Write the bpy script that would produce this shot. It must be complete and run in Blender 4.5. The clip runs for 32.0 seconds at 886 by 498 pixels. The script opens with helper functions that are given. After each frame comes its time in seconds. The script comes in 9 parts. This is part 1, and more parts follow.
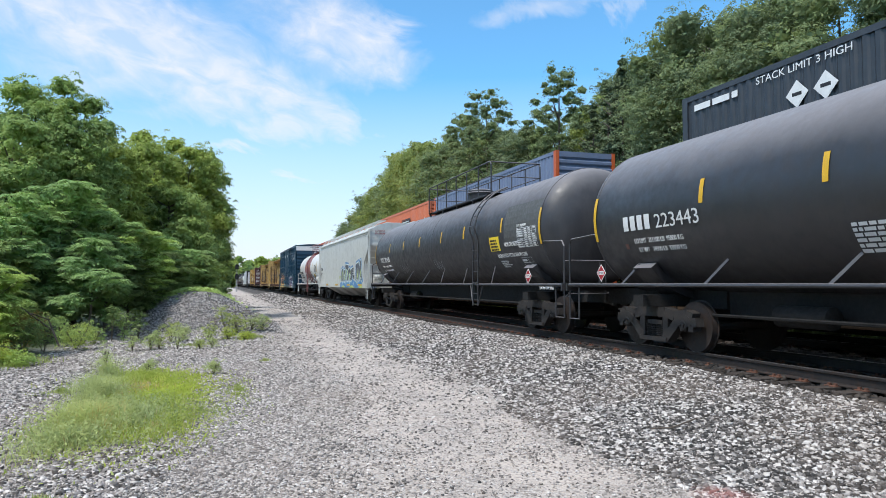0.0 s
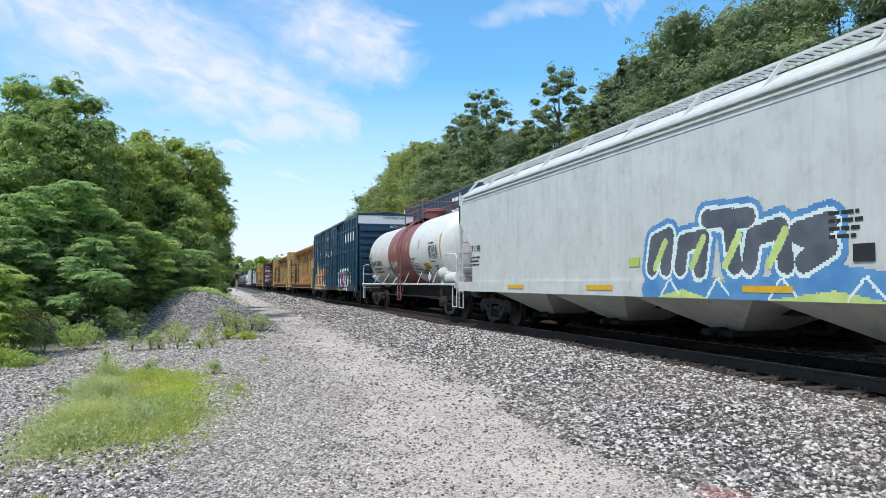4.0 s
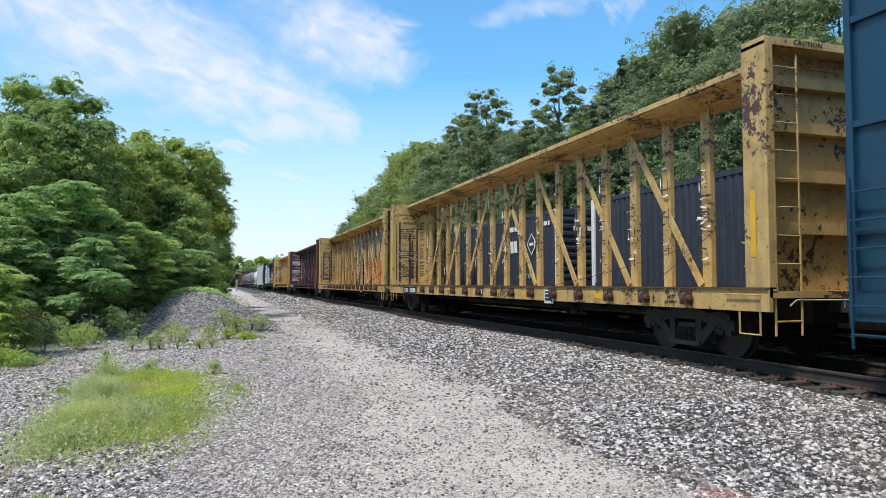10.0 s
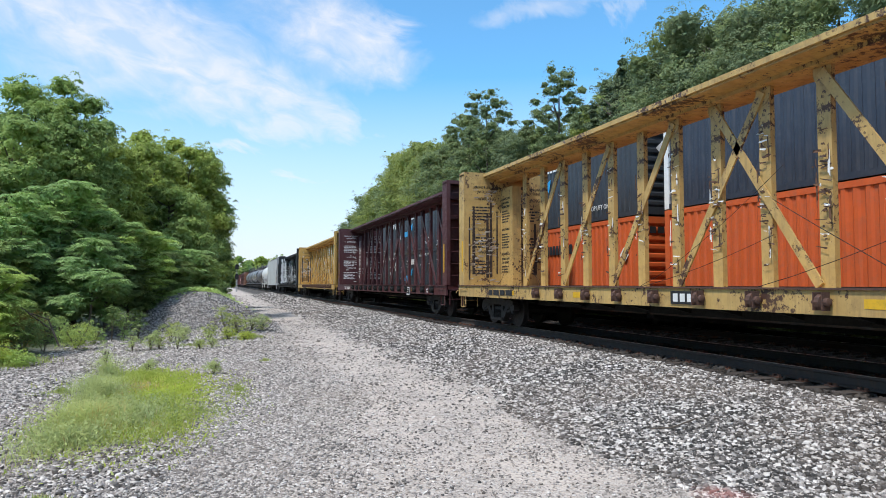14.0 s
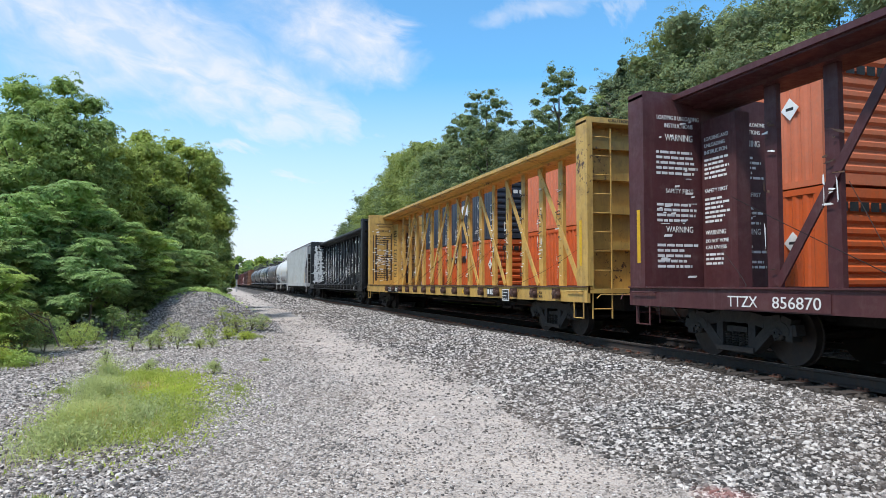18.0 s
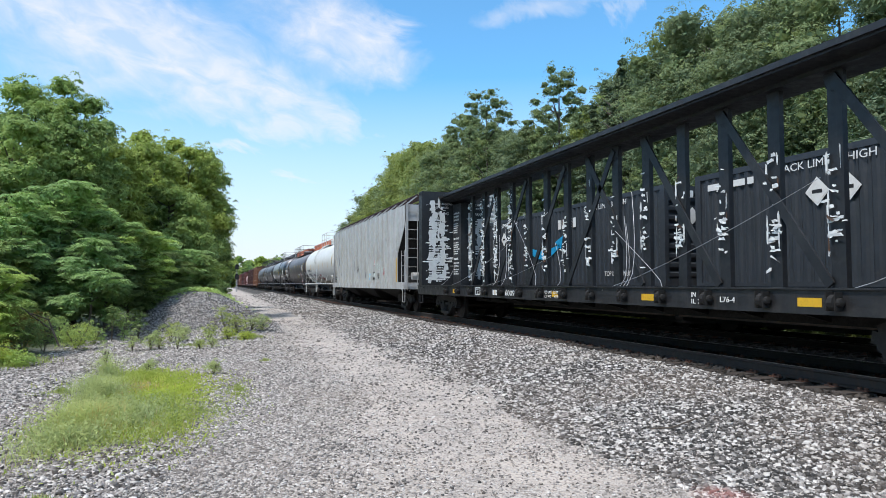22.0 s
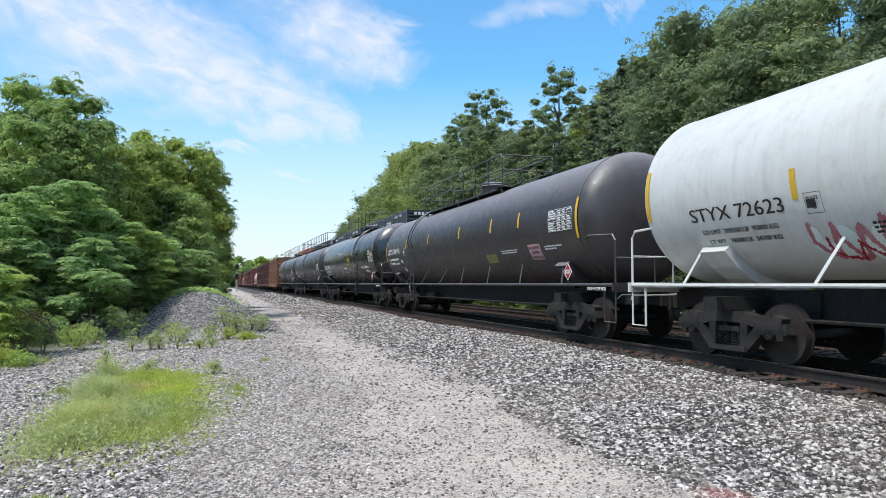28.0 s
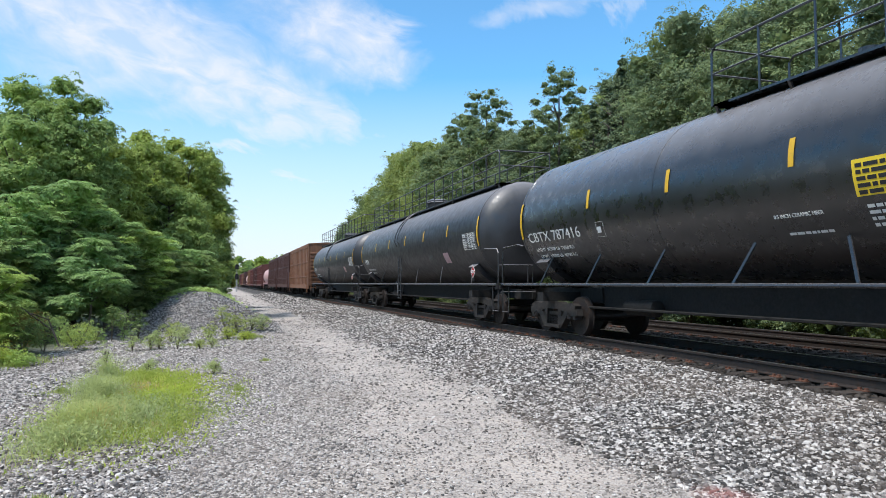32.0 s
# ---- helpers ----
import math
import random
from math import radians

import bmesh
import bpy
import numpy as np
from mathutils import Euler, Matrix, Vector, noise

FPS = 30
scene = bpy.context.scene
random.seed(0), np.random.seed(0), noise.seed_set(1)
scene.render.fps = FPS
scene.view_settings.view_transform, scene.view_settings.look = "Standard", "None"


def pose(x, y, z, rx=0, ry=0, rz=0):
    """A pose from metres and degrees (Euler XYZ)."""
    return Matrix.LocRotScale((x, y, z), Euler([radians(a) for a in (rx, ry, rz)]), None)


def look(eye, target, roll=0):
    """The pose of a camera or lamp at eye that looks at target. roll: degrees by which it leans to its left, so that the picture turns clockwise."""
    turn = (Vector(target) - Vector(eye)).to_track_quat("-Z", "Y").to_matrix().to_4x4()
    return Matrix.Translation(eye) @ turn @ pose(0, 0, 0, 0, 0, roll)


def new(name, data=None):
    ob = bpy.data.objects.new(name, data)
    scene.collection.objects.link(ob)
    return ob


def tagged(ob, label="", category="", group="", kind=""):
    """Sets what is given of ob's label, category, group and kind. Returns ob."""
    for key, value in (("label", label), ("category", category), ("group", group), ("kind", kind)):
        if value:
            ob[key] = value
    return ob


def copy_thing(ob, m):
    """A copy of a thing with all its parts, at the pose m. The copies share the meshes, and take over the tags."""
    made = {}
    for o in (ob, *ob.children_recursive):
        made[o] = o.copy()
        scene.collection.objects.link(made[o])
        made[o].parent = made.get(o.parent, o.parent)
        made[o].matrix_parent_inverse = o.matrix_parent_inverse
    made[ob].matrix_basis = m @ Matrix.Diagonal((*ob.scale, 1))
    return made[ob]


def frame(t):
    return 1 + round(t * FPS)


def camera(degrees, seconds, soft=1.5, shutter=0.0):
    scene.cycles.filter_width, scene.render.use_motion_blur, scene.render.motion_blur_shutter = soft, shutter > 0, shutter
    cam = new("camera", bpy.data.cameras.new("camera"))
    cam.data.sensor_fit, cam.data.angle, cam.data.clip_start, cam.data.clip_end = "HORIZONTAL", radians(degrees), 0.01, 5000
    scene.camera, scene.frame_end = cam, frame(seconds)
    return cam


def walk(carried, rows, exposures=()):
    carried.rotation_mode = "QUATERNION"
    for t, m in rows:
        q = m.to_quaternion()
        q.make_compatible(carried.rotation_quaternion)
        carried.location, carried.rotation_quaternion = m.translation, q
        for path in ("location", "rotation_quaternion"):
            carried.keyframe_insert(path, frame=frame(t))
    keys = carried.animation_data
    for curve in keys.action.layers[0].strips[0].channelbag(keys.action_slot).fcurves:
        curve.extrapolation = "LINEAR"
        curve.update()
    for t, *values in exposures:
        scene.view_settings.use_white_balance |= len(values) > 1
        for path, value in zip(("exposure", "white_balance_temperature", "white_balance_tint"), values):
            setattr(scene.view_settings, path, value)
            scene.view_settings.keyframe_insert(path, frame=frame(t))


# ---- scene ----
# the camera stands still on the gravel beside the line
EYE = (0.0, 0.0, 1.232)
cam = camera(65.53, 32.0, soft=0.55)
VIEW = Matrix.Translation(EYE) @ Euler((radians(90 + 2.868), 0, radians(-17.9))).to_matrix().to_4x4()
walk(cam, [(0.0, VIEW), (32.0, VIEW)], exposures=[(0.0, 0.0), (32.0, 0.0)])

# ---- light: thin bright haze, a soft high sun from behind the camera ----
SUN_EL, SUN_AZ = 60.0, 244.0      # degrees; azimuth clockwise from +y
world = bpy.data.worlds.new("sky")
scene.world = world
world.use_nodes = True


def build_sky():
    nt = world.node_tree
    n, l = nt.nodes, nt.links
    n.clear()
    out = n.new("ShaderNodeOutputWorld")
    bg = n.new("ShaderNodeBackground")
    sky = n.new("ShaderNodeTexSky")
    sky.sky_type, sky.sun_disc = "NISHITA", False
    sky.sun_elevation, sky.sun_rotation = radians(SUN_EL), radians(SUN_AZ)
    sky.air_density, sky.dust_density, sky.ozone_density = 1.0, 0.6, 2.0
    co = n.new("ShaderNodeTexCoord")
    sep = n.new("ShaderNodeSeparateXYZ")
    l.new(co.outputs["Generated"], sep.inputs[0])
    # bearing and height of the view, in degrees, frayed by two sizes of noise
    def math_node(op, a, b=0.0, c=0.0):
        m = n.new("ShaderNodeMath"); m.operation = op
        for i, v in enumerate((a, b, c)):
            if hasattr(v, "links"):
                l.new(v, m.inputs[i])
            else:
                m.inputs[i].default_value = v
        return m.outputs[0]
    az_ = math_node("DEGREES", math_node("ARCTAN2", sep.outputs["X"], sep.outputs["Y"]))
    el_ = math_node("DEGREES", math_node("ARCSINE", sep.outputs["Z"]))
    com = n.new("ShaderNodeCombineXYZ")
    l.new(az_, com.inputs[0]); l.new(el_, com.inputs[1])
    def noise(scale, detail, rough, stretch, turn):
        m0 = n.new("ShaderNodeMapping"); m0.inputs["Rotation"].default_value = (0, 0, radians(turn))
        l.new(com.outputs[0], m0.inputs[0])
        mp = n.new("ShaderNodeMapping"); mp.inputs["Scale"].default_value = (1.0, stretch, 1.0)
        l.new(m0.outputs[0], mp.inputs[0])
        t = n.new("ShaderNodeTexNoise")
        t.inputs["Scale"].default_value, t.inputs["Detail"].default_value, t.inputs["Roughness"].default_value = scale, detail, rough
        t.inputs["Distortion"].default_value = 0.6
        l.new(mp.outputs[0], t.inputs["Vector"])
        return t
    warp = n.new("ShaderNodeVectorMath"); warp.operation = "MULTIPLY_ADD"
    l.new(noise(0.16, 6, 0.62, 1.5, 14).outputs["Color"], warp.inputs[0])
    warp.inputs[1].default_value = (11.0, 4.4, 0.0); l.new(com.outputs[0], warp.inputs[2])
    back = n.new("ShaderNodeVectorMath"); back.operation = "SUBTRACT"
    l.new(warp.outputs[0], back.inputs[0]); back.inputs[1].default_value = (5.5, 2.2, 0.0)
    total = None
    for a, e, rx, ry, turn, k in CLOUDS:
        m1 = n.new("ShaderNodeMapping"); m1.vector_type = "TEXTURE"
        m1.inputs["Location"].default_value = (a, e, 0)
        m1.inputs["Rotation"].default_value = (0, 0, radians(-turn))
        m1.inputs["Scale"].default_value = (rx, ry, 1)
        l.new(back.outputs[0], m1.inputs[0])
        ln = n.new("ShaderNodeVectorMath"); ln.operation = "LENGTH"; l.new(m1.outputs[0], ln.inputs[0])
        mr = n.new("ShaderNodeMapRange"); mr.interpolation_type = "SMOOTHSTEP"
        for i, v in enumerate((0.15, 1.6, k, 0.0)):
            mr.inputs[i + 1].default_value = v
        l.new(ln.outputs["Value"], mr.inputs[0])
        total = mr.outputs[0] if total is None else math_node("ADD", total, math_node("MULTIPLY", mr.outputs[0], math_node("SUBTRACT", 1.0, total)))
    fine = n.new("ShaderNodeMapRange")
    for i, v in enumerate((0.34, 0.64, 0.55, 1.02)):
        fine.inputs[i + 1].default_value = v
    l.new(noise(0.30, 7, 0.56, 2.0, 16).outputs["Fac"], fine.inputs[0])
    veil = n.new("ShaderNodeMapRange")
    for i, v in enumerate((0.34, 0.62, 0.25, 1.0)):
        veil.inputs[i + 1].default_value = v
    l.new(noise(0.075, 8, 0.6, 2.0, 18).outputs["Fac"], veil.inputs[0])
    # the veil closes up overhead
    high = n.new("ShaderNodeMapRange"); high.interpolation_type = "SMOOTHSTEP"
    for i, v in enumerate((20.0, 42.0, 0.0, 0.85)):
        high.inputs[i + 1].default_value = v
    l.new(el_, high.inputs[0])
    density = math_node("MAXIMUM", math_node("MULTIPLY", total, fine.outputs[0]), math_node("MULTIPLY", veil.outputs[0], high.outputs[0]))
    # haze towards the horizon
    hz = n.new("ShaderNodeMapRange"); hz.inputs[1].default_value = 0.0; hz.inputs[2].default_value = 0.29
    hz.inputs[3].default_value = 1.0; hz.inputs[4].default_value = 0.05
    l.new(sep.outputs["Z"], hz.inputs[0])
    am = n.new("ShaderNodeMath"); am.operation = "MAXIMUM"
    l.new(density, am.inputs[0]); l.new(hz.outputs[0], am.inputs[1])
    tint = n.new("ShaderNodeMix"); tint.data_type = "RGBA"; tint.blend_type = "MULTIPLY"; tint.inputs[0].default_value = 1.0
    l.new(sky.outputs[0], tint.inputs[6]); tint.inputs[7].default_value = SKY_TINT
    mix = n.new("ShaderNodeMix"); mix.data_type = "RGBA"
    l.new(am.outputs[0], mix.inputs[0]); l.new(tint.outputs[2], mix.inputs[6]); mix.inputs[7].default_value = CLOUD_COLOR
    l.new(mix.outputs[2], bg.inputs[0])
    bg.inputs[1].default_value = 0.14
    l.new(bg.outputs[0], out.inputs[0])


# bearing, height, half length, half width (degrees), slope, thickness
CLOUDS = ((-2.8, 17.2, 15.0, 3.0, 22, 0.75), (9.2, 19.9, 6.2, 2.6, 18, 0.85), (-11.1, 19.0, 9.0, 2.6, 10, 0.60), (-5.0, 16.0, 19.0, 7.0, 14, 0.36), (7.4, 13.6, 5.5, 0.8, 16, 0.5), (2.0, 12.9, 5.0, 1.0, 8, 0.4), (1.1, 10.3, 2.7, 0.6, 5, 0.7), (6.7, 8.5, 5.1, 0.6, 6, 0.75), (3.4, 6.0, 5.9, 1.5, 4, 0.75), (26.3, 22.1, 5.1, 0.9, -5, 0.5), (32.3, 21.5, 0.9, 1.7, -15, 0.45), (-9.9, 15.3, 3.8, 1.3, 10, 0.35), (12.9, 18.7, 1.4, 1.9, 0, 0.55), (-30.0, 24.0, 14.0, 4.0, 12, 0.6), (-60.0, 30.0, 20.0, 6.0, 8, 0.6))
SKY_TINT, CLOUD_COLOR = (0.70, 1.48, 1.76, 1), (6.6, 6.75, 7.3, 1)
build_sky()
lamp = bpy.data.lights.new("sun", "SUN")
lamp.energy, lamp.angle, lamp.color = 3.7, radians(6.0), (1.0, 0.96, 0.91)
sun = new("sun", lamp)
az, el = radians(SUN_AZ), radians(SUN_EL)
sun.matrix_world = look((math.sin(az) * math.cos(el) * 100, math.cos(az) * math.cos(el) * 100, math.sin(el) * 100), (0, 0, 0))

# ---- materials ----
MATS = {}


def link_nodes(name):
    m = bpy.data.materials.new(name)
    m.use_nodes = True
    nt = m.node_tree
    return m, nt.nodes, nt.links, nt.nodes["Principled BSDF"]


def tex(n, l, src, scale, detail=6, rough=0.6, stretch=None):
    t = n.new("ShaderNodeTexNoise")
    t.inputs["Scale"].default_value, t.inputs["Detail"].default_value, t.inputs["Roughness"].default_value = scale, detail, rough
    if stretch:
        mp = n.new("ShaderNodeMapping")
        mp.inputs["Scale"].default_value = stretch
        l.new(src, mp.inputs[0]); l.new(mp.outputs[0], t.inputs["Vector"])
    else:
        l.new(src, t.inputs["Vector"])
    return t.outputs["Fac"]


def ramp(n, l, src, a, b, lo=0.0, hi=1.0):
    r = n.new("ShaderNodeMapRange")
    for i, v in enumerate((a, b, lo, hi)):
        r.inputs[i + 1].default_value = v
    l.new(src, r.inputs[0])
    return r.outputs[0]


def blend(n, l, fac, a, b):
    m = n.new("ShaderNodeMix"); m.data_type = "RGBA"
    if hasattr(fac, "links"):
        l.new(fac, m.inputs[0])
    else:
        m.inputs[0].default_value = fac
    for v, i in ((a, 6), (b, 7)):
        if hasattr(v, "links"):
            l.new(v, m.inputs[i])
        else:
            m.inputs[i].default_value = (*v, 1)
    return m.outputs[2]


def surface(name, base, other=None, rough=0.55, metal=0.0, dirt=None, dirt_amount=0.35, streak=0.0, scale=3.0, bump=0.15, bump_scale=60, vary=0.0, coat=0.0, chip=None, chip_at=0.58, dusty_sheen=0.0, gloss=0.5):
    """Paint, metal, stone: a base colour broken by a second tone, dirt in patches, streaks down the side, and fine relief."""
    if name in MATS:
        return MATS[name]
    m, n, l, b = link_nodes(name)
    co = n.new("ShaderNodeTexCoord").outputs["Object"]
    other = other or tuple(c * 0.78 for c in base)
    col = blend(n, l, ramp(n, l, tex(n, l, co, scale, 7, 0.62), 0.38, 0.66), base, other)
    if vary:
        oi = n.new("ShaderNodeObjectInfo").outputs["Random"]
        hs = n.new("ShaderNodeHueSaturation")
        l.new(col, hs.inputs["Color"]); l.new(ramp(n, l, oi, 0, 1, 1 - vary, 1 + vary), hs.inputs["Value"])
        col = hs.outputs[0]
    rs = ramp(n, l, tex(n, l, co, scale * 4, 4), 0.3, 0.7, max(rough - 0.12, 0.03), min(rough + 0.14, 1))
    if dirt:
        col = blend(n, l, ramp(n, l, tex(n, l, co, scale * 2.3, 9, 0.7), 0.52, 0.72, 0, dirt_amount), col, dirt)
        if streak:
            col = blend(n, l, ramp(n, l, tex(n, l, co, 4.0, 8, 0.72, (1.0, 1.6, 0.12)), 0.5, 0.72, 0, streak), col, dirt)
    if chip:
        # flaked paint with hard edges, small flakes crowding in larger places
        mu = n.new("ShaderNodeMath"); mu.operation = "MULTIPLY_ADD"; mu.inputs[1].default_value = 0.55
        l.new(tex(n, l, co, 0.9, 3, 0.5), mu.inputs[0]); l.new(tex(n, l, co, 8.0, 9, 0.75), mu.inputs[2])
        fk = ramp(n, l, mu.outputs[0], chip_at + 0.275, chip_at + 0.30)
        col = blend(n, l, fk, col, blend(n, l, tex(n, l, co, 22, 4), chip, tuple(c * 0.35 for c in chip)))
        col = blend(n, l, ramp(n, l, tex(n, l, co, 3.2, 9, 0.75), 0.67, 0.69, 0, 0.8), col, tuple(c * 0.5 for c in chip))
    if dusty_sheen:
        # upward faces painted paler: sky sheen put into dust and chalked paint
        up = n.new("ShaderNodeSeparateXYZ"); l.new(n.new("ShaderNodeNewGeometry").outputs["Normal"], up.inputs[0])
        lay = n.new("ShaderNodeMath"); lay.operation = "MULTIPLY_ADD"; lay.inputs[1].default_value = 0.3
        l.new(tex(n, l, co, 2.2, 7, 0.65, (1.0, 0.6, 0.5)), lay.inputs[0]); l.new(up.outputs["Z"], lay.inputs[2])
        col = blend(n, l, ramp(n, l, lay.outputs[0], 0.42, 0.98, 0, dusty_sheen), col, (0.27, 0.255, 0.262))
    l.new(col, b.inputs["Base Color"]); l.new(rs, b.inputs["Roughness"])
    b.inputs["Metallic"].default_value = metal
    b.inputs["Specular IOR Level"].default_value = gloss
    if coat:
        b.inputs["Coat Weight"].default_value = coat; b.inputs["Coat Roughness"].default_value = 0.12
    if bump:
        bp = n.new("ShaderNodeBump"); bp.inputs["Strength"].default_value = bump; bp.inputs["Distance"].default_value = 0.01
        l.new(tex(n, l, co, bump_scale, 5, 0.7), bp.inputs["Height"]); l.new(bp.outputs[0], b.inputs["Normal"])
    MATS[name] = m
    return m


def leaf_material(name, a, b_, through_light=0.42):
    if name in MATS:
        return MATS[name]
    m, n, l, b = link_nodes(name)
    ge = n.new("ShaderNodeNewGeometry").outputs["Random Per Island"]
    co = n.new("ShaderNodeTexCoord").outputs["Object"]
    col = blend(n, l, ge, a, b_)
    big = ramp(n, l, tex(n, l, co, 0.55, 3), 0.35, 0.68, 0.0, 0.65)
    col = blend(n, l, big, col, tuple(c * k for c, k in zip(a, (1.7, 1.5, 0.9))))
    l.new(col, b.inputs["Base Color"])
    b.inputs["Roughness"].default_value = 0.75
    b.inputs["Specular IOR Level"].default_value = 0.15
    tr = n.new("ShaderNodeBsdfTranslucent")
    l.new(col, tr.inputs[0])
    ms = n.new("ShaderNodeMixShader"); ms.inputs[0].default_value = through_light
    l.new(b.outputs[0], ms.inputs[1]); l.new(tr.outputs[0], ms.inputs[2])
    l.new(ms.outputs[0], n["Material Output"].inputs[0])
    MATS[name] = m
    return m


GRIME = (0.09, 0.075, 0.06)
RUST = (0.16, 0.07, 0.035)
M_BLACK = surface("tank_black", (0.018, 0.0175, 0.019), (0.024, 0.0225, 0.025), 0.46, dirt=(0.05, 0.047, 0.046), dirt_amount=0.25, streak=0.25, scale=1.2, bump=0.05, dusty_sheen=0.75, gloss=0.8)
M_DULL = surface("tank_dull_black", (0.031, 0.030, 0.033), (0.040, 0.038, 0.041), 0.5, dirt=(0.085, 0.08, 0.078), dirt_amount=0.3, streak=0.3, scale=1.2, bump=0.05, dusty_sheen=0.7, gloss=0.6)
M_BROWNBLACK = surface("tank_brown_black", (0.027, 0.0195, 0.0195), (0.035, 0.026, 0.025), 0.47, dirt=(0.07, 0.055, 0.048), dirt_amount=0.3, streak=0.2, scale=1.2, bump=0.06, dusty_sheen=0.7, gloss=0.8)
M_GLOSSBLACK = surface("tank_gloss_black", (0.010, 0.010, 0.0115), (0.014, 0.0135, 0.015), 0.30, dirt=(0.04, 0.04, 0.04), dirt_amount=0.2, streak=0.15, scale=1.0, bump=0.02, dusty_sheen=0.7, gloss=0.9)
M_WHITE = surface("tank_white", (0.66, 0.655, 0.62), (0.61, 0.60, 0.565), 0.4, dirt=(0.36, 0.33, 0.28), dirt_amount=0.35, streak=0.3, scale=1.5, bump=0.04)
M_REDBAND = surface("tank_red_band", (0.27, 0.095, 0.085), (0.22, 0.075, 0.07), 0.5, dirt=GRIME, dirt_amount=0.3, streak=0.2, bump=0.05)
M_HOPPER = surface("hopper_grey", (0.60, 0.61, 0.58), (0.53, 0.54, 0.51), 0.45, dirt=(0.30, 0.28, 0.24), dirt_amount=0.4, streak=0.3, scale=1.3, bump=0.05)
M_HOPPER_OLD = surface("hopper_weathered", (0.50, 0.50, 0.50), (0.42, 0.415, 0.41), 0.55, dirt=(0.22, 0.165, 0.135), dirt_amount=0.45, streak=0.65, scale=1.1, bump=0.06, chip=(0.20, 0.13, 0.10), chip_at=0.72)
M_BLUE = surface("boxcar_blue", (0.006, 0.039, 0.074), (0.008, 0.047, 0.088), 0.42, dirt=(0.02, 0.05, 0.07), dirt_amount=0.25, streak=0.2, scale=1.2, bump=0.05)
M_YELLOW = surface("beam_yellow", (0.56, 0.37, 0.13), (0.45, 0.29, 0.10), 0.55, dirt=(0.20, 0.125, 0.065), dirt_amount=0.6, streak=0.65, scale=1.6, bump=0.12, chip=(0.11, 0.052, 0.034), chip_at=0.575)
M_YELLOW_NEW = surface("beam_yellow_cleaner", (0.60, 0.375, 0.10), (0.50, 0.305, 0.085), 0.5, dirt=(0.20, 0.12, 0.06), dirt_amount=0.6, streak=0.55, scale=1.6, bump=0.1, chip=(0.12, 0.06, 0.04), chip_at=0.64)
M_MAROON = surface("beam_maroon", (0.085, 0.022, 0.024), (0.065, 0.018, 0.02), 0.55, dirt=(0.16, 0.10, 0.09), dirt_amount=0.35, streak=0.35, scale=1.6, bump=0.1)
M_BEAMBLACK = surface("beam_black", (0.013, 0.014, 0.016), (0.02, 0.02, 0.022), 0.5, dirt=(0.07, 0.065, 0.06), dirt_amount=0.4, streak=0.3, scale=1.6, bump=0.1)
M_TRUCK = surface("truck_iron", (0.020, 0.018, 0.0175), (0.032, 0.027, 0.024), 0.7, metal=0.0, dirt=(0.065, 0.047, 0.036), dirt_amount=0.45, scale=6, bump=0.3, bump_scale=40)
M_WHEEL = surface("wheel_steel", (0.026, 0.022, 0.021), (0.045, 0.033, 0.028), 0.6, metal=0.2, dirt=(0.08, 0.04, 0.025), dirt_amount=0.4, scale=5, bump=0.15)
M_TREAD = surface("wheel_rim_bright", (0.55, 0.55, 0.56), None, 0.25, metal=0.9, scale=8, bump=0.05)
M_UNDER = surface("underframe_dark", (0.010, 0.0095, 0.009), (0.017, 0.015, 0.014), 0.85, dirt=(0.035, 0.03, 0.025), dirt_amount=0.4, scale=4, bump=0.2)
M_RAIL = surface("rail_steel", (0.045, 0.037, 0.034), (0.06, 0.047, 0.041), 0.7, metal=0.2, dirt=RUST, dirt_amount=0.35, scale=3, bump=0.15)
M_RAILTOP = surface("rail_head_bright", (0.38, 0.37, 0.37), None, 0.3, metal=0.9, scale=3, bump=0.04)
M_TIE = surface("tie_wood", (0.045, 0.036, 0.032), (0.075, 0.058, 0.048), 0.9, dirt=(0.04, 0.03, 0.026), dirt_amount=0.6, scale=5, bump=0.6, bump_scale=30, vary=0.25)
M_PLATE = surface("tie_plate_rust", (0.17, 0.075, 0.045), (0.11, 0.05, 0.035), 0.85, scale=8, bump=0.3)
M_DECAL = surface("lettering_white", (0.78, 0.78, 0.76), (0.70, 0.70, 0.68), 0.6, scale=9, bump=0)
M_INK = surface("lettering_black", (0.02, 0.02, 0.022), None, 0.6, scale=9, bump=0)
M_GOLD = surface("reflector_yellow", (0.72, 0.42, 0.02), (0.62, 0.36, 0.02), 0.45, dirt=GRIME, dirt_amount=0.3, scale=6, bump=0)
M_SIGNYEL = surface("placard_yellow", (0.85, 0.60, 0.03), (0.78, 0.54, 0.03), 0.5, scale=6, bump=0)
M_SIGNRED = surface("placard_red", (0.42, 0.03, 0.04), None, 0.5, scale=6, bump=0)
M_STICK = surface("lettering_brown", (0.2, 0.09, 0.07), None, 0.6, scale=6, bump=0)
M_CYAN = surface("swoosh_cyan", (0.02, 0.38, 0.72), None, 0.5, scale=6, bump=0)
M_PURPLE = surface("panel_purple", (0.05, 0.02, 0.13), None, 0.5, scale=6, bump=0)
M_GREEN = surface("panel_green", (0.02, 0.16, 0.07), None, 0.5, scale=6, bump=0)
C_AMZ = surface("container_charcoal", (0.032, 0.037, 0.045), (0.04, 0.046, 0.055), 0.45, dirt=(0.09, 0.085, 0.08), dirt_amount=0.3, streak=0.25, bump=0.04)
C_NAVY = surface("container_navy", (0.027, 0.034, 0.052), (0.034, 0.042, 0.062), 0.45, dirt=(0.10, 0.10, 0.11), dirt_amount=0.35, streak=0.3, bump=0.04)
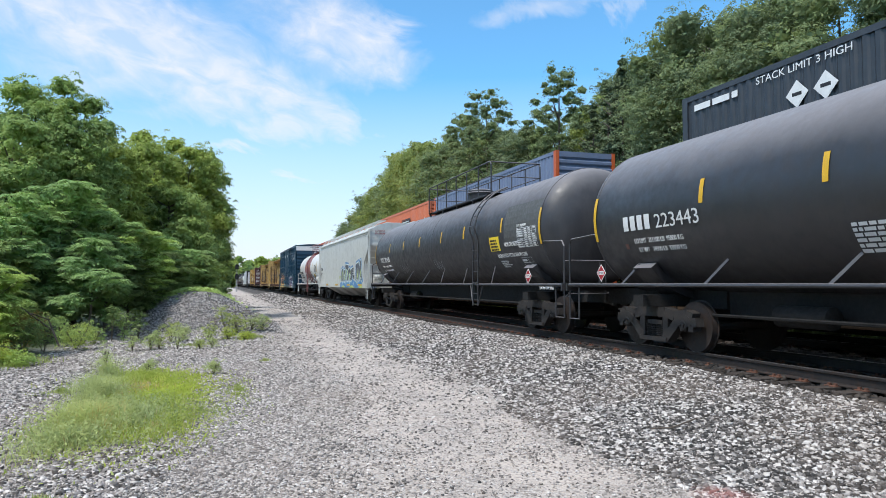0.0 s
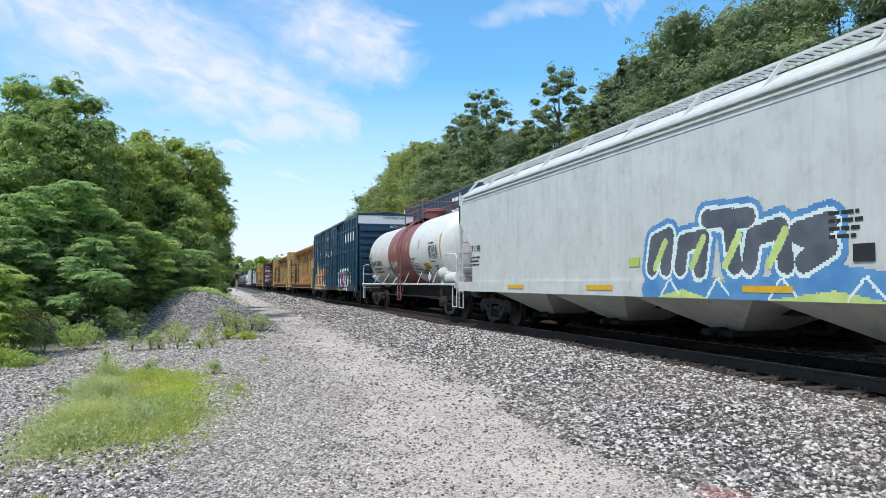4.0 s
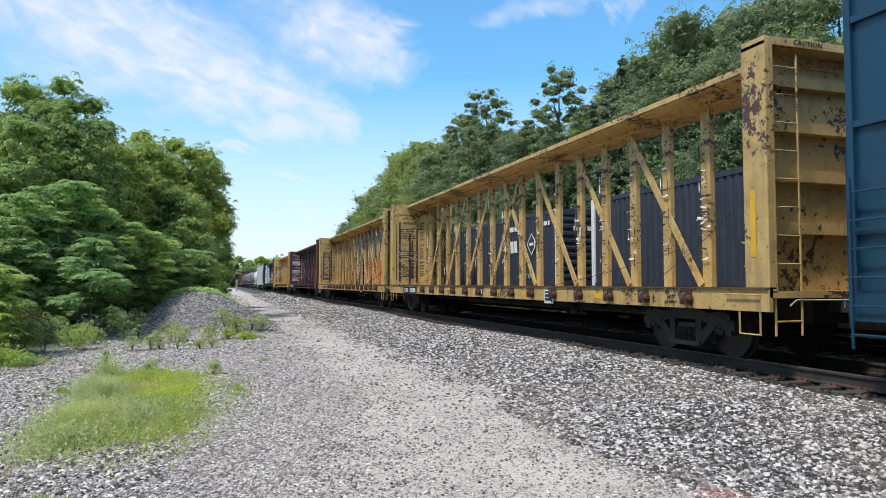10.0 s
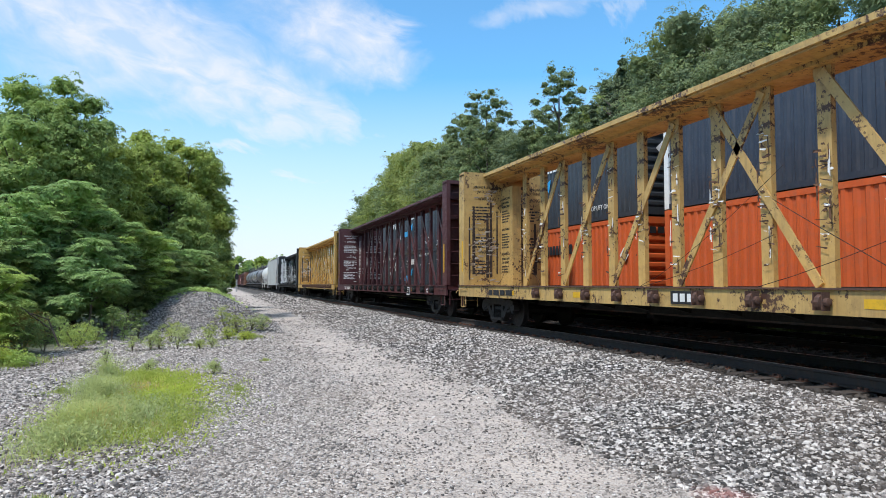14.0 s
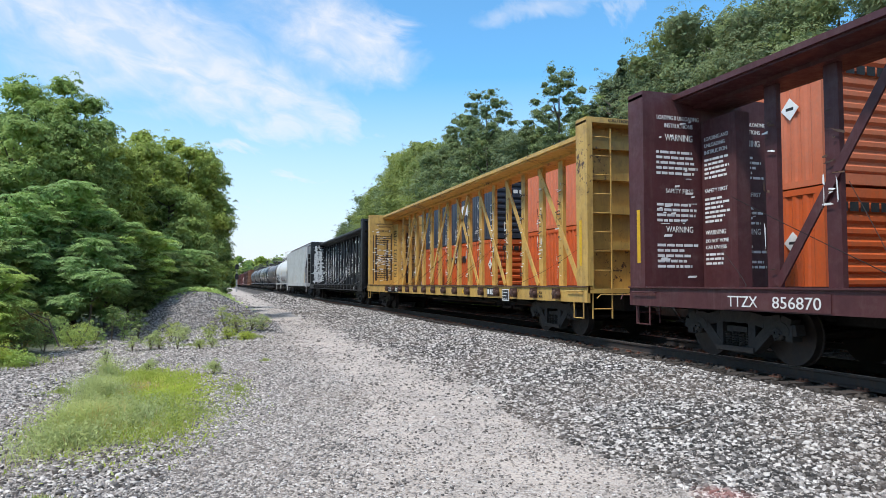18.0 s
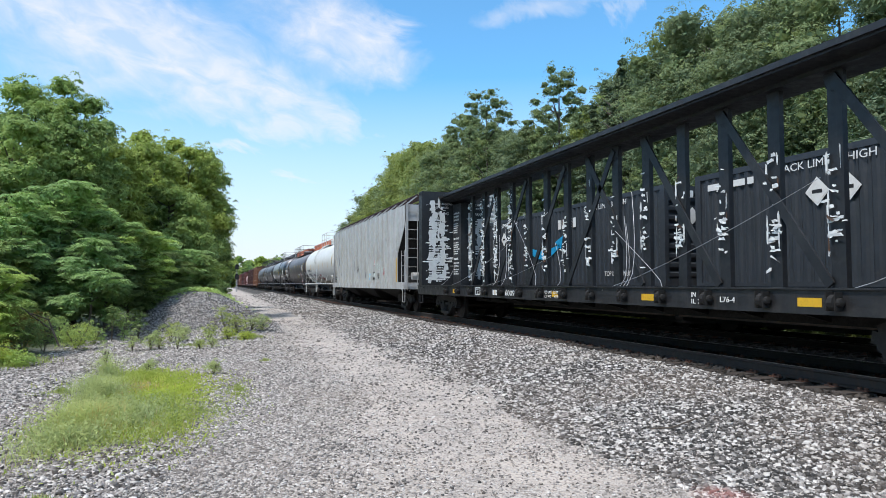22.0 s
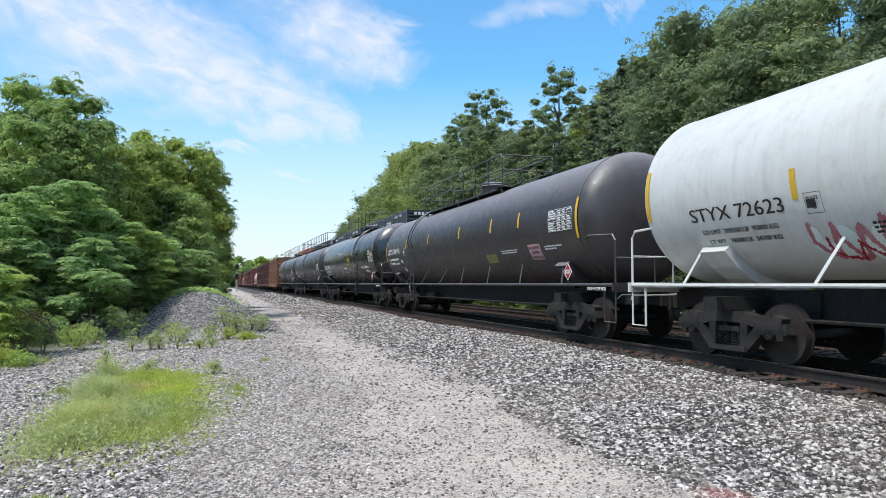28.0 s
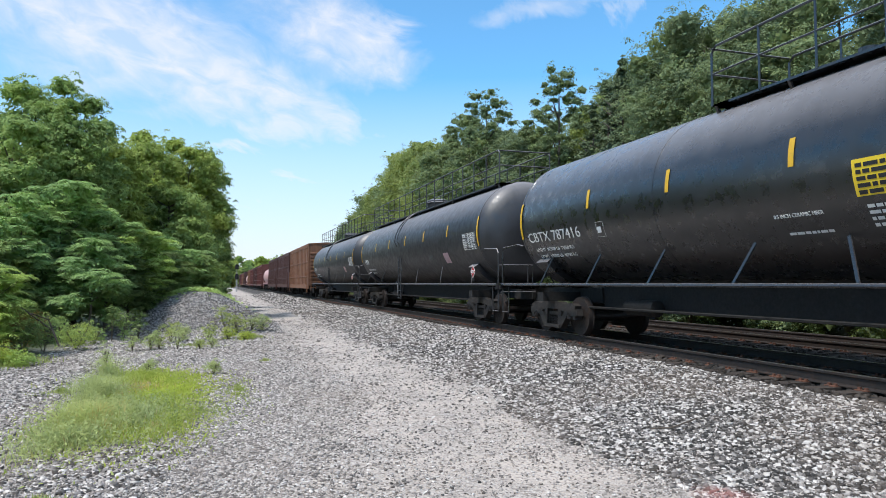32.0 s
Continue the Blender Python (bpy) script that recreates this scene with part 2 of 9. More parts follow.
C_ORANGE = surface("container_orange", (0.62, 0.11, 0.022), (0.55, 0.10, 0.025), 0.5, dirt=(0.30, 0.12, 0.07), dirt_amount=0.4, streak=0.4, bump=0.04)
C_FADED = surface("container_faded_orange", (0.62, 0.17, 0.075), (0.56, 0.15, 0.07), 0.55, dirt=(0.36, 0.16, 0.10), dirt_amount=0.4, streak=0.4, bump=0.04)
C_GREY = surface("container_light_grey", (0.48, 0.49, 0.52), (0.42, 0.43, 0.46), 0.5, dirt=(0.25, 0.24, 0.23), dirt_amount=0.4, streak=0.4, bump=0.04)
C_WHITE = surface("container_white", (0.60, 0.585, 0.56), (0.54, 0.52, 0.49), 0.5, dirt=(0.40, 0.33, 0.28), dirt_amount=0.35, streak=0.4, bump=0.04)
C_MAROON = surface("container_maroon", (0.20, 0.05, 0.06), (0.17, 0.045, 0.055), 0.5, dirt=GRIME, dirt_amount=0.35, streak=0.3, bump=0.04)
C_GREEN = surface("container_dark_green", (0.025, 0.05, 0.06), (0.03, 0.06, 0.07), 0.5, dirt=(0.08, 0.09, 0.09), dirt_amount=0.35, streak=0.3, bump=0.04)
C_BLUEGREY = surface("container_blue_grey", (0.16, 0.20, 0.30), (0.14, 0.175, 0.26), 0.5, dirt=(0.20, 0.20, 0.2), dirt_amount=0.35, streak=0.3, bump=0.04)
M_BARK = surface("bark", (0.10, 0.08, 0.062), (0.15, 0.12, 0.095), 0.95, scale=6, bump=0.8, bump_scale=14)

# ---- mesh tools ----
class Shape:
    """Collects boxes, tubes and sheets into one mesh."""

    def __init__(self):
        self.v, self.f = [], []

    def add(self, v, f):
        k = len(self.v)
        self.v += [tuple(p) for p in v]
        self.f += [tuple(i + k for i in q) for q in f]
        return self

    def box(self, x0, x1, y0, y1, z0, z1):
        return self.add([(x0, y0, z0), (x1, y0, z0), (x1, y1, z0), (x0, y1, z0), (x0, y0, z1), (x1, y0, z1), (x1, y1, z1), (x0, y1, z1)],
                        [(0, 3, 2, 1), (4, 5, 6, 7), (0, 1, 5, 4), (1, 2, 6, 5), (2, 3, 7, 6), (3, 0, 4, 7)])

    def beam(self, a, b, w, d, up=(1, 0, 0)):
        """A bar from a to b, d thick along up and w across."""
        a, b, up = Vector(a), Vector(b), Vector(up)
        y = (b - a).normalized()
        s = y.cross(up).normalized() * w / 2
        t = s.cross(y).normalized() * d / 2
        c = [p + i * s + j * t for p in (a, b) for i, j in ((-1, -1), (1, -1), (1, 1), (-1, 1))]
        return self.add(c, [(0, 3, 2, 1), (4, 5, 6, 7), (0, 1, 5, 4), (1, 2, 6, 5), (2, 3, 7, 6), (3, 0, 4, 7)])

    def tube(self, pts, r, n=6):
        """A round bar along a line of points."""
        pts = [Vector(p) for p in pts]
        rings = []
        for i, p in enumerate(pts):
            d = (pts[min(i + 1, len(pts) - 1)] - pts[max(i - 1, 0)]).normalized()
            u = d.cross(Vector((0.31, 0.17, 0.93)) if abs(d.z) < 0.9 else Vector((1, 0, 0))).normalized()
            w = d.cross(u)
            rr = r[i] if isinstance(r, (list, tuple)) else r
            rings.append([p + (u * math.cos(2 * math.pi * k / n) + w * math.sin(2 * math.pi * k / n)) * rr for k in range(n)])
        v = [q for ring in rings for q in ring]
        f = [(i * n + k, i * n + (k + 1) % n, (i + 1) * n + (k + 1) % n, (i + 1) * n + k) for i in range(len(pts) - 1) for k in range(n)]
        f += [tuple(reversed(range(n))), tuple((len(pts) - 1) * n + k for k in range(n))]
        return self.add(v, f)

    def turned(self, profile, n, m=None):
        """A body turned about the y axis: profile of (y, radius)."""
        v, f = [], []
        for y, r in profile:
            for k in range(n):
                a = 2 * math.pi * k / n
                p = Vector((r * math.cos(a), y, r * math.sin(a)))
                v.append(m @ p if m else p)
        for i in range(len(profile) - 1):
            f += [(i * n + (k + 1) % n, i * n + k, (i + 1) * n + k, (i + 1) * n + (k + 1) % n) for k in range(n)]
        f += [tuple(range(n)), tuple(reversed([(len(profile) - 1) * n + k for k in range(n)]))]
        return self.add(v, f)

    def prism(self, outline, lo, hi, axis="y"):
        """An outline of 2-D points pushed from lo to hi along an axis; (x, z) for y, (y, z) for x, (x, y) for z."""
        n = len(outline)
        put = {"y": lambda p, t: (p[0], t, p[1]), "x": lambda p, t: (t, p[0], p[1]), "z": lambda p, t: (p[0], p[1], t)}[axis]
        v = [put(p, lo) for p in outline] + [put(p, hi) for p in outline]
        f = [(i, (i + 1) % n, n + (i + 1) % n, n + i) for i in range(n)] + [tuple(reversed(range(n))), tuple(range(n, 2 * n))]
        return self.add(v, f)


def mesh_of(name, sh, material, smooth=False):
    me = bpy.data.meshes.new(name)
    me.from_pydata(sh.v, [], sh.f)
    me.materials.append(material)
    bm = bmesh.new()
    bm.from_mesh(me)
    bmesh.ops.recalc_face_normals(bm, faces=bm.faces)
    bm.to_mesh(me)
    bm.free()
    if smooth:
        me.shade_smooth()
        me.set_sharp_from_angle(angle=radians(35))
    return me


def part(name, sh, material, parent=None, label="", smooth=False, at=None):
    """One mesh object, a part under its thing."""
    ob = new(name, sh if isinstance(sh, bpy.types.Mesh) else mesh_of(name, sh, material, smooth))
    if parent:
        ob.parent = parent
    if at is not None:
        ob.matrix_basis = at
    if label:
        ob["label"] = label
    return ob


def thing(name, label, category, group="", at=None):
    ob = new(name)
    ob.empty_display_size = 0.3
    if at is not None:
        ob.matrix_basis = at
    return tagged(ob, label, category, group)


def sheet_mesh(name, co, tri, material, smooth=False):
    """A large mesh from arrays of corners and faces."""
    me = bpy.data.meshes.new(name)
    me.vertices.add(len(co)); me.vertices.foreach_set("co", np.ascontiguousarray(co, dtype=np.float32).ravel())
    k = tri.shape[1]
    me.loops.add(tri.size); me.loops.foreach_set("vertex_index", np.ascontiguousarray(tri, dtype=np.int32).ravel())
    me.polygons.add(len(tri)); me.polygons.foreach_set("loop_start", np.arange(0, tri.size, k, dtype=np.int32))
    me.update(calc_edges=True)
    me.materials.append(material)
    if smooth:
        me.shade_smooth()
    return me


# ---- the ground ----
TRACK, FAR_TRACK = 8.947, 13.15       # centre lines; the rails run along y, their heads at z = 0
FAR_Z = 0.0


def smooth_step(a, b, x):
    t = np.clip((x - a) / (b - a), 0, 1)
    return t * t * (3 - 2 * t)


def wobble(x, y):
    return (np.sin(x * 1.7 + y * 0.31) * np.sin(y * 0.83 - x * 0.4) * 0.02 + np.sin(x * 0.45 + 1.3) * np.sin(y * 0.27 + 0.6) * 0.035)


PAINT_SPOT = (3.95, 4.75, 0.2)       # a faded splash of pink marking paint


def ground_z(x, y):
    """The lie of the land: gravel yard, ballast shoulder, two track beds, a grassy bank behind."""
    x, y = np.asarray(x, float), np.asarray(y, float)
    z = -0.52 + wobble(x, y) + 0.30 * smooth_step(4.6, 7.25, x)
    z = np.where(x > 10.3, z - 0.14 * smooth_step(10.3, 11.0, x) + 0.14 * smooth_step(11.0, 11.7, x), z)
    z = np.where(x > 14.9, z - 0.45 * smooth_step(14.9, 17.0, x) + 1.6 * smooth_step(19, 40, x), z)
    pile = 1.42 * np.exp(-(((x + 0.8) / 2.15) ** 2 + ((y - 27.0) / 2.1) ** 2) ** 1.15)   # heap of crushed stone
    return z + pile + 0.25 * smooth_step(-3, -12, x)


def spot(n, l, co, x, y, r):
    """1 inside a ragged round patch of the ground, 0 outside."""
    d = n.new("ShaderNodeVectorMath"); d.operation = "DISTANCE"; d.inputs[1].default_value = (x, y, -0.5)
    l.new(co, d.inputs[0])
    ad = n.new("ShaderNodeMath"); ad.operation = "MULTIPLY_ADD"; ad.inputs[1].default_value = r * 2.2
    l.new(tex(n, l, co, 4.0, 6, 0.7), ad.inputs[0]); l.new(d.outputs["Value"], ad.inputs[2])
    return ramp(n, l, ad.outputs[0], r * 1.3, r * 2.6, 0.3, 0.0)


PINK = (0.75, 0.30, 0.27)


def ground_material():
    m, n, l, b = link_nodes("gravel_ground")
    co = n.new("ShaderNodeTexCoord").outputs["Object"]
    sep = n.new("ShaderNodeSeparateXYZ"); l.new(co, sep.inputs[0])
    wob = tex(n, l, co, 0.55, 5)
    ad = n.new("ShaderNodeMath"); ad.operation = "MULTIPLY_ADD"; ad.inputs[1].default_value = 2.6
    l.new(wob, ad.inputs[0]); l.new(sep.outputs["X"], ad.inputs[2])
    v = n.new("ShaderNodeTexVoronoi"); v.inputs["Scale"].default_value = 30; v.inputs["Randomness"].default_value = 1.0
    l.new(co, v.inputs["Vector"])
    vc = n.new("ShaderNodeSeparateColor"); l.new(v.outputs["Color"], vc.inputs[0])
    stone = blend(n, l, ramp(n, l, vc.outputs[0], 0.2, 1.0), (0.10, 0.09, 0.082), (0.58, 0.535, 0.50))
    grit = blend(n, l, tex(n, l, co, 60, 7, 0.75), (0.43, 0.372, 0.328), (0.68, 0.60, 0.54))
    v2 = n.new("ShaderNodeTexVoronoi"); v2.inputs["Scale"].default_value = 55
    l.new(co, v2.inputs["Vector"])
    vd = n.new("ShaderNodeSeparateColor"); l.new(v2.outputs["Color"], vd.inputs[0])
    grit = blend(n, l, ramp(n, l, vd.outputs[1], 0.72, 0.95, 0, 0.75), grit, (0.17, 0.155, 0.145))
    trail = n.new("ShaderNodeMath"); trail.operation = "MULTIPLY"
    # the worn track leans across the yard: x less a little of y
    lean = n.new("ShaderNodeMath"); lean.operation = "SUBTRACT"
    l.new(ad.outputs[0], lean.inputs[0]); l.new(ramp(n, l, sep.outputs["Y"], 4, 12, 0, 0.8), lean.inputs[1])
    l.new(ramp(n, l, lean.outputs[0], 0.5, 2.9), trail.inputs[0]); l.new(ramp(n, l, lean.outputs[0], 4.5, 5.8, 1, 0), trail.inputs[1])
    f2 = n.new("ShaderNodeMath"); f2.operation = "MULTIPLY"
    l.new(trail.outputs[0], f2.inputs[0]); l.new(ramp(n, l, tex(n, l, co, 1.3, 8, 0.7), 0.34, 0.58, 0.35, 1.0), f2.inputs[1])
    col = blend(n, l, f2.outputs[0], stone, grit)
    # ground under the ballast shoulder darkened, standing in for shadow between the stones
    col = blend(n, l, ramp(n, l, ad.outputs[0], 5.6, 6.8, 0, 0.85), col, (0.035, 0.032, 0.030))
    # oily track beds with the trains' shade painted in, grass far from the line
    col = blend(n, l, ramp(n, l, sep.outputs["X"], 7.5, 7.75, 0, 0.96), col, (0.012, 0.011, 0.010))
    grass = blend(n, l, tex(n, l, co, 3.0, 8, 0.7), (0.06, 0.085, 0.02), (0.17, 0.17, 0.05))
    col = blend(n, l, ramp(n, l, sep.outputs["X"], 15.2, 16.2), col, grass)
    far = n.new("ShaderNodeMath"); far.operation = "MULTIPLY"
    l.new(ramp(n, l, ad.outputs[0], -3.5, -1.8, 1, 0), far.inputs[0]); far.inputs[1].default_value = 1.0
    col = blend(n, l, far.outputs[0], col, (0.045, 0.06, 0.018))
    col = blend(n, l, spot(n, l, co, *PAINT_SPOT), col, PINK)
    l.new(col, b.inputs["Base Color"])
    b.inputs["Roughness"].default_value = 0.95
    bp = n.new("ShaderNodeBump"); bp.inputs["Strength"].default_value = 0.8; bp.inputs["Distance"].default_value = 0.025
    l.new(v.outputs["Distance"], bp.inputs["Height"]); l.new(bp.outputs[0], b.inputs["Normal"])
    return m


def build_ground():
    xs = np.unique(np.concatenate([np.arange(-3.5, 9, 0.12), np.arange(9, 18, 0.3), np.arange(-16, -3.5, 0.5), np.arange(18, 44, 2), [-1500, -600, -200, -80, -40, -24, 60, 90, 150, 300, 700, 1500]]))
    ys = np.unique(np.concatenate([np.arange(2, 26, 0.12), np.arange(-14, 2, 0.8), np.arange(26, 60, 0.5), np.arange(60, 200, 4), [-600, -250, -100, -50, -30, -20, 240, 300, 400, 600, 1000, 1800, 3000]]))
    X, Y = np.meshgrid(xs, ys, indexing="xy")
    Z = ground_z(X, Y)
    k = len(xs)
    i = (np.arange(len(ys) - 1)[:, None] * k + np.arange(k - 1)[None]).ravel()
    co = np.stack([X, Y, Z], -1).reshape(-1, 3)
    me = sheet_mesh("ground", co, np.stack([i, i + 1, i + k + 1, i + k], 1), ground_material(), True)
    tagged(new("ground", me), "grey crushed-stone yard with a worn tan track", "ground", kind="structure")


build_ground()


def build_track(centre, name, ties, group):
    rail = [(-0.075, -0.18), (0.075, -0.18), (0.075, -0.165), (0.012, -0.145), (0.012, -0.045), (0.037, -0.035), (0.037, -0.006), (0.03, 0.0), (-0.03, 0.0), (-0.037, -0.006), (-0.037, -0.035), (-0.012, -0.045), (-0.012, -0.145), (-0.075, -0.165)]
    for side in (-1, 1):
        t = thing("rail", "worn brown steel rail with a bright running head", "rail", group, pose(centre + side * 0.755, 0, 0))
        part("rail_web", Shape().prism(rail, -60, 900), M_RAIL, t)
        part("rail_head", Shape().box(-0.027, 0.027, -60, 900, 0.0, 0.004), M_RAILTOP, t, "polished running surface")
    bm = Shape().prism([(-1.3, -0.36), (1.3, -0.36), (1.3, -0.19), (1.285, -0.178), (-1.285, -0.178), (-1.3, -0.19)], -0.11, 0.11)
    me = mesh_of("tie", bm, M_TIE)
    plate = Shape().box(-0.19, 0.19, -0.09, 0.09, -0.178, -0.165)
    for x in (-0.13, 0.13):
        for y in (-0.05, 0.05):
            plate.box(x - 0.018, x + 0.018, y - 0.018, y + 0.018, -0.165, -0.135)
    pm = mesh_of("tie_plate", plate, M_PLATE)
    rng = random.Random(5)
    for i in range(ties[0]):
        y = ties[1] + i * 0.5 + rng.uniform(-0.03, 0.03)
        t = new("railway_tie", me)
        t.matrix_basis = pose(centre + rng.uniform(-0.05, 0.05), y, rng.uniform(-0.012, 0.0), 0, 0, rng.uniform(-1.2, 1.2))
        tagged(t, "weathered creosoted wooden tie in the ballast", "railway tie", group + " ties")
        for s in (-1, 1):
            part("tie_plate", pm, None, t, at=pose(s * 0.755, 0, 0))
    far = Shape()
    for i in range(700):
        y = ties[1] + (ties[0] + i) * 0.5
        far.box(-1.3, 1.3, y - 0.11, y + 0.11, -0.3, -0.178)
    o = part("railway_ties", far, M_TIE, at=pose(centre, 0, 0))
    tagged(o, "weathered wooden ties running into the distance", "railway ties", kind="stuff")




def stone_material(name, lo, hi, tint):
    m, n, l, b = link_nodes(name)
    rp = n.new("ShaderNodeNewGeometry").outputs["Random Per Island"]
    co = n.new("ShaderNodeTexCoord").outputs["Object"]
    cr = n.new("ShaderNodeValToRGB")
    e = cr.color_ramp.elements
    e[0].position, e[0].color = 0.0, (lo * 1.03, lo, lo * 0.98, 1)
    e[1].position, e[1].color = 1.0, (hi * 1.05, hi, hi * 0.96, 1)
    for p, c in ((0.28, (lo * 2.0, lo * 1.85, lo * 1.75)), (0.55, tint), (0.82, (hi * 0.80, hi * 0.75, hi * 0.71))):
        k = e.new(p); k.color = (*c, 1)
    l.new(rp, cr.inputs[0])
    col = blend(n, l, ramp(n, l, tex(n, l, co, 34, 5), 0.42, 0.7, 0, 0.4), cr.outputs[0], (lo * 1.1, lo, lo * 0.92))
    col = blend(n, l, ramp(n, l, tex(n, l, co, 0.5, 3), 0.4, 0.65, 0, 0.22), col, (0.30, 0.235, 0.19))
    col = blend(n, l, spot(n, l, co, *PAINT_SPOT), col, PINK)
    l.new(col, b.inputs["Base Color"]); b.inputs["Roughness"].default_value = 0.9
    return m


def scatter_stones(name, label, zones, mat, seed, flat=(0.3, 0.75), clear=0.96):
    """Crushed stone lying on the ground: chips with skewed corners, tumbled. zones: x0, x1, y0, y1, per square metre, radius."""
    rs = np.random.RandomState(seed)
    cube = np.array([(-1, -1, -1), (1, -1, -1), (1, 1, -1), (-1, 1, -1), (-1, -1, 1), (1, -1, 1), (1, 1, 1), (-1, 1, 1)], float)
    quad = np.array([(4, 5, 6, 7), (0, 1, 5, 4), (1, 2, 6, 5), (2, 3, 7, 6), (3, 0, 4, 7)])
    V = []
    for x0, x1, y0, y1, dens, r in zones:
        n = int((x1 - x0) * (y1 - y0) * dens)
        x, y = rs.uniform(x0, x1, n), rs.uniform(y0, y1, n)
        # thinner where the wheels of trucks have ground it down
        k = x - 0.8 * smooth_step(4, 12, y) + 0.3 * np.sin(y * 0.9 + 1.0) + 0.2 * np.sin(x * 3.1 + y * 1.7) + 0.35 * np.sin(x * 7.3 - y * 4.1) * np.sin(y * 2.7 + x)
        worn = smooth_step(0.0, 2.1, k) * (1 - smooth_step(3.0, 4.3, k))
        keep = rs.rand(n) > worn * clear
        x, y = x[keep], y[keep]
        n = len(x)
        sz = r * (0.45 + rs.rand(n) ** 2.0 * 1.15)
        v = cube[None] * rs.uniform(0.35, 1.15, (n, 8, 3)) * np.stack([np.ones(n), rs.uniform(0.5, 0.95, n), rs.uniform(*flat, n)], 1)[:, None]
        yaw, tilt, ax = rs.uniform(0, 6.283, n), rs.normal(0, 0.38, n), rs.uniform(0, 6.283, n)
        c, s_ = np.cos(yaw)[:, None], np.sin(yaw)[:, None]
        vx, vy, vz = v[..., 0] * c - v[..., 1] * s_, v[..., 0] * s_ + v[..., 1] * c, v[..., 2]
        ca, sa = np.cos(ax)[:, None], np.sin(ax)[:, None]
        u, w = vx * ca + vy * sa, -vx * sa + vy * ca
        ct, st = np.cos(tilt)[:, None], np.sin(tilt)[:, None]
        u, vz = u * ct - vz * st, u * st + vz * ct
        v = np.stack([u * ca - w * sa, u * sa + w * ca, vz], 2) * sz[:, None, None]
        v += np.stack([x, y, ground_z(x, y) + sz * rs.uniform(0.05, 0.5, n)], 1)[:, None]
        V.append(v.reshape(-1, 3))
    V = np.concatenate(V)
    F = (quad[None] + 8 * np.arange(len(V) // 8)[:, None, None]).reshape(-1, 4)
    tagged(new(name, sheet_mesh(name, V, F, mat)), label, "stones", kind="stuff")


scatter_stones("ballast_stones", "pale grey crushed ballast beside the track", [(3.7, 7.62, 3.6, 9, 1750, 0.0215), (3.7, 7.62, 9, 16, 1200, 0.0245), (3.8, 7.62, 16, 30, 850, 0.027), (4.0, 7.62, 30, 60, 240, 0.037), (4.2, 7.62, 60, 110, 24, 0.075)], stone_material("ballast_stone", 0.028, 0.78, (0.22, 0.204, 0.195)), 3, (0.25, 0.65))
# near-black stone: the trains' shade is put into the oily ballast's colour
scatter_stones("track_bed_stones", "oily ballast between the rails with train shade in its colour", [(7.6, 10.6, 3.0, 16, 130, 0.04), (10.6, 15.2, 6, 26, 50, 0.045)], stone_material("bed_stone", 0.007, 0.045, (0.018, 0.016, 0.014)), 6)
scatter_stones("yard_gravel", "fine grey and buff gravel of the yard", [(-2.6, 4.6, 3.6, 8, 2300, 0.0130), (-3.2, 4.6, 8, 12, 1700, 0.0145), (-4.2, 4.4, 12, 18, 1000, 0.0175), (-4.0, 4.4, 18, 30, 400, 0.023), (-0.2, 4.4, 30, 60, 90, 0.036), (0.3, 4.4, 60, 110, 16, 0.06)], stone_material("yard_stone", 0.11, 0.80, (0.46, 0.41, 0.375)), 4, (0.2, 0.5), 0.9)
scatter_stones("coarse_gravel", "coarse pale and dark stones at the edge of the yard", [(-2.6, -0.4, 3.6, 8, 520, 0.021), (-3.2, -1.0, 8, 13, 420, 0.021), (-4.2, -2.0, 13, 18, 260, 0.023)], stone_material("coarse_stone", 0.04, 0.85, (0.33, 0.315, 0.31)), 7, (0.25, 0.6), 0.5)
scatter_stones("path_chips", "small dark chips lying on the worn track", [(0.8, 4.8, 3.8, 9, 110, 0.013), (0.8, 5.0, 9, 16, 60, 0.017), (0.8, 5.2, 16, 34, 22, 0.024)], stone_material("chip_stone", 0.05, 0.5, (0.19, 0.17, 0.16)), 8, clear=0.0)
scatter_stones("stone_heap", "heap of blue-grey crushed stone", [(-3.7, 2.1, 24.2, 28.6, 1300, 0.023)], stone_material("heap_stone", 0.05, 0.56, (0.19, 0.205, 0.23)), 5, (0.5, 0.9))
build_track(TRACK, "near", (130, -2.0), "near track")
build_track(FAR_TRACK, "far", (70, 4.0), "far track")

# ---- railway cars: local x across (the seen side is -x), y along, z up from the rail head ----
WHEEL_R = 0.457
SPEED, GAIN = 8.65, 0.0194


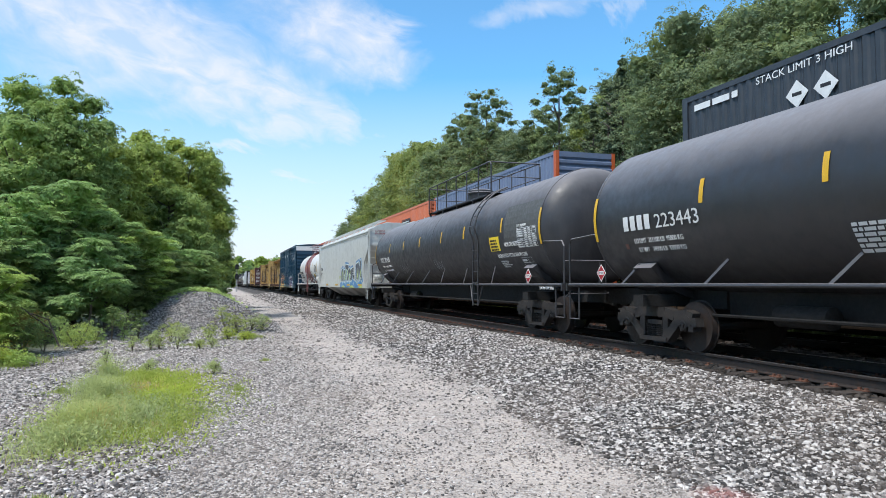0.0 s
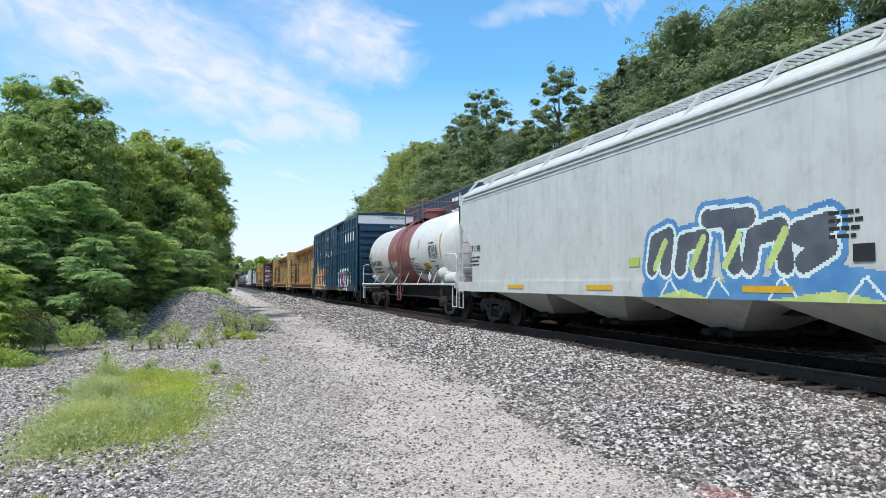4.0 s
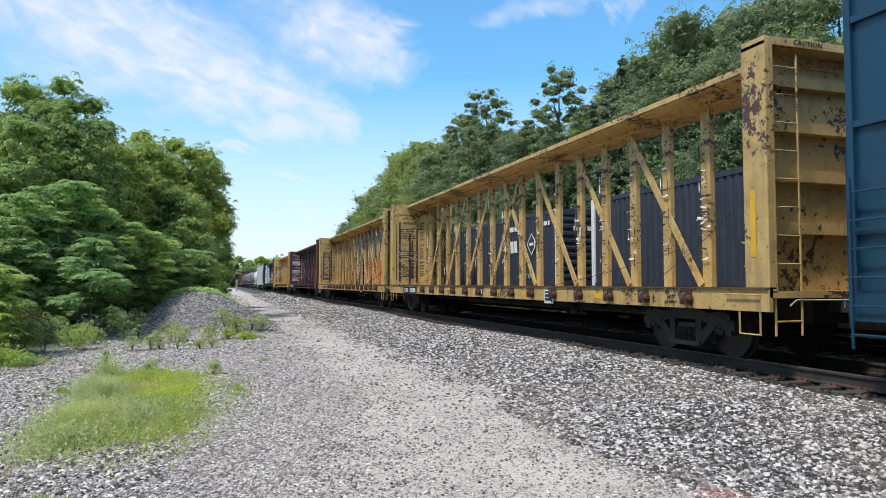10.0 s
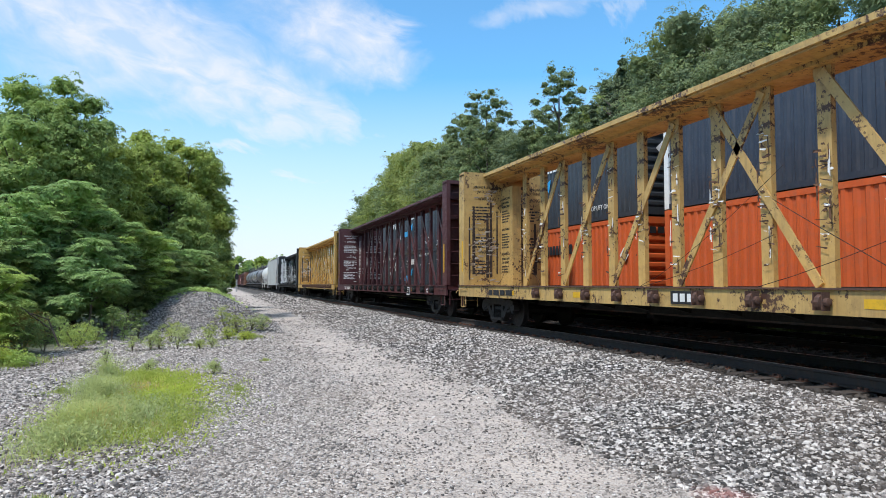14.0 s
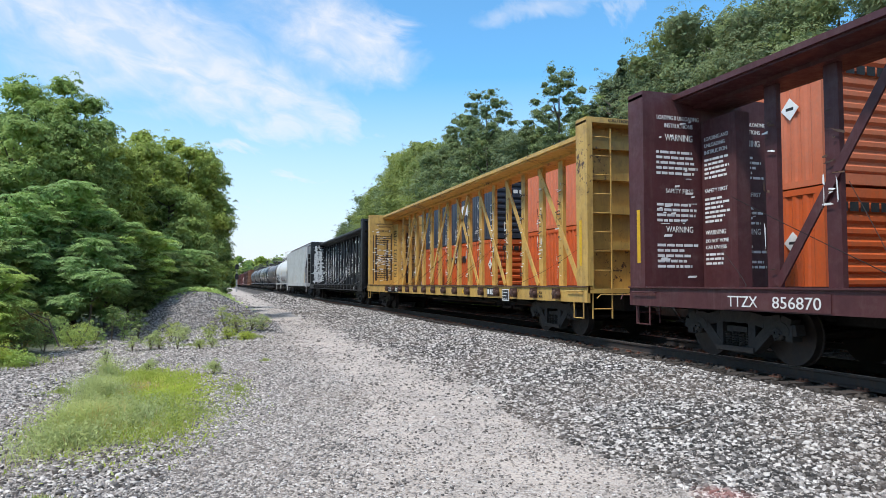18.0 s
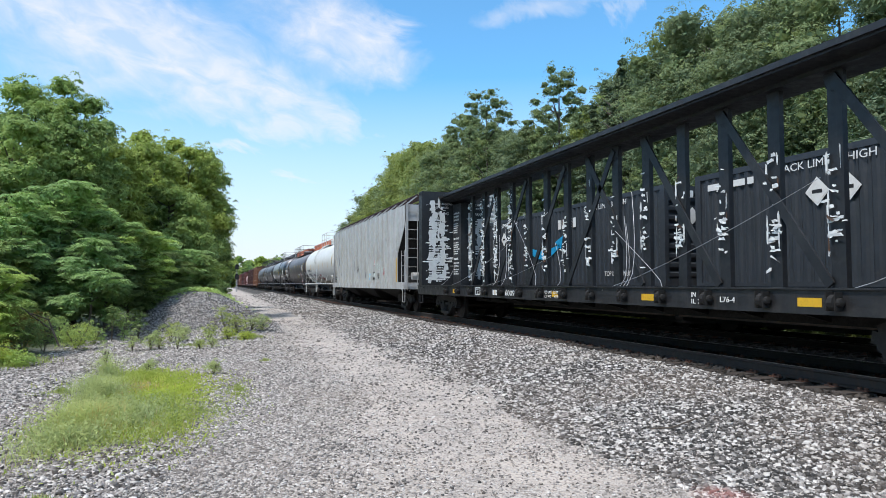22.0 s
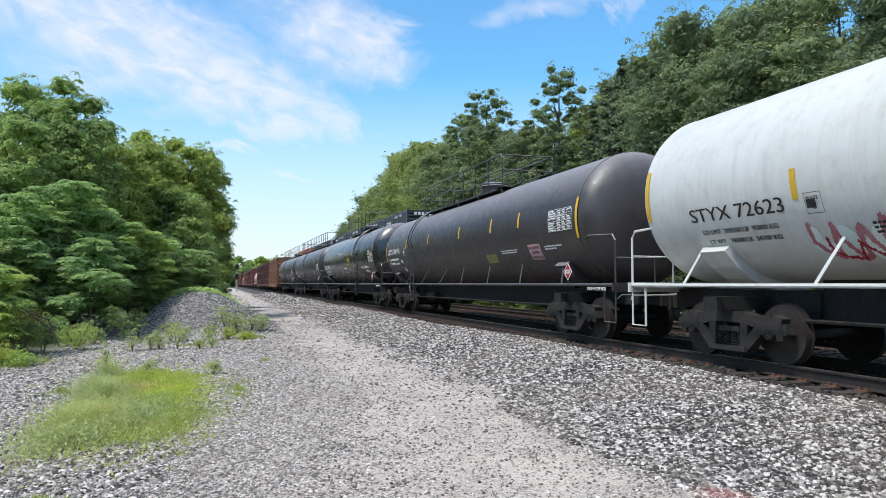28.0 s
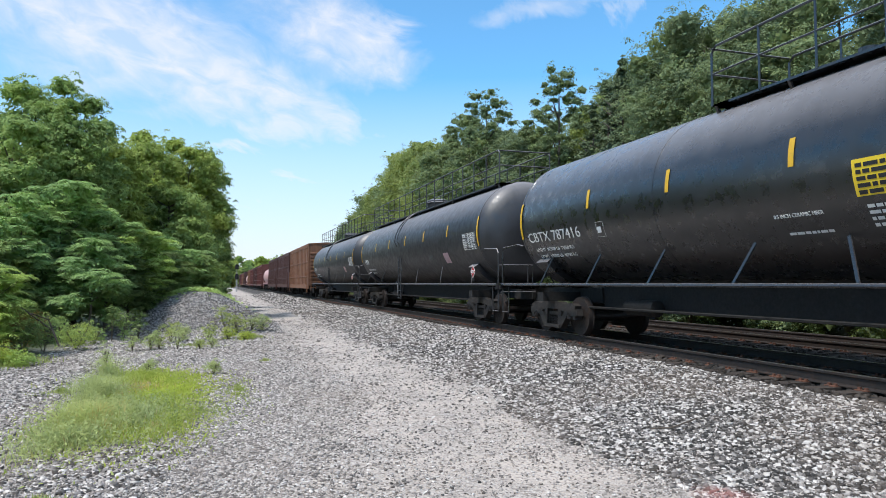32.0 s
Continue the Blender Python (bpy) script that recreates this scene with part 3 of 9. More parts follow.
def truck_meshes():
    """A three-piece freight truck: side frames, springs, bolster, wheelsets."""
    k = {}
    frame_line = [(-1.16, 0.52), (-1.13, 0.68), (-0.95, 0.74), (-0.62, 0.70), (-0.35, 0.76), (0.35, 0.76), (0.62, 0.70), (0.95, 0.74), (1.13, 0.68), (1.16, 0.52), (1.06, 0.44), (0.98, 0.50), (0.80, 0.50), (0.70, 0.44), (0.42, 0.19), (0.30, 0.155), (-0.30, 0.155), (-0.42, 0.19), (-0.70, 0.44), (-0.80, 0.50), (-0.98, 0.50), (-1.06, 0.44)]
    # side frame built of members so that its windows are open
    s = Shape()
    top = [(y, z) for y, z in frame_line[1:9]]
    for (a, b), (c, d) in zip(frame_line[0:9], frame_line[1:10]):
        s.beam((0, a, b - 0.06), (0, c, d - 0.06), 0.18, 0.17)
    for sg in (-1, 1):
        s.beam((0, sg * 0.78, 0.60), (0, sg * 0.34, 0.20), 0.17, 0.17)
        s.beam((0, sg * 0.36, 0.72), (0, sg * 0.36, 0.18), 0.15, 0.16)
        s.prism([(sg * 0.889 + 0.23 * math.cos(a), 0.535 + 0.14 * math.sin(a)) for a in np.linspace(-0.5, math.pi + 0.5, 11)], -0.095, 0.095, "x")
        s.box(-0.09, 0.09, sg * 1.10 - 0.07, sg * 1.10 + 0.06, 0.38, 0.62)
        s.box(-0.09, 0.09, sg * 0.69 - 0.05, sg * 0.69 + 0.05, 0.44, 0.64)
    s.box(-0.12, 0.12, -0.42, 0.42, 0.155, 0.235)
    k["side_frame"] = mesh_of("side_frame", s, M_TRUCK)
    sp = Shape()
    for y in (-0.23, -0.078, 0.078, 0.23):
        pts = [(0.05 * math.cos(a), y + 0.058 * math.sin(a), 0.235 + 0.22 * a / 34.6) for a in np.linspace(0, 34.6, 40)]
        sp.tube(pts, 0.016, 4)
    k["spring"] = mesh_of("spring_set", sp, M_TRUCK)
    bo = Shape().box(-1.04, 1.04, -0.23, 0.23, 0.46, 0.545).box(-0.7, 0.7, -0.18, 0.18, 0.56, 0.72)
    k["bolster"] = mesh_of("bolster", bo, M_TRUCK)
    cap = Matrix.Rotation(radians(90), 4, "Z")
    k["bearing"] = mesh_of("bearing_cap", Shape().turned([(-0.13, 0.10), (0.05, 0.105), (0.075, 0.085), (0.08, 0.02)], 14, cap), M_TRUCK, True)
    k["brake"] = mesh_of("brake_beam", Shape().box(-0.7, 0.7, -0.05, 0.05, 0.30, 0.38), M_UNDER)
    w = Shape()
    prof = [(-0.07, 0.10), (-0.07, 0.36), (-0.06, 0.40), (-0.065, WHEEL_R - 0.004), (0.045, WHEEL_R), (0.05, 0.482), (0.075, 0.478), (0.07, 0.40), (0.045, 0.36), (0.04, 0.10)]
    # the seen wheel stands on the -x side, its flange inwards
    w.turned(prof, 28, Matrix.Translation((-0.745, 0, 0)) @ Matrix.Rotation(radians(-90), 4, "Z"))
    w.turned(prof, 28, Matrix.Translation((0.745, 0, 0)) @ Matrix.Rotation(radians(90), 4, "Z"))
    w.turned([(-1.0, 0.075), (1.0, 0.075)], 10, cap)
    for sg in (-1, 1):
        for a in (0.5, 2.6, 4.7):
            w.box(min(sg * 1.09, sg * 1.125), max(sg * 1.09, sg * 1.125), 0.055 * math.cos(a) - 0.016, 0.055 * math.cos(a) + 0.016, 0.055 * math.sin(a) - 0.016, 0.055 * math.sin(a) + 0.016)
    k["wheelset"] = mesh_of("wheelset", w, M_WHEEL, True)
    rim = Shape()
    for sg in (-1, 1):
        rim.turned([(-0.008, WHEEL_R - 0.03), (-0.008, WHEEL_R - 0.005), (0.0, WHEEL_R - 0.005), (0.0, WHEEL_R - 0.03)], 28, Matrix.Translation((sg * 0.812, 0, 0)) @ Matrix.Rotation(radians(90 * sg), 4, "Z"))
    k["rim"] = mesh_of("tread_edge", rim, M_TREAD, True)
    return k


TRUCK = truck_meshes()
WHEELSETS = []


def add_truck(car, y):
    tr = new("truck")
    tr.parent, tr.matrix_basis = car, pose(0, y, 0)
    tr["label"] = "cast iron two-axle truck"
    for s in (-1, 1):
        part("side_frame", TRUCK["side_frame"], None, tr, at=pose(s * 0.99, 0, 0))
        part("spring_set", TRUCK["spring"], None, tr, at=pose(s * 0.99, 0, 0))
        for yy in (-0.889, 0.889):
            part("bearing_cap", TRUCK["bearing"], None, tr, at=pose(s * 1.02, yy, WHEEL_R + 0.02, 0, 0, 0 if s < 0 else 180))
    part("bolster", TRUCK["bolster"], None, tr)
    for yy in (-0.889, 0.889):
        ws = part("wheelset", TRUCK["wheelset"], None, tr, at=pose(0, yy, WHEEL_R))
        WHEELSETS.append(ws)
        part("brake_beam", TRUCK["brake"], None, tr, at=pose(0, yy * 0.45, 0))
    return tr


def coupler(car, y, sg, material=None):
    s = Shape().box(-0.075, 0.075, min(y - sg * 1.0, y + sg * 0.42), max(y - sg * 1.0, y + sg * 0.42), 0.80, 0.97)
    s.box(-0.16, 0.16, y + sg * 0.42 - 0.13, y + sg * 0.42 + 0.13, 0.74, 1.03)
    s.box(-0.22, 0.22, y - 0.06, y + 0.06, 0.72, 1.08)
    part("coupler", s, M_TRUCK, car)
    part("brake_hose", Shape().tube([(0.35, y, 0.85), (0.36, y + sg * 0.2, 0.62), (0.33, y + sg * 0.42, 0.45), (0.3, y + sg * 0.6, 0.42)], 0.025, 6), M_UNDER, car)
    part("uncoupling_lever", Shape().tube([(-1.42, y, 0.92), (-1.36, y + sg * 0.05, 1.0), (-0.4, y + sg * 0.12, 1.0), (0.0, y + sg * 0.25, 1.05)], 0.014, 5), material or M_UNDER, car)


def ladder(x, y0, y1, z0, z1, n, r=0.016, lean=0.0, axis="y"):
    """Two stiles and their rungs on a plane across x; axis 'x' turns it to an end face."""
    s = Shape()
    put = (lambda u, z: (x + lean * (z - z0), u, z)) if axis == "y" else (lambda u, z: (u, x, z))
    for u in (y0, y1):
        s.tube([put(u, z0), put(u, z1)], r * 1.3, 5)
    for i in range(n):
        z = z0 + (z1 - z0) * (i + 0.5) / n
        s.tube([put(y0, z), put(y1, z)], r, 5)
    return s


_font = {}


def lettering(text, height, material, width=None, depth=0.003):
    """A mesh of words in the x (reading) and y (up) plane, 'height' tall, from the left foot."""
    key = (text, round(height, 3), material.name, width)
    if key in _font:
        return _font[key]
    cu = bpy.data.curves.new("writing", "FONT")
    cu.body, cu.size, cu.extrude, cu.resolution_u = text, height / 0.72, depth, 3
    ob = new("writing", cu)
    me = bpy.data.meshes.new_from_object(ob)
    bpy.data.objects.remove(ob); bpy.data.curves.remove(cu)
    me.materials.clear(); me.materials.append(material)
    if width and len(me.vertices):
        co = np.empty(len(me.vertices) * 3, np.float32); me.vertices.foreach_get("co", co); co = co.reshape(-1, 3)
        co[:, 0] *= width / max(co[:, 0].max(), 0.01)
        me.vertices.foreach_set("co", co.ravel())
    _font[key] = me
    return me


# a text plane read from -x: reading runs towards -y, up is z
SIDE = Matrix(((0, 0, -1, 0), (-1, 0, 0, 0), (0, 1, 0, 0), (0, 0, 0, 1)))
ENDM = Matrix(((1, 0, 0, 0), (0, 0, -1, 0), (0, 1, 0, 0), (0, 0, 0, 1)))     # read from -y: runs towards +x


def write_side(car, text, x, y, z, h, material, name="lettering", width=None, lean=0.0):
    ob = part(name, lettering(text, h, material, width), None, car)
    ob.matrix_basis = Matrix.Translation((x, y, z)) @ Matrix.Rotation(radians(lean), 4, "Y") @ SIDE
    return ob


def write_end(car, text, x, y, z, h, material, name="lettering", width=None):
    ob = part(name, lettering(text, h, material, width), None, car)
    ob.matrix_basis = Matrix.Translation((x, y, z)) @ ENDM
    return ob


def bars(car, place, rows, line, step, material, name="lettering", seed=1):
    """Small print as plain bars. place(u, v) gives a point of the surface; rows: widths."""
    s = Shape()
    rng = random.Random(seed)
    for i, w in enumerate(rows):
        v = -i * step
        u = 0.0
        while u < w:
            k = min(rng.uniform(1.2, 4.0) * line, w - u)
            a, b, c, d = place(u, v), place(u + k, v), place(u + k, v - line), place(u, v - line)
            s.add([a, b, c, d], [(0, 1, 2, 3)])
            u += k + line * 0.5
    return part(name, s, material, car)


def tank_skin(R, zc, z, off=0.012):
    """The place on a tank's seen side at height z, and the lean of its surface there."""
    k = max(-0.98, min(0.98, (z - zc) / R))
    a = math.asin(k)
    return -(R + off) * math.cos(a), zc + (R + off) * math.sin(a), math.degrees(a)


def on_tank(car, text, y, z, h, material, R, zc, width=None, name="lettering"):
    x, zz, lean = tank_skin(R, zc, z)
    return write_side(car, text, x, y, zz, h, material, name, width, lean)


def tank_patch(R, zc, y0, y1, z0, z1, off=0.008, n=6):
    """A curved plate that lies on the tank."""
    s = Shape()
    a0, a1 = math.asin((z0 - zc) / R), math.asin(max(-1, min(1, (z1 - zc) / R)))
    for i in range(n):
        p, q = a0 + (a1 - a0) * i / n, a0 + (a1 - a0) * (i + 1) / n
        r = R + off
        s.add([(-r * math.cos(p), y0, zc + r * math.sin(p)), (-r * math.cos(p), y1, zc + r * math.sin(p)), (-r * math.cos(q), y1, zc + r * math.sin(q)), (-r * math.cos(q), y0, zc + r * math.sin(q))], [(0, 1, 2, 3)])
    return s


def tank_bars(car, R, zc, y, z, rows, line, step, material, seed=1, off=0.012):
    def place(u, v):
        x, zz, _ = tank_skin(R, zc, z + v, off)
        return (x, y - u, zz)
    return bars(car, place, rows, line, step, material, seed=seed)


def diamond(car, x, y, z, size, material, border=None, name="placard", normal="x"):
    h = size / 2
    pts = [(0, -h), (h, 0), (0, h), (-h, 0)]
    if normal == "x":
        ob = part(name, Shape().prism([(y + a, z + b) for a, b in pts], x - 0.004, x, "x"), border or material, car)
        part("placard_face", Shape().prism([(y + a * 0.86, z + b * 0.86) for a, b in pts], x - 0.007, x - 0.004, "x"), material, ob)
        part("placard_number", Shape().box(x - 0.009, x - 0.007, y - h * 0.42, y + h * 0.42, z - h * 0.13, z + h * 0.13), M_DECAL if material is not M_DECAL else M_INK, ob)
    else:
        ob = part(name, Shape().prism([(x + a, z + b) for a, b in pts], y - 0.004, y, "y"), border or material, car)
        part("placard_face", Shape().prism([(x + a * 0.86, z + b * 0.86) for a, b in pts], y - 0.007, y - 0.004, "y"), material, ob)
    return ob


def tank_car(label, length, R, zc, mat, sill=None, rail_mat=None, strips=(), band=None, ladder_y=None, platform=None, truck_y=None, hoops=(), seed=1, struts=6, strip_z=(0.0, 0.40), hand_rail=True, head_strip=True, ext=0.6):
    """A tank car. length: between the tank heads' outer ends."""
    sill, rail_mat = sill or mat, rail_mat or mat
    car = thing("tank_car", label, "tank car", "near freight train")
    H = length / 2
    hd = R * 0.42
    prof = [(-H + hd * (1 - math.cos(a)), max(R * math.sin(a), 0.02)) for a in np.linspace(0.0, math.pi / 2, 9)]
    prof += [(-p[0], p[1]) for p in reversed(prof)]
    shell = part("tank_shell", Shape().turned(prof, 56, Matrix.Translation((0, 0, zc))), mat, car, smooth=True)
    for y in [-H + hd, H - hd, *hoops]:
        part("weld_seam", Shape().turned([(y - 0.03, R), (y - 0.025, R + 0.007), (y + 0.025, R + 0.007), (y + 0.03, R)], 56, Matrix.Translation((0, 0, zc))), mat, shell, smooth=True)
    if band:
        a, b, bm_ = band
        part("painted_band", Shape().turned([(a, R - 0.01), (a, R + 0.004), (b, R + 0.004), (b, R - 0.01)], 56, Matrix.Translation((0, 0, zc))), bm_, shell, "dull red band round the tank", smooth=True)
    ty = truck_y or (H - 1.9)
    for sg in (-1, 1):
        add_truck(car, sg * ty)
    e = H + ext
    # stub sills, bolsters, cradle, side bars
    for sg in (-1, 1):
        s = Shape().box(-0.38, 0.38, min(sg * e, sg * (ty - 1.2)), max(sg * e, sg * (ty - 1.2)), 0.78, 1.12)
        s.box(-1.4, 1.4, sg * ty - 0.16, sg * ty + 0.16, 0.80, 1.02)
        part("stub_sill", s, M_UNDER, car)
        c = Shape()
        for i in range(9):
            a0, a1 = math.radians(-90 - 52 + i * 104 / 9), math.radians(-90 - 52 + (i + 1) * 104 / 9)
            for r0, r1 in ((R + 0.004, R + 0.16),):
                c.prism([(r0 * math.cos(a0), zc + r0 * math.sin(a0)), (r1 * math.cos(a0), zc + r1 * math.sin(a0)), (r1 * math.cos(a1), zc + r1 * math.sin(a1)), (r0 * math.cos(a1), zc + r0 * math.sin(a1))], sg * ty - 0.3, sg * ty + 0.3)
        part("saddle", c, mat, car)
        coupler(car, sg * e, sg, rail_mat)
        # end platform with hand rails
        pl = Shape().box(-1.45, 1.45, min(sg * (e - 0.05), sg * (e - 0.75)), max(sg * (e - 0.05), sg * (e - 0.75)), 1.16, 1.21)
        pl.box(-1.5, 1.5, sg * (e - 0.05) - 0.03, sg * (e - 0.05) + 0.03, 1.07, 1.25)
        part("end_platform", pl, sill, car)
        if hand_rail:
            y_in, y_out = sg * (e - 0.78), sg * (e - 0.06)
            for xs in (-1.42, 1.42):
                part("hand_rail", Shape().tube([(xs, y_out, 1.2), (xs, y_out, 2.1), (xs, y_out - sg * 0.10, 2.22), (xs, y_in - sg * 0.35, 2.26), (xs * 0.97, y_in - sg * 0.6, 2.2)], 0.022, 6), rail_mat, car)
                part("step", Shape().tube([(xs, y_out, 1.15), (xs, y_out, 0.45), (xs, y_out - sg * 0.42, 0.45), (xs, y_out - sg * 0.42, 1.15)], 0.022, 6), rail_mat, car)
            part("hand_rail", Shape().tube([(-1.42, y_out, 1.75), (-0.5, y_out, 1.75), (-0.5, y_out, 1.2)], 0.02, 6), rail_mat, car)
    for xs in (-1.46, 1.46):
        s = Shape().tube([(xs, -e + 0.1, 1.20), (xs, e - 0.1, 1.20)], 0.032, 7)
        part("side_rail", s, rail_mat, car)
    for i in range(struts):
        y = -H + 1.5 + (2 * H - 3.0) * i / (struts - 1)
        for xs in (-1, 1):
            st = Shape()
            st.beam((xs * 1.46, y, 1.19), (xs * R * 0.80, y + 0.30 * (1 if y > 0 else -1) * -1, zc - R * 0.62), 0.05, 0.02)
            part("side_strut", st, rail_mat if rail_mat is not mat else mat, car)
    # under the belly: air reservoir, piping, outlet
    part("air_reservoir", Shape().turned([(-0.55, 0.02), (-0.5, 0.17), (0.5, 0.17), (0.55, 0.02)], 14, Matrix.Translation((-0.55, ty - 3.1, 0.72))), M_UNDER, car, smooth=True)
    part("bottom_outlet", Shape().turned([(-0.22, 0.22), (0.22, 0.22)], 12, Matrix.Translation((0, 0.3, zc - R - 0.05)) @ Matrix.Rotation(radians(90), 4, "X")).box(-0.3, 0.3, 0.0, 0.6, zc - R - 0.42, zc - R - 0.22), M_UNDER, car)
    part("brake_pipe", Shape().tube([(-0.75, -e + 1, 0.68), (-0.75, e - 1, 0.68)], 0.03, 6), M_UNDER, car)
    # assumed sill, not seen: added dark to close the gap under the tank
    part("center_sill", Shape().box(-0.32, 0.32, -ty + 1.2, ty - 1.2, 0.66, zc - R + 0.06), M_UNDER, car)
    # reflective strips and lettering
    for y in strips:
        part("reflector_strip", tank_patch(R, zc, y - 0.05, y + 0.05, zc + strip_z[0], zc + strip_z[1]), M_GOLD, car)
    if head_strip:
        for sg in (-1, 1):
            part("reflector_strip", tank_patch(R, zc, sg * (H - hd) - 0.05, sg * (H - hd) + 0.05, zc - 0.45, zc + 0.45, 0.012), M_GOLD, car)
    # ladder up the side and platform on top
    if ladder_y is not None:
        s = Shape()
        for dy in (-0.22, 0.22):
            pts = [(-1.5, ladder_y + dy, 0.55), (-1.5, ladder_y + dy, zc - 0.1)]
            pts += [(-(R + 0.14) * math.cos(a), ladder_y + dy, zc + (R + 0.14) * math.sin(a)) for a in np.linspace(0.15, 1.25, 8)]
            s.tube(pts, 0.024, 6)
        zs = [0.6 + 0.33 * i for i in range(6)]
        for z in zs:
            s.tube([(-1.5, ladder_y - 0.22, z), (-1.5, ladder_y + 0.22, z)], 0.017, 5)
        for a in np.linspace(0.2, 1.2, 6):
            p = (-(R + 0.14) * math.cos(a), zc + (R + 0.14) * math.sin(a))
            s.tube([(p[0], ladder_y - 0.22, p[1]), (p[0], ladder_y + 0.22, p[1])], 0.017, 5)
        for dy in (-0.22, 0.22):
            s.tube([(-1.46, ladder_y + dy * 2.4, 1.2), (-1.5, ladder_y + dy, 0.55)], 0.022, 5)
        part("side_ladder", s, rail_mat, car)
    if platform:
        build_platform(car, platform, R, zc, rail_mat)
    return car


def build_platform(car, p, R, zc, mat):
    """The walkway round the manway on top of the tank: deck, rails, housing and valves."""
    y0, y1, half, kind, c = p
    top = zc + R
    d = Shape()
    for xs in (-1, 1):
        d.box(min(xs * half, xs * (half - 0.42)), max(xs * half, xs * (half - 0.42)), y0, y1, top - 0.10, top - 0.06)
    d.box(-half, half, y0, y0 + 0.4, top - 0.10, top - 0.06).box(-half, half, y1 - 0.4, y1, top - 0.10, top - 0.06)
    plat = part("top_walkway", d, mat, car)
    s = Shape()
    for y in np.linspace(y0 + 0.1, y1 - 0.1, 5):
        for xs in (-1, 1):
            s.beam((xs * half, y, top - 0.1), (xs * half * 0.8, y, top - 0.45), 0.05, 0.05)
    part("walkway_bracket", s, mat, plat)
    hr = 0.95 if kind != "low" else 0.7
    for xs in (-half, half):
        r = Shape()
        r.tube([(xs, y0, top - 0.08), (xs, y0, top + hr - 0.1), (xs, y0 + 0.1, top + hr), (xs, y1 - 0.1, top + hr), (xs, y1, top + hr - 0.1), (xs, y1, top - 0.08)], 0.022, 6)
        r.tube([(xs, y0, top + hr * 0.5), (xs, y1, top + hr * 0.5)], 0.017, 6)
        n = max(2, int((y1 - y0) / 1.1))
        for i in range(1, n):
            y = y0 + (y1 - y0) * i / n
            r.tube([(xs, y, top - 0.08), (xs, y, top + hr)], 0.02, 6)
        part("platform_rail", r, mat, plat)
    for y in (y0, y1):
        part("platform_rail", Shape().tube([(-half, y, top + hr - 0.02), (half, y, top + hr - 0.02)], 0.02, 6).tube([(-half, y, top + hr * 0.5), (half, y, top + hr * 0.5)], 0.017, 6), mat, plat)
    hs = Shape().turned([(-0.1, 0.45), (0.34, 0.45), (0.38, 0.47), (0.42, 0.46), (0.46, 0.36), (0.47, 0.05)], 20, Matrix.Translation((0, c, top)) @ Matrix.Rotation(radians(90), 4, "X"))
    dome = part("manway_housing", hs, mat, car, smooth=True)
    part("housing_bolts", Shape().turned([(0.30, 0.47), (0.33, 0.50), (0.36, 0.47)], 20, Matrix.Translation((0, c, top)) @ Matrix.Rotation(radians(90), 4, "X")), mat, dome)
    part("safety_valve", Shape().turned([(0.0, 0.11), (0.25, 0.11), (0.25, 0.15), (0.33, 0.15)], 12, Matrix.Translation((0.1, c + 0.95, top - 0.02)) @ Matrix.Rotation(radians(90), 4, "X")), mat, car)


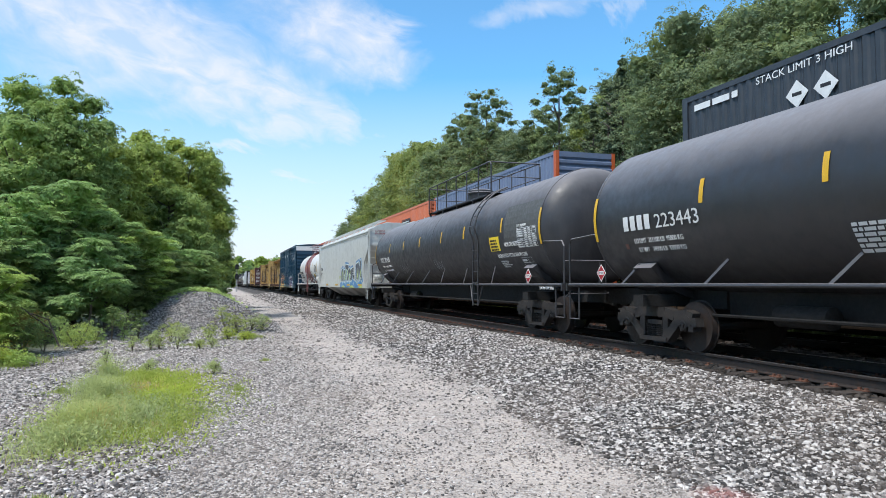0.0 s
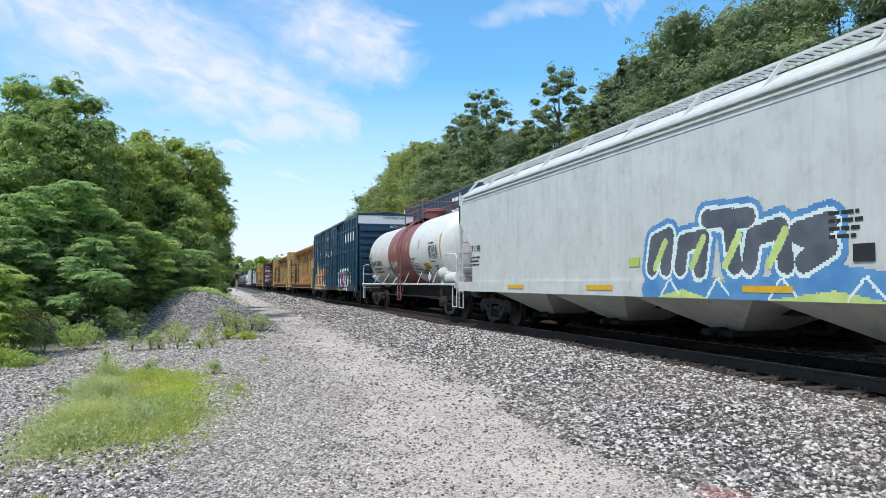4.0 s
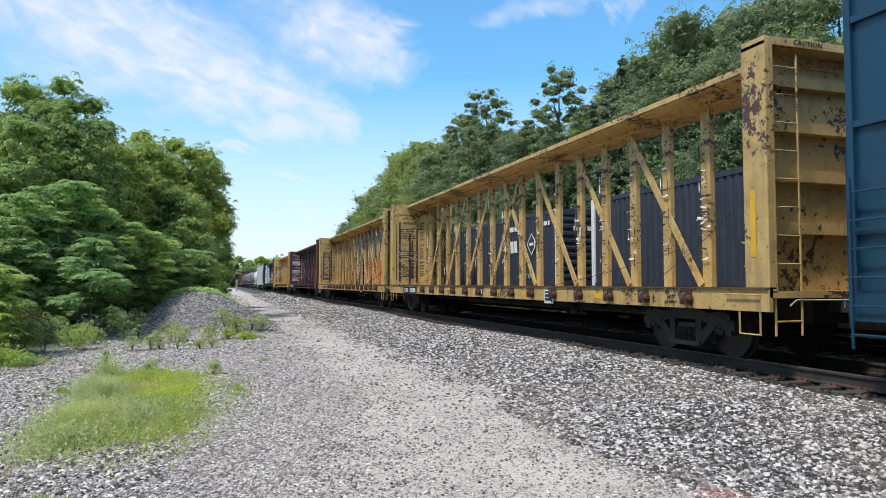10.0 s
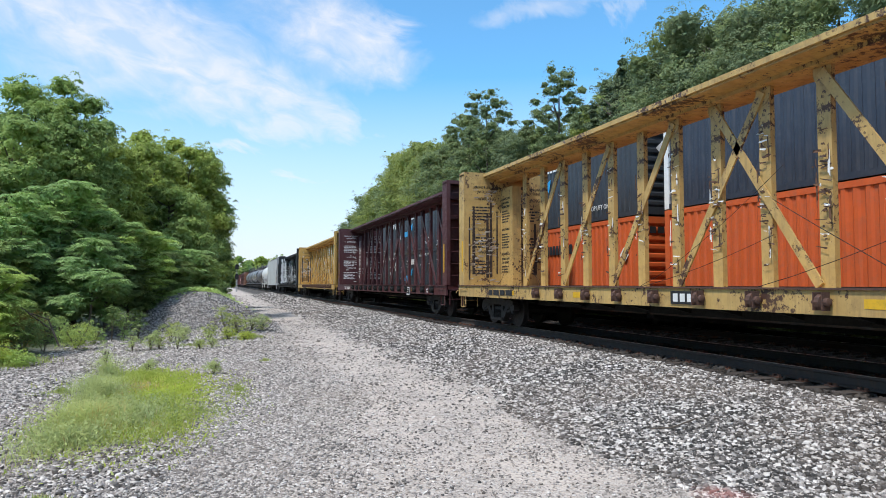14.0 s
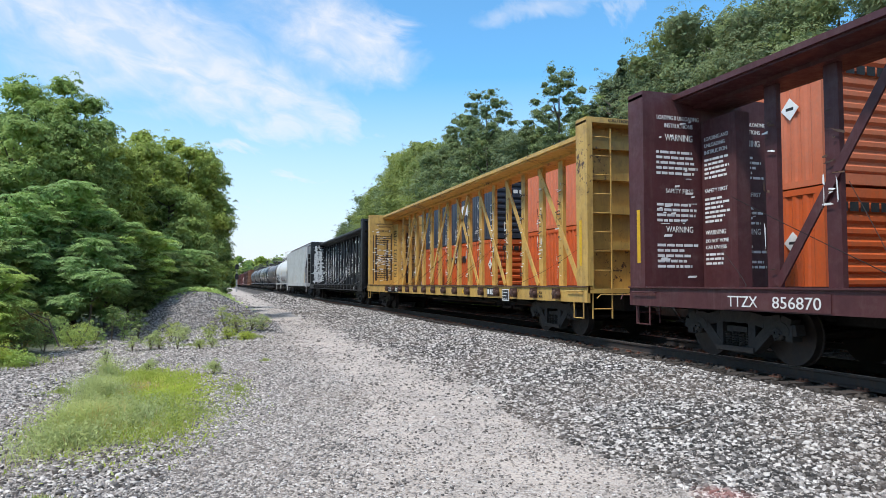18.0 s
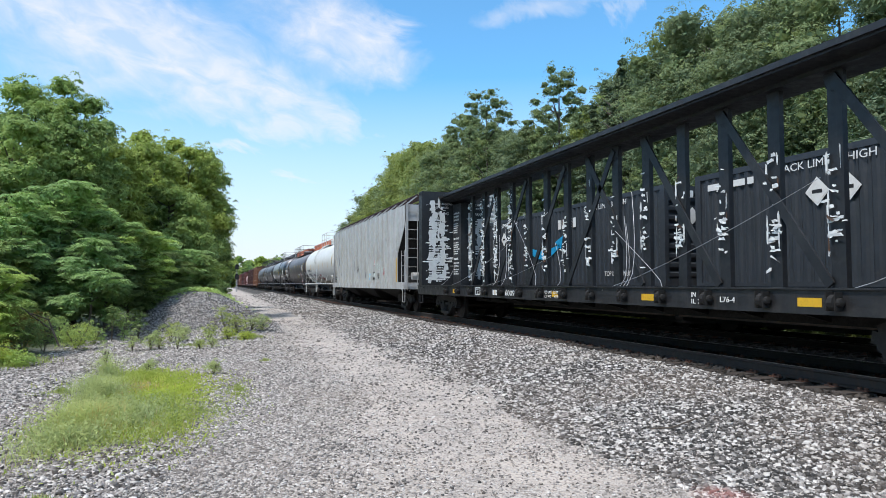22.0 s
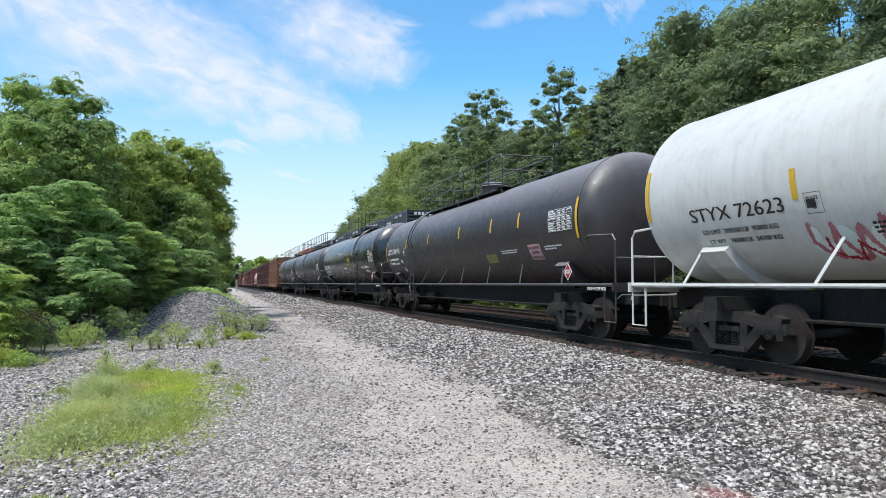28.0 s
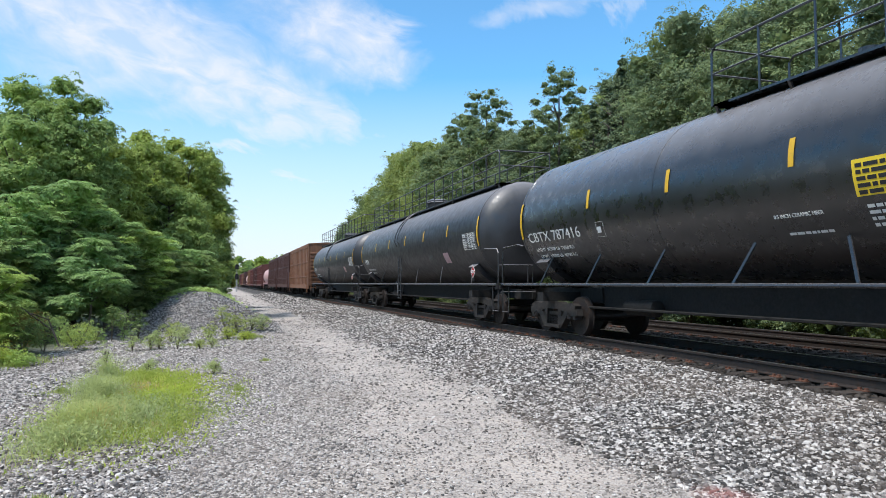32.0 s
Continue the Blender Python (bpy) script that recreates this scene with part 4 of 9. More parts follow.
def hopper_car(label, body0, body1, mat, ribs, rail_mat, top=4.5, smooth_side=True, bays=3):
    """A covered hopper; body0..body1 along y at the top of the sides."""
    car = thing("covered_hopper_car", label, "hopper car", "near freight train")
    H = (body1 - body0) / 2
    w, sill = 1.53, 1.05
    e = H + 0.05
    cut = 1.25 if smooth_side else 1.45          # how far the slope sheets run in
    zt0, zb0 = (top - 1.28, top - 2.2) if smooth_side else (top - 0.9, top - 2.25)
    # side sheets, cut back below by the slope sheets
    for xs in (-1, 1):
        sk = Shape()
        prof = [(w * 0.93, top - 0.42), (w, top - 0.75), (w, sill)] if smooth_side else [(w, top - 0.2), (w, sill)]
        rows = [(xs * x, z) for x, z in prof]
        def inset(z):
            k = (zt0 - z) / (zt0 - zb0)
            return 0.0 if k <= 0 else min(k, 1) * cut
        zs = [r[1] for r in rows]
        for (xa, za), (xb, zb) in zip(rows, rows[1:]):
            steps = sorted([za, zb, *(q for q in (zt0, zb0) if zb < q < za)], reverse=True)
            for z0, z1 in zip(steps, steps[1:]):
                x0, x1 = xa + (xb - xa) * (za - z0) / (za - zb), xa + (xb - xa) * (za - z1) / (za - zb)
                i0, i1 = inset(z0), inset(z1)
                sk.add([(x0, -H + i0, z0), (x0, H - i0, z0), (x1, H - i1, z1), (x1, -H + i1, z1), (x0 - xs * 0.02, -H + i0, z0), (x0 - xs * 0.02, H - i0, z0), (x1 - xs * 0.02, H - i1, z1), (x1 - xs * 0.02, -H + i1, z1)], [(0, 1, 2, 3), (4, 7, 6, 5), (0, 4, 5, 1), (3, 2, 6, 7), (0, 3, 7, 4), (1, 5, 6, 2)])
        part("side_sheet", sk, mat, car, smooth=False)
    tc = w * 0.93 if smooth_side else w
    rz = top - 0.42 if smooth_side else top - 0.2
    part("roof", Shape().prism([(-tc, rz), (tc, rz), (tc * 0.7, top - 0.15), (0.5, top - 0.06), (-0.5, top - 0.06), (-tc * 0.7, top - 0.15)], -H, H), mat if smooth_side else surface("roof_rust", (0.075, 0.04, 0.036), None, 0.8, dirt=GRIME), car)
    for sg in (-1, 1):
        s = Shape()
        y1, y2 = sg * H, sg * (H - cut)
        zt, zb = zt0, zb0
        s.box(-w + 0.03, w - 0.03, min(y1 - sg * 0.03, y1), max(y1 - sg * 0.03, y1), zt, rz)
        part("end_sheet", s, mat, car)
        s = Shape().add([(-w + 0.02, y1, zt), (w - 0.02, y1, zt), (w - 0.02, y2, zb), (-w + 0.02, y2, zb), (-w + 0.02, y1 - sg * 0.1, zt), (w - 0.02, y1 - sg * 0.1, zt), (w - 0.02, y2 - sg * 0.1, zb - 0.03), (-w + 0.02, y2 - sg * 0.1, zb - 0.03)], [(0, 1, 2, 3), (4, 7, 6, 5), (0, 4, 5, 1), (3, 2, 6, 7), (0, 3, 7, 4), (1, 5, 6, 2)])
        # old hopper: recessed end sheets near-black, their shade put into the colour
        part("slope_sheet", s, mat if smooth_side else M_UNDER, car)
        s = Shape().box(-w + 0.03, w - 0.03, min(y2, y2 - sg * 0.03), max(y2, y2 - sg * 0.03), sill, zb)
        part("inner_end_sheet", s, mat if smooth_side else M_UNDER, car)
        s = Shape()
        for xs in (-w + 0.05, -0.45, 0.45, w - 0.05) if smooth_side else (-w + 0.05, w - 0.05):
            s.box(xs - 0.05, xs + 0.05, min(y1 + sg * 0.012, y1 - sg * 0.12), max(y1 + sg * 0.012, y1 - sg * 0.12), sill, rz)
        s.box(-w, w, min(y1 + sg * 0.018, y1 - sg * 0.1), max(y1 + sg * 0.018, y1 - sg * 0.1), sill - 0.05, sill + 0.22)
        part("end_post", s, mat, car)
        part("end_platform", Shape().box(-w, w, min(y1, y2), max(y1, y2), sill - 0.02, sill + 0.03), mat, car)
        part("end_ladder", ladder(sg * (H + 0.05), -w + 0.05, -w + 0.5, sill - 0.1, top - 0.3, 9, 0.012, axis="x"), rail_mat, car)
        part("side_ladder", ladder(-w - 0.05, sg * (H - 0.05), sg * (H - 0.5), sill - 0.1, zb0 + 0.1, 4, 0.012), rail_mat, car)
        part("brake_gear", Shape().turned([(-0.2, 0.16), (0.2, 0.16)], 14, Matrix.Translation((-0.9, sg * (H - 0.6), sill + 0.5)) @ Matrix.Rotation(radians(90), 4, "Z")).box(-0.6, -0.4, sg * (H - 0.4) - 0.1, sg * (H - 0.4) + 0.1, sill, sill + 1.1), mat, car, smooth=True)
        part("stirrup_step", Shape().tube([(-w - 0.02, sg * (H - 0.06), sill), (-w - 0.02, sg * (H - 0.06), 0.45), (-w - 0.02, sg * (H - 0.46), 0.45), (-w - 0.02, sg * (H - 0.46), sill)], 0.018, 5), rail_mat, car)
        part("brake_wheel", Shape().tube([(-0.75 + 0.27 * math.cos(a), sg * (H + 0.1), sill + 1.05 + 0.27 * math.sin(a)) for a in np.linspace(0, 6.283, 15)], 0.018, 5).beam((-1.02, sg * (H + 0.1), sill + 1.05), (-0.48, sg * (H + 0.1), sill + 1.05), 0.03, 0.02, (0, 1, 0)).beam((-0.75, sg * (H + 0.1), sill + 0.78), (-0.75, sg * (H + 0.1), sill + 1.32), 0.03, 0.02, (0, 1, 0)), M_TRUCK, car)
        add_truck(car, sg * (H - 1.95))
        coupler(car, sg * (e + 0.12), sg, rail_mat)
    sil = Shape()
    for xs in (-1, 1):
        sil.box(min(xs * w, xs * (w + 0.035)), max(xs * w, xs * (w + 0.035)), -H, H, sill - 0.06, sill + 0.24)
    part("side_sill", sil, mat, car)
    part("center_sill", Shape().box(-0.25, 0.25, -H, H, 0.72, 1.05), M_UNDER, car)
    for i in range(ribs):
        y = 0.1 + 1.06 * (i - (ribs - 1) / 2)
        d = abs(y) - (H - cut)
        zb = sill + 0.1 if d < 0 else zb0 + (d / cut) * (zt0 - zb0)
        for xs in (-1, 1):
            # paler grey on the old hopper's posts paints in their lit contrast
            part("side_post", Shape().box(min(xs * (w + 0.11), xs * (w + 0.003)), max(xs * (w + 0.11), xs * (w + 0.003)), y - 0.05, y + 0.05, zb if d >= 0 else sill - 0.06, top - (0.3 if smooth_side else 0.21)), mat if smooth_side else M_HOPPER, car)
    if smooth_side:
        for z in (top - 0.52, top - 0.62, top - 0.72):
            part("roof_ridge", Shape().box(-w - 0.01, -w * 0.93, -H + 0.3, H - 0.3, z - 0.018, z + 0.018), mat, car)
    for i in range(bays):
        y = (-H + 4.3) + (2 * H - 8.6) * i / (bays - 1)
        wd = (2 * H - 5.2) / bays / 2
        s = Shape().add([(-w + 0.1, y - wd, sill), (w - 0.1, y - wd, sill), (w - 0.1, y + wd, sill), (-w + 0.1, y + wd, sill), (-0.45, y - 0.35, 0.42), (0.45, y - 0.35, 0.42), (0.45, y + 0.35, 0.42), (-0.45, y + 0.35, 0.42)], [(0, 1, 2, 3), (4, 7, 6, 5), (0, 4, 5, 1), (1, 5, 6, 2), (2, 6, 7, 3), (3, 7, 4, 0)])
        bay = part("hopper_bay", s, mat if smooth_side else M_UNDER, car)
        part("outlet_gate", Shape().box(-0.7, 0.7, y - 0.4, y + 0.4, 0.33, 0.42).turned([(-0.9, 0.07), (0.9, 0.07)], 8, Matrix.Translation((0, y, 0.4)) @ Matrix.Rotation(radians(90), 4, "Z")), M_UNDER, bay)
    # walkway of open grating along the roof
    wz = top if smooth_side else top + 0.16
    rb = Shape()
    for xs in (-0.95, -0.62, 0.62, 0.95) if smooth_side else (-1.05, -0.85, -0.65, -0.45):
        rb.box(xs - 0.012, xs + 0.012, -H - 0.1, H + 0.1, wz + 0.03, wz + 0.08)
    for i in range(int(2 * H / 0.16)):
        y = -H + i * 0.16
        rb.box(-0.95 if smooth_side else -1.05, -0.62 if smooth_side else -0.45, y, y + (0.05 if smooth_side else 0.03), wz + 0.04, wz + 0.07)
    part("roof_walkway", rb, rail_mat if smooth_side else surface("walkway_rust", (0.055, 0.03, 0.028), None, 0.8), car)
    nb = 11 if smooth_side else 12
    for i in range(nb):
        y = -H + 0.3 + (2 * H - 0.6) * i / (nb - 1)
        part("walkway_bracket", Shape().beam((-tc + 0.02, y, rz - 0.02), (-0.97, y, wz + 0.05), 0.06, 0.03, (0, 1, 0)), rail_mat, car)
        part("walkway_bracket", Shape().beam((tc - 0.02, y, rz - 0.02), (0.97, y, wz + 0.05), 0.06, 0.03, (0, 1, 0)), rail_mat, car)
    part("roof_hatch", Shape().box(-0.4, 0.4, -H + 0.8, H - 0.8, top - 0.06, top + 0.04), mat, car)
    return car


BOX_POSTS = [-9.52, -8.5, -7.65, -6.82, -5.95, -5.05, -4.15, -3.22, 3.5, 4.4, 5.32, 6.2, 7.1, 8.05, 9.52]


def box_car(label, H, mat, top=5.2, w=1.6, doors=True, ribs=26, sill=1.0, rail_mat=None, end_panel=None, plain_end=False):
    """A boxcar of half length H, with ribbed sides, plug doors, a corrugated end and a low roof."""
    rail_mat = rail_mat or mat
    car = thing("box_car", label, "boxcar", "near freight train")
    for xs, nm in ((-1, "side_wall"), (1, "side_wall")):
        part(nm, Shape().box(min(xs * w, xs * (w - 0.06)), max(xs * w, xs * (w - 0.06)), -H, H, sill, top - 0.12), mat, car)
    part("roof", Shape().prism([(-w - 0.03, top - 0.14), (w + 0.03, top - 0.14), (w + 0.03, top - 0.06), (0, top + 0.06), (-w - 0.03, top - 0.06)], -H - 0.03, H + 0.03), mat, car)
    for i in range(15):
        y = -H + (i + 0.5) * 2 * H / 15
        part("roof_seam", Shape().prism([(-w - 0.035, top - 0.07), (0, top + 0.055), (w + 0.035, top - 0.07), (w + 0.035, top - 0.03), (0, top + 0.09), (-w - 0.035, top - 0.03)], y - 0.03, y + 0.03), mat, car)
    part("floor", Shape().box(-w + 0.06, w - 0.06, -H, H, sill, sill + 0.12), M_UNDER, car)
    dl, dr = -2.45, 2.65
    n = ribs
    posts = [-H + 2 * H * i / n for i in range(n + 1)] if not doors else BOX_POSTS
    for i, y in enumerate(posts):
        if doors and dl - 0.1 < y < dr + 0.1:
            continue
        wd = 0.055 if 0 < i < len(posts) - 1 else 0.09
        part("side_post", Shape().box(-w - 0.055, -w, max(y - wd, -H), min(y + wd, H), sill + 0.02, top - 0.14), mat, car)
    for z, t in ((sill + 0.06, 0.09), (1.86, 0.045), (3.17, 0.045), (4.46, 0.045), (top - 0.2, 0.06)):
        for a, b in (((-H, dl - 0.1), (dr + 0.1, H)) if doors else ((-H, H),)):
            part("side_rib", Shape().box(-w - 0.048, -w, a, b, z - t, z + t), mat, car)
    part("side_sill", Shape().box(-w - 0.07, -w + 0.02, -H, H, sill - 0.22, sill + 0.02).box(w - 0.02, w + 0.07, -H, H, sill - 0.22, sill + 0.02), mat, car)
    if doors:
        for a, b in ((dl, (dl + dr) / 2), ((dl + dr) / 2, dr)):
            dp = part("plug_door", Shape().box(-w - 0.085, -w, a + 0.012, b - 0.012, sill + 0.1, top - 0.22), mat, car)
            for z in np.linspace(sill + 0.25, top - 0.4, 7):
                part("door_rib", Shape().box(-w - 0.13, -w - 0.085, a + 0.1, b - 0.1, z - 0.035, z + 0.035), mat, dp)
            for y in (a + 0.2, b - 0.2, (a + b) / 2):
                part("locking_bar", Shape().tube([(-w - 0.16, y, sill + 0.15), (-w - 0.16, y, top - 0.3)], 0.024, 6), mat, dp)
            part("door_handle", Shape().box(-w - 0.22, -w - 0.13, (a + b) / 2 - 0.12, (a + b) / 2 + 0.12, sill + 1.1, sill + 1.45).tube([(-w - 0.2, a + 0.3, sill + 1.25), (-w - 0.2, b - 0.3, sill + 1.25)], 0.02, 6), mat, dp)
        for z in (sill - 0.02, top - 0.2):
            part("door_track", Shape().box(-w - 0.16, -w - 0.02, dl - 2.4, dr + 2.4, z - 0.04, z + 0.04), mat, car)
    for sg in (-1, 1):
        y = sg * H
        part("end_wall", Shape().box(-w, w, min(y, y - sg * 0.06), max(y, y - sg * 0.06), sill, top - 0.14), mat, car)
        for i in range(9):
            z = sill + 0.35 + i * (top - sill - 1.1) / 8.6
            part("end_rib", Shape().prism([(0, z - 0.13), (sg * 0.08, z - 0.07), (sg * 0.08, z + 0.07), (0, z + 0.13)], -w + 0.12, w - 0.12, "x"), mat, car, at=pose(0, y, 0))
        if end_panel:
            part("end_panel", Shape().box(-w, w, min(y, y + sg * 0.012), max(y, y + sg * 0.012), top - 0.62, top - 0.12), end_panel, car, "white painted panel across the top")
        part("end_ladder", ladder(y + sg * 0.16, -w + 0.12, -w + 0.6, sill - 0.3, sill + 1.9, 6, axis="x"), rail_mat, car)
        part("side_ladder", ladder(-w - 0.13, sg * (H - 0.08), sg * (H - 0.6), sill - 0.55, sill + 1.5, 6), rail_mat, car)
        add_truck(car, sg * (H - 2.35))
        coupler(car, sg * (H + 0.3), sg, rail_mat)
    part("center_sill", Shape().box(-0.3, 0.3, -H, H, 0.72, sill), M_UNDER, car)
    s = Shape()
    for y in np.linspace(-H + 3.5, H - 3.5, 8):
        s.box(-w + 0.1, w - 0.1, y - 0.06, y + 0.06, 0.85, sill)
    part("cross_bearer", s, M_UNDER, car)
    part("brake_reservoir", Shape().turned([(-0.6, 0.02), (-0.55, 0.2), (0.55, 0.2), (0.6, 0.02)], 14, Matrix.Translation((-0.7, 1.0, 0.62))), M_UNDER, car, smooth=True)
    return car


def beam_notices(car, H, w, hw, dk, top, ink, rng):
    """Loading instructions on the bulkhead at the far end and on the panel beside it."""
    y = H - 0.48 - 0.004
    for x0, k in ((-w + 0.28, 1.0), (0.45, 1.0)):
        write_end(car, "WARNING", x0 + 0.2, y, top - 0.75, 0.13, ink, width=0.62)
        write_end(car, "LOADING & UNLOADING", x0 + 0.02, y, top - 0.35, 0.085, ink, width=0.95)
        write_end(car, "INSTRUCTIONS", x0 + 0.18, y, top - 0.50, 0.085, ink, width=0.65)
        write_end(car, "SAFETY FIRST", x0 + 0.2, y, top - 1.75, 0.085, ink, width=0.62)
        write_end(car, "WARNING", x0 + 0.2, y, top - 2.5, 0.12, ink, width=0.6)
        for z, n in ((top - 0.95, 5), (top - 1.95, 4), (top - 2.72, 5)):
            bars(car, lambda u, v: (x0 + u, y - 0.001, z + v), [rng.uniform(0.55, 0.95) for _ in range(n)], 0.05, 0.10, ink, seed=rng.randint(0, 999))
    x = -hw - 0.024
    yl = H - 0.6
    write_side(car, "LOADING AND", x, yl, top - 0.75, 0.075, ink, width=0.66)
    write_side(car, "UNLOADING", x, yl, top - 0.88, 0.075, ink, width=0.56)
    write_side(car, "INSTRUCTION", x, yl, top - 1.01, 0.075, ink, width=0.62)
    write_side(car, "SAFETY FIRST", x, yl, top - 1.75, 0.075, ink, width=0.62)
    write_side(car, "WARNING", x, yl, top - 2.55, 0.09, ink, width=0.55)
    write_side(car, "DO NOT MOVE", x, yl, top - 2.70, 0.07, ink, width=0.62)
    write_side(car, "CAR UNLESS", x, yl, top - 2.82, 0.07, ink, width=0.56)
    for z, n in ((top - 1.1, 5), (top - 1.85, 6), (top - 2.9, 3)):
        bars(car, lambda u, v: (x - 0.001, yl - u, z + v), [rng.uniform(0.45, 0.68) for _ in range(n)], 0.045, 0.085, ink, seed=rng.randint(0, 999))


def beam_car(label, H, mat, top=4.7, seed=1, scraps=M_DECAL, scrap_n=130, panel_mat=None, strip=M_GOLD, ink=None, white=0.5, chord=4.83, shift=0.0):
    """A centre-beam flat car: deck, two bulkheads, a truss of posts and diagonals along the middle."""
    car = thing("center_beam_car", label, "flat car", "near freight train")
    rng = random.Random(seed)
    w, dk = 1.43, 1.12
    hw = 0.13
    part("deck", Shape().box(-w, w, -H, H, dk - 0.10, dk), mat, car)
    for xs in (-1, 1):
        s = Shape().box(min(xs * (w - 0.05), xs * (w + 0.02)), max(xs * (w - 0.05), xs * (w + 0.02)), -H, H, dk - 0.30, dk + 0.03)
        part("side_sill", s, mat, car)
        part("deck_edge", Shape().box(min(xs * (w - 0.12), xs * (w + 0.055)), max(xs * (w - 0.12), xs * (w + 0.055)), -H, H, dk + 0.03, dk + 0.055), M_RUSTY if mat in (M_YELLOW, M_YELLOW_NEW) else mat, car)
    part("center_sill", Shape().box(-0.35, 0.35, -H + 0.3, H - 0.3, 0.62, dk - 0.1), M_UNDER, car)
    s = Shape()
    for y in np.linspace(-H + 3.6, H - 3.6, 13):
        s.prism([(-w + 0.06, dk - 0.1), (w - 0.06, dk - 0.1), (w - 0.06, dk - 0.2), (0.35, 0.66), (-0.35, 0.66), (-w + 0.06, dk - 0.2)], y - 0.05, y + 0.05)
    part("cross_bearer", s, M_UNDER, car)
    # top chord: a wide flat cap over a single row of posts
    ct = chord - 0.12
    part("top_chord", Shape().prism([(-0.76, ct + 0.02), (-0.76, chord), (0.76, chord), (0.76, ct + 0.02), (0.70, ct + 0.02), (0.70, ct - 0.02), (0.3, ct - 0.05), (0.3, ct - 0.12), (-0.3, ct - 0.12), (-0.3, ct - 0.05), (-0.70, ct - 0.02), (-0.70, ct + 0.02)], -H + 0.4, H - 0.4), mat, car)
    ks = range(-8, 9)
    bay = 1.22
    ys = [k * bay + shift for k in ks]
    pw = 0.13
    rust = mat in (M_YELLOW, M_YELLOW_NEW)
    hsec = [(-hw, -pw), (-hw, pw), (-hw + 0.10, pw), (-hw + 0.10, pw - 0.03), (-hw + 0.03, pw - 0.03), (-hw + 0.03, -pw + 0.03), (-hw + 0.10, -pw + 0.03), (-hw + 0.10, -pw)]
    post = mesh_of("post", Shape().prism(hsec, dk, ct - 0.01, "z"), mat)
    gus = mesh_of("gusset", Shape().prism([(-0.17, ct - 0.02), (0.17, ct - 0.02), (0.17, ct - 0.24), (0.13, ct - 0.35), (0.05, ct - 0.41), (-0.05, ct - 0.41), (-0.13, ct - 0.35), (-0.17, ct - 0.24)], -hw - 0.016, -hw - 0.001, "x"), mat)
    for k, y in zip(ks, ys):
        part("post", post, None, car, at=pose(0, y, 0))
    for k in (1, -1, -3, -5, 0, 2, 4, 6):
        dd = -2 if k in (1, -1, -3, -5) else 2
        y = k * bay + shift
        part("gusset", gus, None, car, at=pose(0, y, 0))
        part("diagonal", Shape().beam((-hw - 0.035, y, ct - 0.2), (-hw - 0.035, y + dd * bay - dd * 0.06, dk + 0.08), 0.16, 0.035), mat, car)
    n = len(ys)
    # solid panels next to the bulkheads, with printed notices
    for sg in (-1, 1):
        a, b = sorted((sg * (H - 0.52), sg * (H - 1.45)))
        pn = part("notice_panel", Shape().box(-hw - 0.02, hw + 0.02, a, b, dk, top - 0.35), panel_mat or mat, car)
        y = sg * H
        y_in = sg * (H - 0.48)
        lo, hi = sorted((y, y_in))
        for xs in (-1, 1):
            part("bulkhead_post", Shape().prism([(xs * w, dk - 0.02), (xs * w, top + 0.10), (xs * (w - 0.10), top + 0.16), (xs * (w - 0.14), top + 0.16), (xs * (w - 0.14), dk - 0.02)], lo, hi), mat, car)
        part("bulkhead_sheet", Shape().box(-w + 0.14, w - 0.14, min(y_in, y_in + sg * 0.05), max(y_in, y_in + sg * 0.05), dk, top + 0.05), mat, car)
        part("bulkhead_cap", Shape().box(-w, w, min(y, y_in) + 0.004, max(y, y_in) - 0.004, top + 0.05, top + 0.17), mat, car)
        for z in (dk + 0.95, dk + 1.75, dk + 2.5, dk + 3.2):
            part("bulkhead_stiffener", Shape().box(-w + 0.14, w - 0.14, min(y_in + sg * 0.05, y_in + sg * 0.22), max(y_in + sg * 0.05, y_in + sg * 0.22), z - 0.09, z + 0.09), mat, car)
        part("end_ladder", ladder(y - sg * 0.05, -w + 0.14, -w + 0.62, dk - 0.65, top - 0.05, 10, 0.014, axis="x"), mat, car)
        part("grab_iron", Shape().tube([(-w - 0.01, sg * (H - 0.15), dk - 0.05), (-w - 0.07, sg * (H - 0.15), dk - 0.05), (-w - 0.07, sg * (H - 0.85), dk - 0.05), (-w - 0.01, sg * (H - 0.85), dk - 0.05)], 0.014, 5), mat, car)
        part("stirrup_step", Shape().tube([(-w, sg * (H - 0.2), dk - 0.2), (-w, sg * (H - 0.2), 0.48), (-w, sg * (H - 0.62), 0.48), (-w, sg * (H - 0.62), dk - 0.2)], 0.02, 5), mat, car)
        if mat is not M_BEAMBLACK:
            part("reflector_strip", Shape().box(-w - 0.006, -w, sg * (H - 0.30) - 0.05, sg * (H - 0.30) + 0.05, dk + 0.5, dk + 1.5), strip, car)
        add_truck(car, sg * (H - 2.4))
        coupler(car, sg * (H + 0.35), sg, mat)
    if ink:
        beam_notices(car, H, w, hw, dk, top, ink, rng)
    # winches along the sill, and yellow sill reflectors
    wm = M_RUSTY if rust else M_UNDER
    wn = Shape().turned([(-0.13, 0.03), (-0.12, 0.055), (-0.05, 0.06), (-0.04, 0.10), (0.03, 0.105), (0.04, 0.065), (0.11, 0.05), (0.15, 0.02)], 10, Matrix.Translation((-w - 0.09, 0, dk - 0.13)))
    wn.box(-w - 0.15, -w - 0.015, -0.07, -0.05, dk - 0.24, dk - 0.0).box(-w - 0.15, -w - 0.015, 0.07, 0.09, dk - 0.24, dk - 0.0)
    wn = mesh_of("cable_winch", wn, wm, True)
